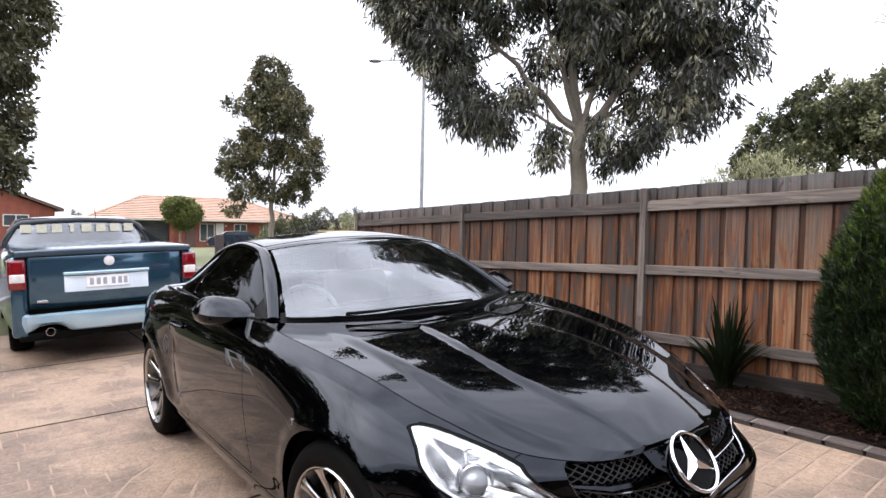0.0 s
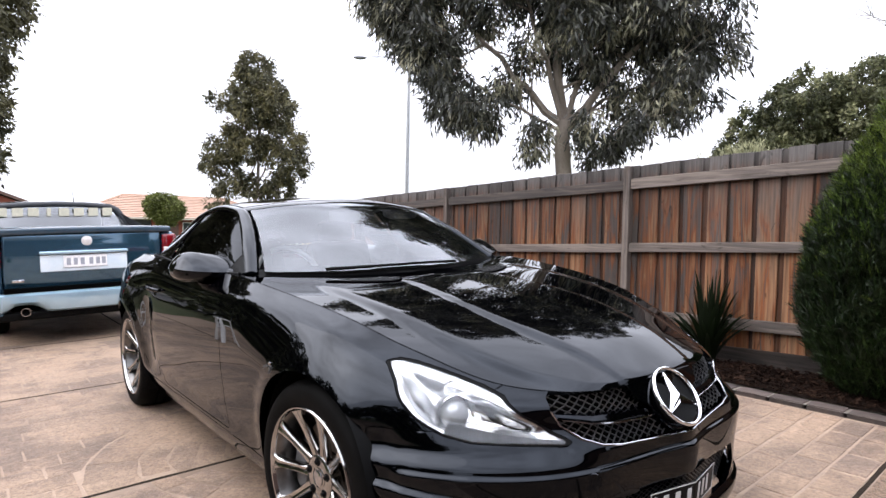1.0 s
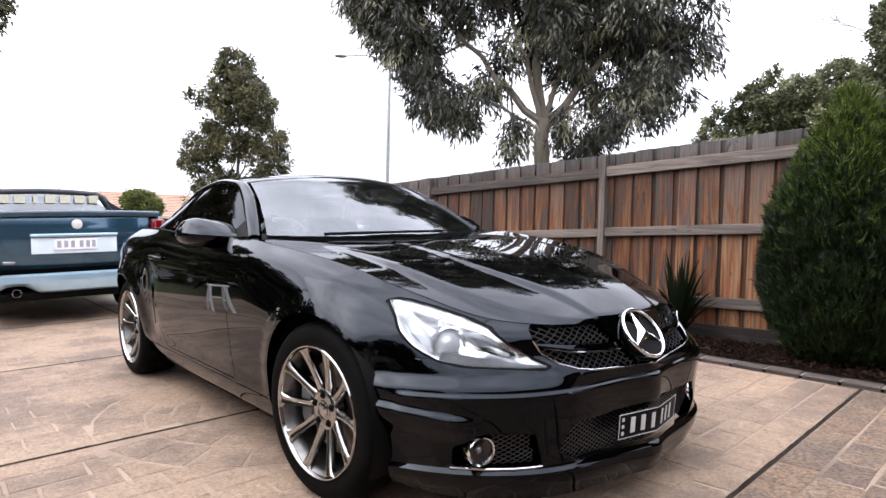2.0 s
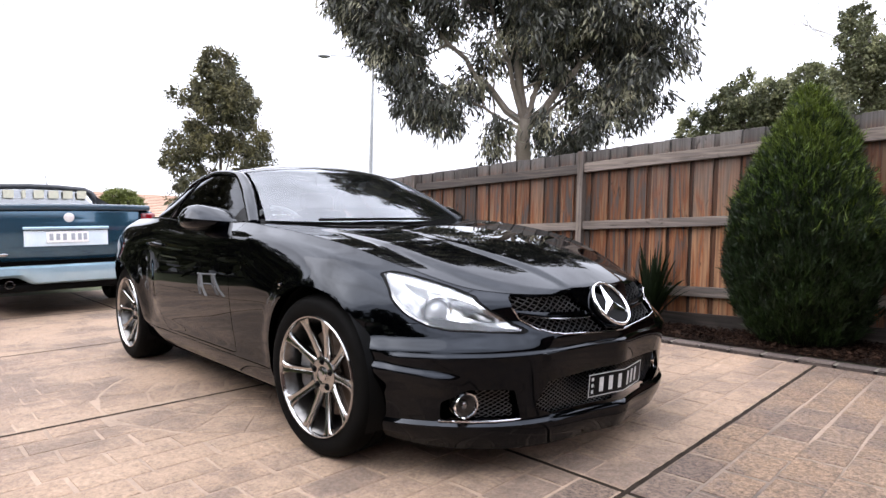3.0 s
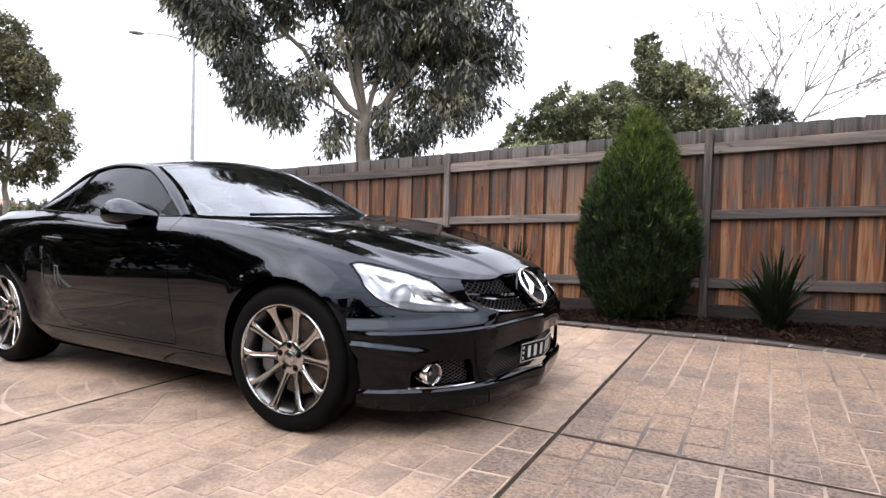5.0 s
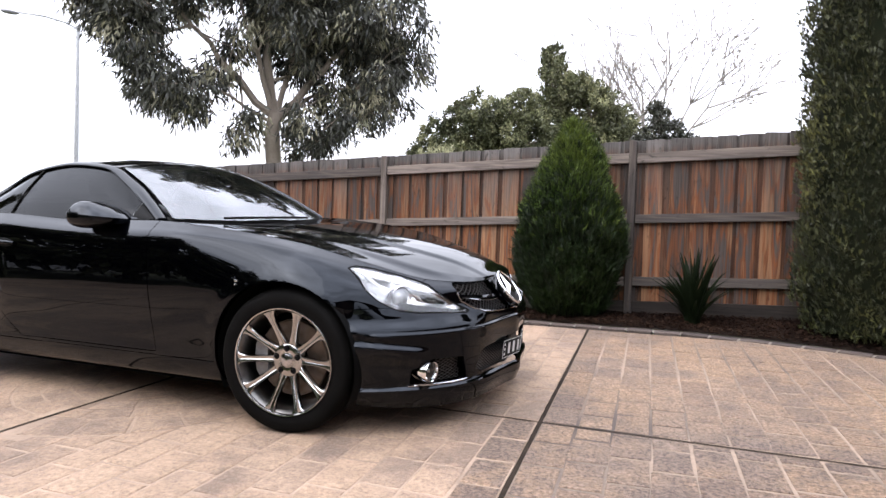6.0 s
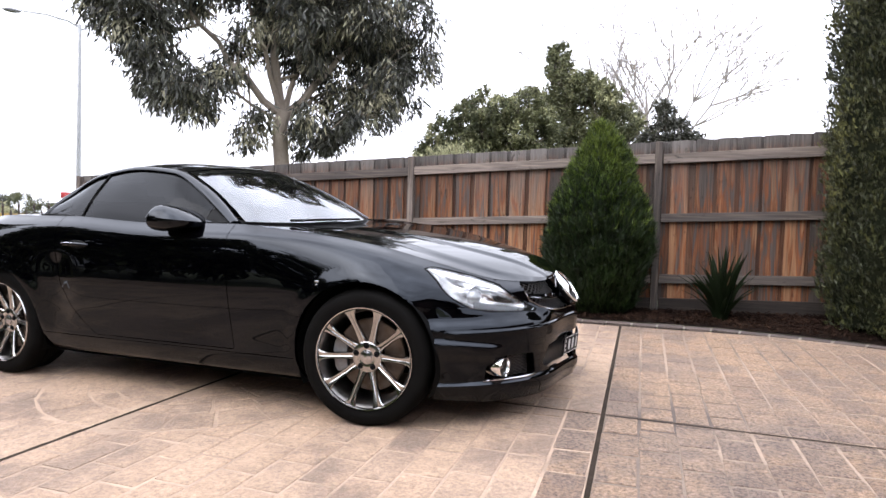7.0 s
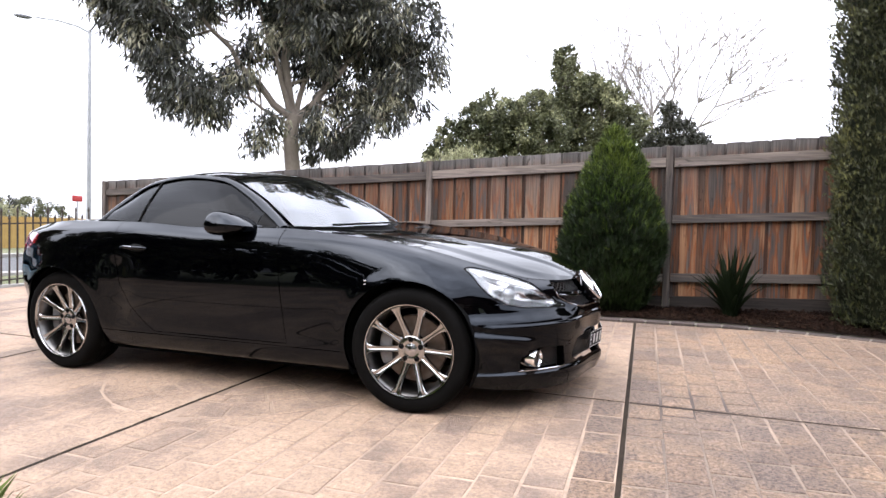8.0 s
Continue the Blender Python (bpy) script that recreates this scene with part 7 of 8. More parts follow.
    part("dashboard", box(-4.6, -3.4, -0.72, 0.72, 0.6, 1.0, 0.05), M["cover"], ute)


# body teal lightened: skylight put into the colour of bumper and grip bar
M["ute_skylit_teal"] = shade("skylit_teal", (0.40, 0.55, 0.64), (0.33, 0.48, 0.57), 4, 0.12, metal=0.4, coat=1.0, fine=0.05)
M["cover_edge"] = shade("teal_cover_rim", (0.02, 0.045, 0.07), (0.03, 0.055, 0.08), 5, 0.22, coat=0.6)
M["grey_trim"] = shade("grey_trim", (0.5, 0.5, 0.5), (0.4, 0.4, 0.4), 9, 0.7)
build_ute()


# ---- street side: iron fence, lamp, houses ----
M["iron"] = shade("black_iron", (0.016, 0.0128, 0.012), (0.04, 0.0224, 0.016), 20, 0.5, 0.7)
M["steel"] = shade("galvanised_steel", (0.336, 0.344, 0.352), (0.288, 0.296, 0.304), 5, 0.5, metal=0.5)
M["brick_red"] = shade("red_brick", (0.24, 0.068, 0.04), (0.176, 0.048, 0.032), 2.5, 0.85, bump=0.004, spread=0.1)
M["roof_tile"] = shade("terracotta_tile", (0.40, 0.262, 0.190), (0.34, 0.218, 0.155), 1.6, 0.8, bump=0.01, bump_scale=20, spread=0.12)
M["roof_dark"] = shade("dark_roof", (0.08, 0.048, 0.04), (0.112, 0.064, 0.048), 2, 0.8)
M["gutter"] = shade("cream_gutter", (0.44, 0.4, 0.336), (0.384, 0.344, 0.288), 3, 0.6)
M["window_dark"] = shade("window_glass", (0.04, 0.048, 0.052), (0.064, 0.072, 0.076), 1.5, 0.08, specular=0.6)
M["frame_white"] = shade("white_frame", (0.56, 0.552, 0.528), (0.496, 0.488, 0.464), 5, 0.5)
M["yellow_fence"] = shade("yellow_timber", (0.4, 0.264, 0.08), (0.336, 0.208, 0.064), 3, 0.75, spread=0.12)
M["topiary"] = leaf_mat("topiary_leaf", (0.075, 0.095, 0.022), (0.13, 0.145, 0.036))
M["brick_dark"] = shade("dark_house_brick", (0.036, 0.024, 0.02), (0.056, 0.0336, 0.0264), 3, 0.85, bump=0.004)
M["sign_red"] = shade("red_sign", (0.36, 0.024, 0.024), None, 5, 0.5)


def build_iron_fence():
    x0 = -7.05
    fence = thing("iron_fence", "black spear-topped iron fence along the front boundary", "fence", m=pose(x0, 0.95, float(ground_z(x0, 0.95))))
    z0 = float(ground_z(x0, 0.95))

    def gz(y):
        return float(ground_z(x0, y)) - z0

    for h in (0.10, 0.84):
        part("rail", tube([(0, y - 0.95, gz(y) + h) for y in (0.98, 2.0, 3.02)], 0.014, 4), M["iron"], fence, smooth=False)
    bm = bmesh.new()
    add_box(bm, -0.008, 0.008, -0.008, 0.008, 0.02, 0.98)
    tip = [bm.verts.new(p) for p in ((0, 0, 1.07), (0.022, 0, 1.01), (0, 0.022, 1.01), (-0.022, 0, 1.01), (0, -0.022, 1.01), (0, 0, 0.96))]
    for a, b in ((1, 2), (2, 3), (3, 4), (4, 1)):
        bm.faces.new((tip[0], tip[a], tip[b]))
        bm.faces.new((tip[5], tip[b], tip[a]))
    me = bpy.data.meshes.new("picket")
    bm.to_mesh(me)
    bm.free()
    me.materials.append(M["iron"])
    y = 1.06
    k = 0
    while y < 3.0:
        ob = new("picket", me)
        ob.parent = fence
        ob.matrix_local = pose(0, y - 0.95, gz(y) - (0.10 if k % 2 else 0.0))
        y += 0.105
        k += 1
    bm = box(-0.05, 0.05, -0.05, 0.05, -0.1, 1.16, 0.006)
    part("gate_post", bm, M["iron"], fence)
    # open gate leaf, folded back along the boundary
    part("base_kerb", box(-0.06, 0.06, 0.05, 2.1, -0.12, 0.07, 0.01), M["kerb"], fence)


build_iron_fence()


def build_street_lamp():
    base = (-24.55, 16.8, float(ground_z(-24.55, 16.8)))
    lamp = thing("street_lamp", "tall pale steel street lamp with a long arm", "street lamp", m=pose(*base))
    part("pole", tube([(0, 0, -0.1), (0, 0, 5.0), (0, 0, 10.0)], [0.115, 0.10, 0.075], 14), M["steel"], lamp)
    arm = [(0, 0, 9.85), (-0.25, -0.38, 10.05), (-0.7, -1.05, 10.16), (-1.25, -1.85, 10.12)]
    part("arm", tube(arm, [0.05, 0.045, 0.04, 0.035], 8), M["steel"], lamp)
    part("brace", tube([(0, 0, 9.4), (-0.5, -0.75, 10.1)], 0.02, 6), M["steel"], lamp)
    part("stub_arm", tube([(0, 0, 9.7), (0.35, 0.52, 10.2), (0.6, 0.9, 10.35)], 0.03, 6), M["steel"], lamp)
    bm = bmesh.new()
    bmesh.ops.create_uvsphere(bm, u_segments=20, v_segments=12, radius=1)
    for v in bm.verts:
        v.co = Vector((v.co.x * 0.34, v.co.y * 0.14, v.co.z * (0.08 if v.co.z > 0 else 0.11)))
    bm.transform(Matrix.Translation((-1.42, -2.1, 10.08)) @ Matrix.Rotation(math.atan2(-1.85, -1.25), 4, "Z"))
    part("lantern", bm, M["lantern"], lamp, "grey oval lantern head")


M["lantern"] = shade("lantern_grey", (0.128, 0.128, 0.136), (0.176, 0.176, 0.184), 6, 0.4)
build_street_lamp()


def hip_roof(parent, x0, x1, y0, y1, eave, ridge, over, inset, mat):
    """A tiled hip roof with thick eaves and courses of tiles standing proud."""
    bm = bmesh.new()
    xm = (x0 + x1) / 2
    base = [(x0 - over, y0 - over), (x1 + over, y0 - over), (x1 + over, y1 + over), (x0 - over, y1 + over)]
    low = [bm.verts.new((x, y, eave - 0.12)) for x, y in base]
    top = [bm.verts.new((x, y, eave)) for x, y in base]
    r0, r1 = bm.verts.new((xm, y0 + inset, ridge)), bm.verts.new((xm, y1 - inset, ridge))
    bm.faces.new(low)
    for k in range(4):
        bm.faces.new((low[k], low[(k + 1) % 4], top[(k + 1) % 4], top[k]))
    bm.faces.new((top[0], top[1], r0))
    bm.faces.new((top[1], top[2], r1, r0))
    bm.faces.new((top[2], top[3], r1))
    bm.faces.new((top[3], top[0], r0, r1))
    roof = part("roof", bm, mat, parent, smooth=False)
    # tile courses on the slope that faces the street
    bm = bmesh.new()
    n = 13
    run = (x1 + over) - xm
    for i in range(n):
        f0, f1 = i / n, (i + 1) / n
        ya, yb = y0 - over + (inset + over) * f0, y1 + over - (inset + over) * f0
        za, zb = eave + (ridge - eave) * f0, eave + (ridge - eave) * f1
        xa, xb = x1 + over - run * f0, x1 + over - run * f1
        yc, yd = y0 - over + (inset + over) * f1, y1 + over - (inset + over) * f1
        v = [bm.verts.new(p) for p in ((xa + 0.05, ya, za + 0.06), (xa + 0.05, yb, za + 0.06), (xb, yd, zb + 0.01), (xb, yc, zb + 0.01), (xa, ya, za), (xa, yb, za))]
        bm.faces.new(v[:4])
        bm.faces.new((v[4], v[5], v[1], v[0]))
    tagged(part("tile_course", bm, mat, roof, smooth=False), kind="stuff")
    for k, (a, b) in enumerate((((xm, y0 + inset, ridge + 0.03), (xm, y1 - inset, ridge + 0.03)), ((x1 + over, y0 - over, eave + 0.03), (xm, y0 + inset, ridge + 0.03)), ((x1 + over, y1 + over, eave + 0.03), (xm, y1 - inset, ridge + 0.03)))):
        part("ridge_cap", tube([a, b], 0.12, 6), mat, roof)
    part("gutter", box(x1 + over, x1 + over + 0.12, y0 - over, y1 + over, eave - 0.14, eave + 0.0, 0.02), M["gutter"], parent)
    return roof


def window_unit(parent, x, y0, y1, z0, z1, bars=1):
    w = part("window", box(x - 0.05, x + 0.02, y0, y1, z0, z1), M["window_dark"], parent, smooth=False)
    bm = bmesh.new()
    for a in ((y0 - 0.06, y1 + 0.06, z0 - 0.07, z0), (y0 - 0.06, y1 + 0.06, z1, z1 + 0.06), (y0 - 0.06, y0, z0, z1), (y1, y1 + 0.06, z0, z1)):
        add_box(bm, x - 0.02, x + 0.06, a[0], a[1], a[2], a[3])
    for k in range(bars):
        ym = y0 + (y1 - y0) * (k + 1) / (bars + 1)
        add_box(bm, x - 0.02, x + 0.05, ym - 0.03, ym + 0.03, z0, z1)
    part("window_frame", bm, M["frame_white"], w, smooth=False)
    return w


def build_long_house():
    gx = float(ground_z(-56, 13))
    house = thing("brick_house", "long single-storey brick house with a terracotta tiled roof", "house", m=pose(-56, 13, gx))
    e = 2.50
    part("wall", box(-9, 0, -6.8, 10.6, -0.2, e - 0.05), M["brick_red"], house, smooth=False)
    hip_roof(house, -9.0, 0.6, -7.2, 11.0, e, 4.55, 0.5, 4.6, M["roof_tile"])
    # flat dark panel on the wall, coloured as the porch's shade
    part("porch_void", box(0.0, 0.03, -3.9, -1.2, 0.0, 2.35), M["window_dark"], house, smooth=False)
    for y in (-4.1, -1.0):
        part("brick_pier", box(0.0, 0.35, y - 0.2, y + 0.2, -0.2, e - 0.06), M["brick_red"], house, smooth=False)
    for z in (0.75, 1.1, 1.45, 1.8):
        part("porch_slat", box(0.05, 0.08, -3.9, -1.2, z, z + 0.1), M["iron"], house, smooth=False)
    window_unit(house, 0.03, 1.5, 2.7, 0.6, 2.1)
    part("grey_panel", box(0.0, 0.04, 2.9, 3.6, 0.0, 2.2), M["frame_white"], house, smooth=False)
    window_unit(house, 0.03, 4.6, 5.7, 0.5, 2.1)
    window_unit(house, 0.03, 7.4, 9.4, 0.5, 2.1, 2)
    part("front_door", box(0.0, 0.05, 0.2, 1.1, 0.0, 2.1), M["roof_dark"], house, smooth=False)
    part("porch_light", box(0.05, 0.15, 3.7, 3.85, 1.9, 2.05, 0.02), M["frame_white"], house)


build_long_house()


def build_gable_house():
    gx = float(ground_z(-47, -1))
    house = thing("brick_house", "red brick house with a dark gabled roof", "house", m=pose(-47, -1.5, gx))
    bm = bmesh.new()
    out = [(-5.5, -0.2), (4.0, -0.2), (4.0, 2.75), (-0.8, 4.6), (-5.5, 2.75)]
    add_prism(bm, out, -8.0, 0.0, lambda u, v, d: (d, u, v))
    part("wall", bm, M["brick_red"], house, smooth=False)
    for a, b in (((4.5, 2.62), (-0.8, 4.72)), ((-6.0, 2.62), (-0.8, 4.72))):
        bm = bmesh.new()
        add_prism(bm, [a, b, (b[0], b[1] + 0.2), (a[0], a[1] + 0.2)], -8.3, 0.4, lambda u, v, d: (d, u, v))
        part("roof", bm, M["roof_dark"], house, smooth=False)
    window_unit(house, 0.02, 1.2, 2.5, 1.65, 2.3)
    part("brick_return", box(0.0, 0.12, 2.95, 3.1, -0.2, 2.9), M["brick_red"], house, smooth=False)


build_gable_house()


def build_far_roof():
    house = thing("far_house", "distant orange tiled roof beyond the fence", "house", m=pose(5.3, 24.0, -0.45))
    part("wall", box(-1.6, 2.0, 0, 6, -0.2, 4.4), M["brick_red"], house, smooth=False)
    bm = bmesh.new()
    add_prism(bm, [(-2.1, 4.3), (2.5, 4.3), (1.0, 4.95), (-0.6, 4.95)], -0.4, 6.4, lambda u, v, d: (u, d, v))
    part("roof", bm, M["roof_tile"], house, smooth=False)
    part("ridge_cap", tube([(-0.7, 0, 4.97), (1.1, 0, 4.97)], 0.07, 6), M["roof_tile"], house)


build_far_roof()


def build_yellow_fence():
    fence = thing("timber_fence", "low yellow timber fence across the street", "fence", m=pose(-25.6, 11.5, float(ground_z(-25.6, 11.5))))
    me = bpy.data.meshes.new("board")
    bm = box(-0.02, 0.02, -0.07, 0.07, 0.0, 1.35, 0.004)
    bm.to_mesh(me)
    bm.free()
    me.materials.append(M["yellow_fence"])
    for k in range(56):
        ob = new("board", me)
        ob.parent = fence
        ob.matrix_local = pose(0, k * 0.15, 0.02 * (k % 3) / 3)
    for z in (0.3, 1.05):
        part("rail", box(-0.08, -0.02, -0.1, 8.4, z, z + 0.09), M["yellow_fence"], fence, smooth=False)
    grey = thing("timber_fence", "grey timber fence behind the street trees", "fence", m=pose(-27.5, 20.0, float(ground_z(-27.5, 20))))
    for k in range(60):
        ob = new("board", me_grey)
        ob.parent = grey
        ob.matrix_local = pose(0, k * 0.15, 0)
    part("rail", box(-0.08, -0.02, -0.1, 9.0, 1.3, 1.39), M["rail"], grey, smooth=False)


me_grey = bpy.data.meshes.new("board")
bm = box(-0.02, 0.02, -0.07, 0.07, 0.0, 1.7, 0.004)
bm.to_mesh(me_grey)
bm.free()
me_grey.materials.append(M["rail"])
build_yellow_fence()

sign = thing("street_sign", "small red sign on a thin post across the street", "sign", m=pose(-24.0, 15.8, float(ground_z(-24, 15.8))))
part("post", tube([(0, 0, 0), (0, 0, 2.3)], 0.03, 6), M["steel"], sign)
part("board", box(-0.03, 0.03, -0.25, 0.25, 2.05, 2.32, 0.04), M["sign_red"], sign)

tree("topiary_tree", "clipped round green tree in a front garden", (-30.2, 6.3, float(ground_z(-30, 6.3))), VIEW_R,
     [(-0.1, 2.15, 0.68), (0.45, 2.05, 0.6), (0.1, 2.45, 0.52), (0.15, 1.8, 0.56)], (1.3, 0.06, 0.05), [(0.0, 2.2, 0.04)], M["topiary"], 7000, (0.10, 0.6), 0.0, M["bark_gum"], seed=15, depth=0.5, copies=2, shell=0.75)
for k, (x, y, r, h, mat, lab) in enumerate(((-29.5, 11.7, 0.8, 1.5, "dense_leaf", "dark green garden bush"), (-29.0, 13.2, 1.1, 1.9, "gum_leaf", "dusky garden bush"),
                                            (-28.0, 14.6, 1.3, 2.1, "olive_leaf", "pale flowering garden bush"), (-30.5, 10.6, 0.7, 1.0, "topiary", "light green garden bush"),
                                            (-44.0, 3.4, 1.2, 2.4, "dense_leaf", "dark green garden bush"), (-33.0, 17.5, 1.6, 2.6, "gum_leaf", "dusky garden bush"), (-23.0, 8.2, 0.5, 0.7, "topiary", "light green garden bush"), (-34.0, 13.6, 1.6, 2.2, "dense_leaf", "dark green garden bush"), (-36.0, 16.6, 1.8, 2.6, "mid_leaf", "grey-green garden bush"), (-34.0, 20.5, 1.8, 2.5, "dense_leaf", "dark green garden bush"))):
    tree("garden_bush", lab + " across the street", (x, y, float(ground_z(x, y))), VIEW_R,
         [(-0.5 * r, h * 0.55, 0.6 * r), (0.5 * r, h * 0.6, 0.6 * r), (0, h * 0.8, 0.55 * r)], (0.4, 0.05, 0.04), [(0.0, h * 0.7, 0.03)], M[mat], 1100, (0.13, 0.45), 0.1, M["bark"], "bush", seed=40 + k, depth=0.4 * r, copies=2, group="garden bushes")


M["car_dark"] = shade("dark_blue_car_paint", (0.012, 0.018, 0.03), (0.018, 0.024, 0.036), 3, 0.2, coat=0.6)


def build_parked_car(m, label, mat):
    car = thing("parked_car", label, "car", m=m)
    prof = [(-2.2, 0.35), (-2.25, 0.75), (-2.1, 0.92), (-1.5, 0.98), (-0.9, 1.38), (0.5, 1.42), (1.15, 1.0), (2.0, 0.86), (2.2, 0.6), (2.15, 0.3)]
    bm = bmesh.new()
    add_prism(bm, prof, -0.82, 0.82, lambda u, v, d: (u, d * (0.82 if v > 1.05 else 1.0), v))
    bmesh.ops.bevel(bm, geom=bm.edges[:], offset=0.05, segments=2, affect="EDGES")
    part("body", bm, mat, car)
    for s in (-1, 1):
        bm = bmesh.new()
        add_prism(bm, [(-1.3, 1.0), (-0.82, 1.32), (0.45, 1.35), (0.95, 1.0)], s * 0.735, s * 0.76, lambda u, v, d: (u, d, v))
        part("side_window", bm, M["window_dark"], car, smooth=False)
        for x in (-1.35, 1.35):
            t = turned([(0.18, -0.09), (0.30, -0.09), (0.31, 0), (0.30, 0.09), (0.18, 0.09)], 20)
            t.transform(Matrix.Translation((x, s * 0.76, 0.31)))
            part("wheel", t, M["rubber"], car)


build_parked_car(on_ground(-43.0, 13.6, 80), "small dark parked car in front of the house", M["car_dark"])

# ---- behind the camera: an added, unseen garage that blocks sky, and the trees beyond the side lawn that the paint mirrors ----
garage = thing("garage", "unseen dark brick garage added to darken what the paint mirrors", "garage", m=pose(4.85, -2.2, float(ground_z(4.6, -2.2))))
part("wall", box(0.0, 5.0, -4.2, 3.6, -0.3, 2.75), M["brick_dark"], garage, smooth=False)
bm = bmesh.new()
for k in range(4):
    add_box(bm, -0.05, -0.004, -2.4, 2.4, 0.03 + 0.54 * k, 0.55 + 0.54 * k, 0.012)
part("garage_door", bm, M["roof_dark"], garage, "dark panelled lift door", smooth=False)
bm = bmesh.new()
add_prism(bm, [(-0.45, 2.70), (5.4, 2.70), (5.4, 2.85), (2.5, 4.1), (-0.45, 2.85)], -4.6, 4.0, lambda u, v, d: (u, d, v))
part("roof", bm, M["roof_dark"], garage, smooth=False)
for k, (x, y, s) in enumerate(((-9.3, -5.1, 1.1), (-8.3, -7.4, 1.3), (-5.6, -7.9, 0.8), (-2.9, -8.4, 1.05), (0.0, -8.9, 0.85), (2.8, -9.0, 1.0), (-21.5, -7.0, 1.3), (-21.0, -11.0, 1.4))):
    tree("garden_tree", "dense dark garden tree beyond the side lawn", (x, y, -0.3), (1, 0), [(-0.9 * s, 2.9 * s, 0.8 * s), (0.9 * s, 3.1 * s, 0.8 * s), (0, 4.0 * s, 0.9 * s), (0, 2.2 * s, 0.9 * s), (0.9, 1.1 * s, 0.9 * s), (-0.9, 1.1 * s, 0.9 * s)],
         (1.2 * s, 0.13, 0.1), [(0, 3.0 * s, 0.08)], M["dense_leaf"], 620, (0.3, 0.5), 0.2, M["bark"], seed=60 + k, depth=0.8, copies=2, group="garden trees")


M["trestle_white"] = shade("white_gloss_paint", (0.90, 0.90, 0.89), (0.85, 0.85, 0.84), 5, 0.4)


def build_trestle():
    t = thing("white_trestle", "low white tubular trestle standing on the drive", "trestle", m=on_drive(-4.75, -2.35, 100) @ Matrix.Scale(0.9, 4))
    for s in (-1, 1):
        for d in (-1, 1):
            part("leg", tube([(0.105 * s, 0.16 * d, 0.0), (0.07 * s, 0.03 * d, 0.52)], 0.017, 8), M["trestle_white"], t)
        part("brace", tube([(0.088 * s, -0.11, 0.24), (0.088 * s, 0.11, 0.24)], 0.014, 8), M["trestle_white"], t)
    part("top_bar", tube([(-0.105, 0, 0.52), (0.105, 0, 0.52)], 0.018, 8), M["trestle_white"], t)
    part("rung", tube([(-0.085, 0.09, 0.30), (0.085, 0.09, 0.30)], 0.015, 8), M["trestle_white"], t)


build_trestle()


# ---- stamped pavers of the drive ----
def stamp(name, tones, stain, island, dirt=0.415, grit=0.0, soil=0.6):
    """Stamped concrete: each block its own tone, with broad stains and a fine stony grain."""
    mat = bpy.data.materials.new(name)
    mat.use_nodes = True
    nt = mat.node_tree
    link = nt.links.new
    p = nt.nodes["Principled BSDF"]
    p.inputs["Specular IOR Level"].default_value = 0.22
    geo = nt.nodes.new("ShaderNodeNewGeometry")
    if island:
        chance = geo.outputs["Random Per Island"]
    else:
        chance = nt.nodes.new("ShaderNodeObjectInfo").outputs["Random"]
    ramp = nt.nodes.new("ShaderNodeValToRGB")
    el = ramp.color_ramp.elements
    el[0].position, el[0].color = 0.0, (*tones[0], 1)
    el[1].position, el[1].color = 1.0, (*tones[-1], 1)
    for k, c in enumerate(tones[1:-1]):
        e = el.new((0.5, 0.87, 0.90)[k])
        e.color = (*c, 1)
    link(chance, ramp.inputs["Fac"])

    def field(scale, detail, rough=0.6):
        n = nt.nodes.new("ShaderNodeTexNoise")
        n.inputs["Scale"].default_value = scale
        n.inputs["Detail"].default_value = detail
        n.inputs["Roughness"].default_value = rough
        link(geo.outputs["Position"], n.inputs["Vector"])
        return n.outputs["Fac"]

    broad, mid, fine = field(0.9, 5, 0.65), field(30, 8, 0.8), field(110, 3)
    # grey smears that take one block and spare the next
    jump = nt.nodes.new("ShaderNodeVectorMath")
    jump.operation = "MULTIPLY_ADD"
    jump.inputs[1].default_value = (0.10, 0.10, 0.10)
    link(chance, jump.inputs[0])
    link(geo.outputs["Position"], jump.inputs[2])
    smear = nt.nodes.new("ShaderNodeTexNoise")
    smear.inputs["Scale"].default_value = 1.5
    smear.inputs["Detail"].default_value = 8.0
    smear.inputs["Roughness"].default_value = 0.72
    link(jump.outputs["Vector"], smear.inputs["Vector"])

    # the smears are speckled: they sit in the low spots of the stamped skin
    speck = nt.nodes.new("ShaderNodeMath")
    speck.operation = "MULTIPLY_ADD"
    speck.inputs[1].default_value = 0.55
    shifted = nt.nodes.new("ShaderNodeMath")
    shifted.operation = "SUBTRACT"
    shifted.inputs[1].default_value = 0.33
    link(smear.outputs["Fac"], shifted.inputs[0])
    link(mid, speck.inputs[0])
    link(shifted.outputs[0], speck.inputs[2])

    def wash(value, lo, hi, most, base, colour):
        mask = nt.nodes.new("ShaderNodeMapRange")
        mask.inputs["From Min"].default_value = lo
        mask.inputs["From Max"].default_value = hi
        mask.inputs["To Max"].default_value = most
        link(value, mask.inputs["Value"])
        blend = nt.nodes.new("ShaderNodeMix")
        blend.data_type = "RGBA"
        blend.inputs["B"].default_value = (*colour, 1)
        link(mask.outputs["Result"], blend.inputs["Factor"])
        link(base, blend.inputs["A"])
        return blend

    blend = wash(broad, 0.46, 0.70, 0.7, ramp.outputs["Color"], stain)
    blend = wash(speck.outputs[0], dirt, dirt + 0.095, soil, blend.outputs["Result"], (0.115, 0.088, 0.076))
    patch_v = nt.nodes.new("ShaderNodeMapRange")
    patch_v.inputs["From Min"].default_value = 0.36
    patch_v.inputs["From Max"].default_value = 0.64
    patch_v.inputs["To Min"].default_value = 0.66
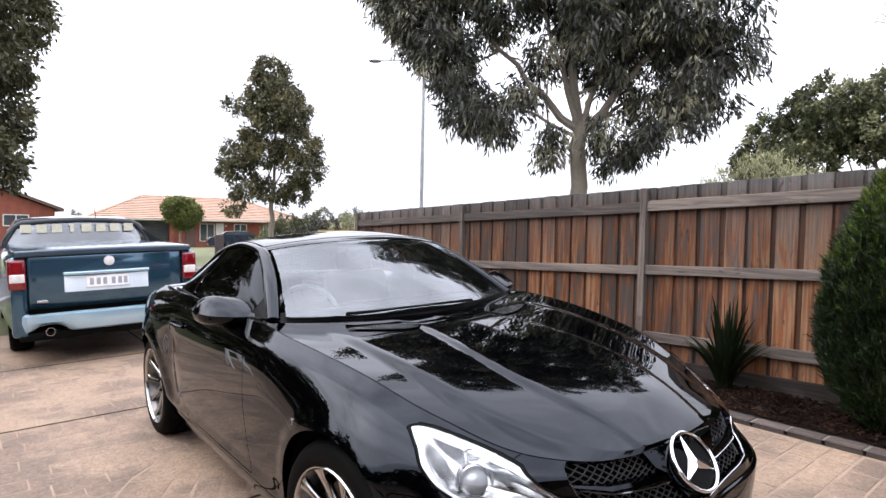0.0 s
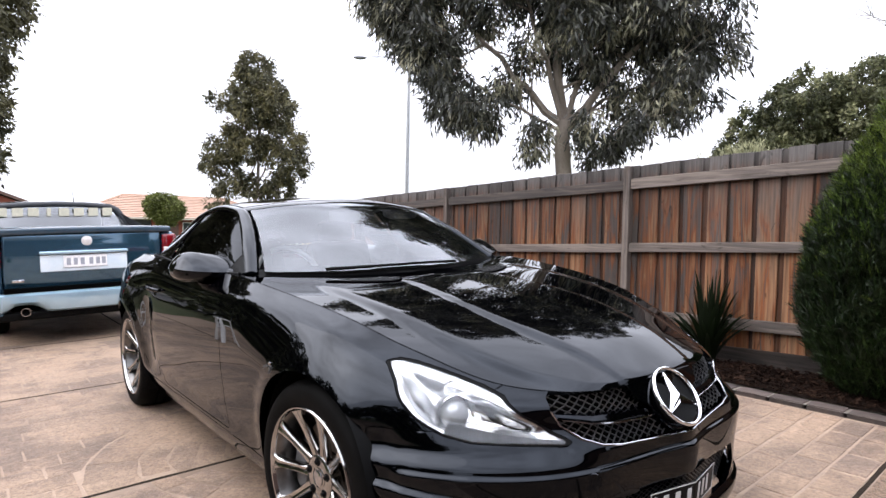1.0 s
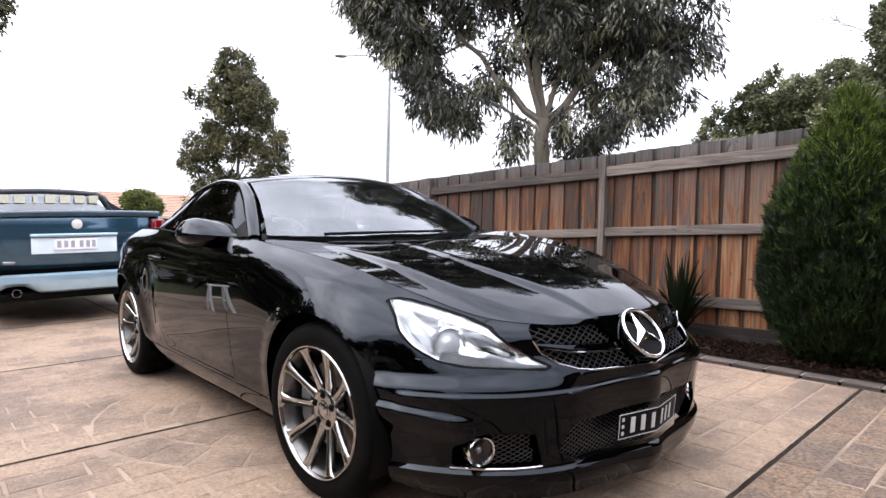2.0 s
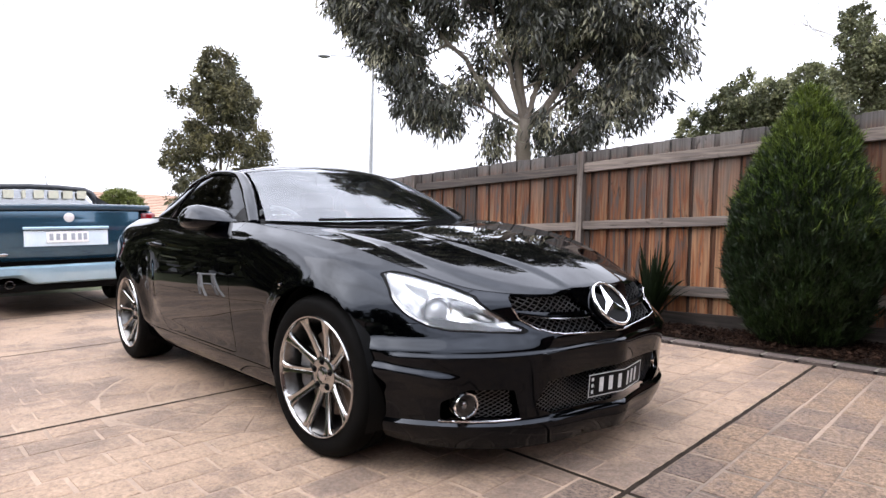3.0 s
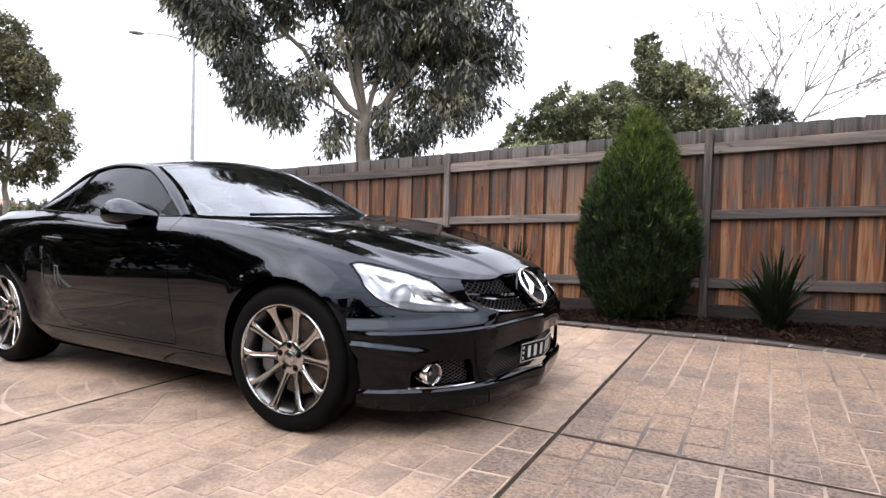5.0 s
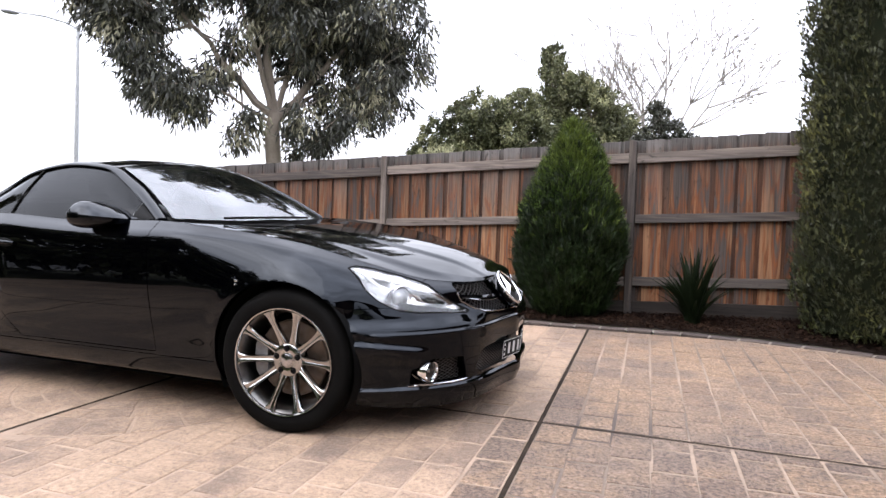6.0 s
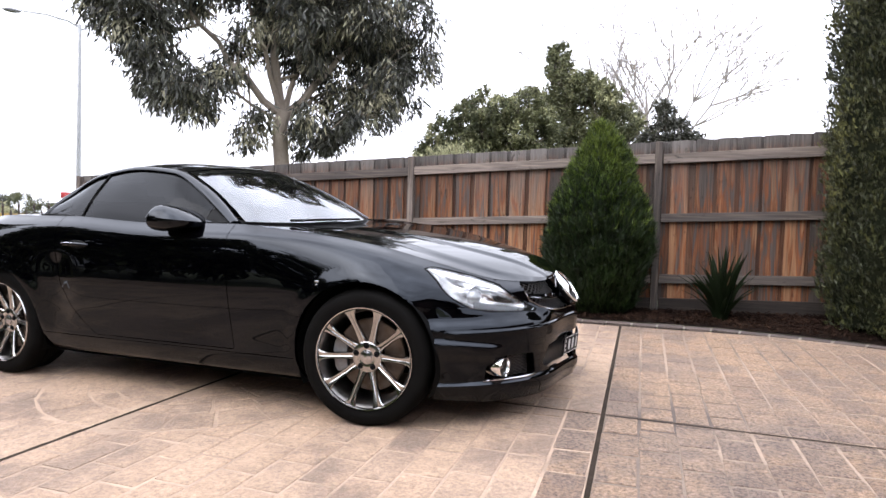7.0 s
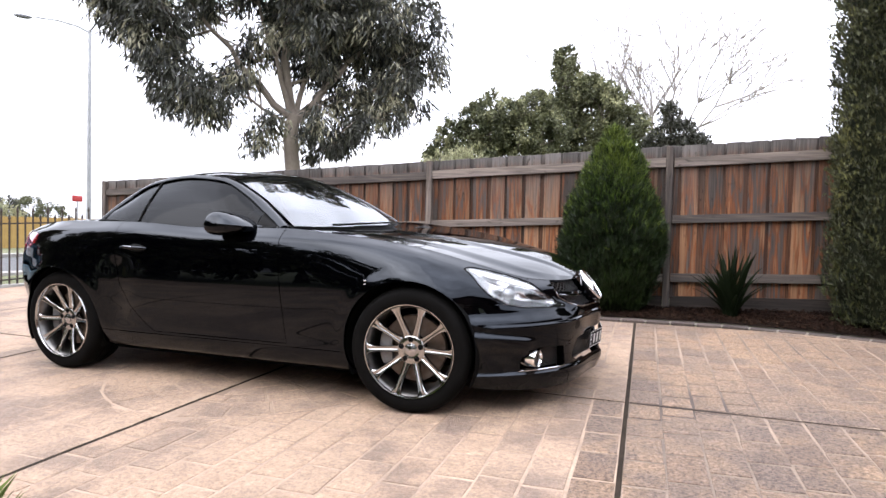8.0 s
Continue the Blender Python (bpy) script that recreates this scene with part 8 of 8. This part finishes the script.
    patch_v.inputs["To Max"].default_value = 1.26
    link(mid, patch_v.inputs["Value"])
    # stony speckle
    speckle = nt.nodes.new("ShaderNodeMapRange")
    speckle.inputs["From Min"].default_value = 0.38
    speckle.inputs["From Max"].default_value = 0.60
    speckle.inputs["To Min"].default_value = 0.76 - grit
    speckle.inputs["To Max"].default_value = 1.14 + grit
    link(field(68, 5, 0.75), speckle.inputs["Value"])
    tone = nt.nodes.new("ShaderNodeMath")
    tone.operation = "MULTIPLY"
    link(patch_v.outputs["Result"], tone.inputs[0])
    link(speckle.outputs["Result"], tone.inputs[1])
    hsv = nt.nodes.new("ShaderNodeHueSaturation")
    link(blend.outputs["Result"], hsv.inputs["Color"])
    link(tone.outputs[0], hsv.inputs["Value"])
    link(hsv.outputs["Color"], p.inputs["Base Color"])
    gloss = nt.nodes.new("ShaderNodeMapRange")
    gloss.inputs["To Min"].default_value = 0.35
    gloss.inputs["To Max"].default_value = 0.85
    link(mid, gloss.inputs["Value"])
    link(gloss.outputs["Result"], p.inputs["Roughness"])
    both = nt.nodes.new("ShaderNodeMath")
    both.operation = "MULTIPLY_ADD"
    both.inputs[1].default_value = 0.25
    link(fine, both.inputs[0])
    link(mid, both.inputs[2])
    relief = nt.nodes.new("ShaderNodeBump")
    relief.inputs["Distance"].default_value = 0.013
    link(both.outputs[0], relief.inputs["Height"])
    link(relief.outputs["Normal"], p.inputs["Normal"])
    return mat


CLEAN = ((0.385, 0.272, 0.193), (0.358, 0.249, 0.175), (0.372, 0.262, 0.186), (0.310, 0.221, 0.163), (0.335, 0.236, 0.169))
WORN = ((0.250, 0.170, 0.114), (0.230, 0.155, 0.103), (0.240, 0.162, 0.108), (0.180, 0.121, 0.085), (0.208, 0.139, 0.095))
M["paver"] = stamp("tan_paver", CLEAN, (0.30, 0.215, 0.155), False)
M["paver_all"] = stamp("tan_paver_field", CLEAN, (0.30, 0.215, 0.155), True)
M["paver_worn"] = stamp("worn_paver", WORN, (0.16, 0.122, 0.10), False, 0.412, 0.30, 0.68)
M["paver_worn_all"] = stamp("worn_paver_field", WORN, (0.16, 0.122, 0.10), True, 0.412, 0.30, 0.68)
RING = (-1.2, -0.42, 0.92)
RING_RADII = (0.17, 0.30, 0.43, 0.56, 0.69, 0.92)
COURSE, LENGTH, GAP = 0.160, 0.250, 0.0115


def trimmed(q, ux, uy, least):
    """The part of a convex outline where ux * x + uy * y is at least that much."""
    out = []
    for p, n in zip(q, q[1:] + q[:1]):
        dp, dn = ux * p[0] + uy * p[1] - least, ux * n[0] + uy * n[1] - least
        if dp >= 0:
            out.append(p)
        if dp * dn < 0:
            f = dp / (dp - dn)
            out.append((p[0] + (n[0] - p[0]) * f, p[1] + (n[1] - p[1]) * f))
    return out


def area(q):
    return abs(sum(p[0] * n[1] - n[0] * p[1] for p, n in zip(q, q[1:] + q[:1]))) / 2 if len(q) > 2 else 0.0


def paver_layout():
    """Quads of every stamped block: running bond in courses along y, and rings of blocks round the roundel."""
    rng = random.Random(77)
    quads = []
    for x0, x1 in zip(JOINT_X, JOINT_X[1:]):
        for y0, y1 in zip(JOINT_Y, JOINT_Y[1:]):
            n = max(1, round((x1 - x0 - 0.02) / COURSE))
            w = (x1 - x0 - 0.02) / n
            for i in range(n):
                y = y0 + 0.012 - LENGTH * (0.5 if i % 2 else 0.02) * rng.uniform(0.7, 1.1)
                while y < y1 - 0.03:
                    ln = LENGTH * rng.choice((1.0, 1.0, 1.0, 0.92, 1.1))
                    a, b = max(y, y0 + 0.012), min(y + ln, y1 - 0.012)
                    y += ln
                    xa, xb = x0 + 0.01 + i * w, x0 + 0.01 + (i + 1) * w
                    b = min(b, float(bed_edge((xa + xb) / 2)) - 0.065)
                    if b - a < 0.025:
                        continue
                    cx, cy = (xa + xb) / 2, (a + b) / 2
                    q = [(long_joint(px, py), py) for px, py in ((xa, a), (xb, a), (xb, b), (xa, b))]
                    if math.hypot(cx - RING[0], cy - RING[1]) < RING[2] + 0.2:
                        far = [math.hypot(px - RING[0], py - RING[1]) for px, py in q]
                        if max(far) < RING[2] + 0.06:
                            continue
                        if min(far) < RING[2]:
                            d = max(math.hypot(cx - RING[0], cy - RING[1]), 0.01)
                            ux, uy = (cx - RING[0]) / d, (cy - RING[1]) / d
                            q = trimmed(q, ux, uy, ux * RING[0] + uy * RING[1] + RING[2])
                        if area(q) < 0.004:
                            continue
                    quads.append(q)
    for r, r2 in zip(RING_RADII, RING_RADII[1:]):
        n = max(6, round(2 * math.pi * (r + r2) / 2 / 0.21))
        off = rng.uniform(0, 1)
        for k in range(n):
            a, b = 2 * math.pi * (k + off) / n, 2 * math.pi * (k + 1 + off) / n
            q = [(RING[0] + c * math.cos(d), RING[1] + c * math.sin(d)) for c, d in ((r, a), (r2, a), (r2, b), (r, b))]
            side = 1 if sum(p[0] for p in q) / 4 > -1.14 else -1
            up = 1 if sum(p[1] for p in q) / 4 > -0.28 else -1
            q = trimmed(q, side, 0, -1.14 * side + 0.012)
            q = trimmed(q, 0, up, -0.28 * up + 0.012) if len(q) > 2 else q
            if area(q) < 0.0025:
                continue
            quads.append(q)
    return quads


def paver_solid(q, rng, low=-0.003, high=0.0034, gap=GAP):
    """Corners of one block in three rounds, drawn in from its joints, its top edge eased."""
    if len(q) != 4:
        c = [sum(p[k] for p in q) / len(q) for k in (0, 1)]
        reach = min(math.hypot((p[0] + n[0]) / 2 - c[0], (p[1] + n[1]) / 2 - c[1]) for p, n in zip(q, q[1:] + q[:1]))
        return [(c[0] + (p[0] - c[0]) * (1 - min(0.8, inset / reach)), c[1] + (p[1] - c[1]) * (1 - min(0.8, inset / reach)), z)
                for inset, z in ((gap / 2, low), (gap / 2 + 0.003, high * 0.75), (gap / 2 + 0.009, high)) for p in q]
    long = (math.dist(q[0], q[1]) + math.dist(q[3], q[2])) / 2 + 1e-6
    wide = (math.dist(q[0], q[3]) + math.dist(q[1], q[2])) / 2 + 1e-6
    out = []
    for inset, z in ((gap / 2, low), (gap / 2 + 0.003, high * 0.75), (gap / 2 + 0.009, high)):
        u, v = min(0.45, inset / long), min(0.45, inset / wide)
        for a, b in ((u, v), (1 - u, v), (1 - u, 1 - v), (u, 1 - v)):
            x, y = (q[0][k] * (1 - a) * (1 - b) + q[1][k] * a * (1 - b) + q[2][k] * a * b + q[3][k] * (1 - a) * b for k in (0, 1))
            out.append((x + rng.uniform(-0.003, 0.003), y + rng.uniform(-0.003, 0.003), z))
    return out


def paver_faces(n):
    sides = [(r * n + k, r * n + (k + 1) % n, (r + 1) * n + (k + 1) % n, (r + 1) * n + k) for r in (0, 1) for k in range(n)]
    return sides + [tuple(range(2 * n, 3 * n))]


def lay_pavers():
    rng = random.Random(5)
    rest = {"paver_all": ([], []), "paver_worn_all": ([], [])}
    forms = {}
    near = 0
    for q in paver_layout():
        cx, cy = sum(p[0] for p in q) / len(q), sum(p[1] for p in q) / len(q)
        worn = cx > 0.90
        lx, ly = q[1][0] - q[0][0], q[-1][1] - q[0][1]
        square = len(q) == 4 and abs(lx - (q[2][0] - q[3][0])) < 0.01 and abs(q[2][1] - q[3][1]) < 0.003 and abs(q[0][0] - q[3][0]) < 0.03 and abs(q[0][1] - q[1][1]) < 0.003
        if square and -0.6 < cx < 2.35 and -2.3 < cy < 0.6 and near < 300:
            key = (worn, round(ly, 2), rng.randint(0, 1))
            if key not in forms:
                f = [(-lx / 2, -ly / 2), (lx / 2, -ly / 2), (lx / 2, ly / 2), (-lx / 2, ly / 2)]
                me = bpy.data.meshes.new("paver")
                me.from_pydata(paver_solid(f, rng), [], paver_faces(4))
                me.materials.append(M["paver_worn"] if worn else M["paver"])
                forms[key] = me
            ob = new("paver", forms[key])
            ob.parent = driveway
            lean = math.atan2(q[3][0] - q[0][0], q[3][1] - q[0][1])
            ob.matrix_local = Matrix.Translation((cx, cy, float(ground_z(cx, cy)) + rng.uniform(-0.0006, 0.0006))) @ TILT @ Matrix.Rotation(-lean, 4, "Z")
            near += 1
        else:
            v, f = rest["paver_worn_all" if worn else "paver_all"]
            b = len(v)
            dz = rng.uniform(-0.0006, 0.0006)
            v += [(x, y, float(ground_z(x, y)) + z + dz) for x, y, z in (paver_solid(q, rng, high=0.0016, gap=0.005) if cx < -1.14 else paver_solid(q, rng))]
            f += [tuple(b + i for i in face) for face in paver_faces(len(q))]
    for key, (v, f) in rest.items():
        ob = raw("paver_field", v, f, M[key], driveway)
        tagged(ob, kind="stuff")


lay_pavers()
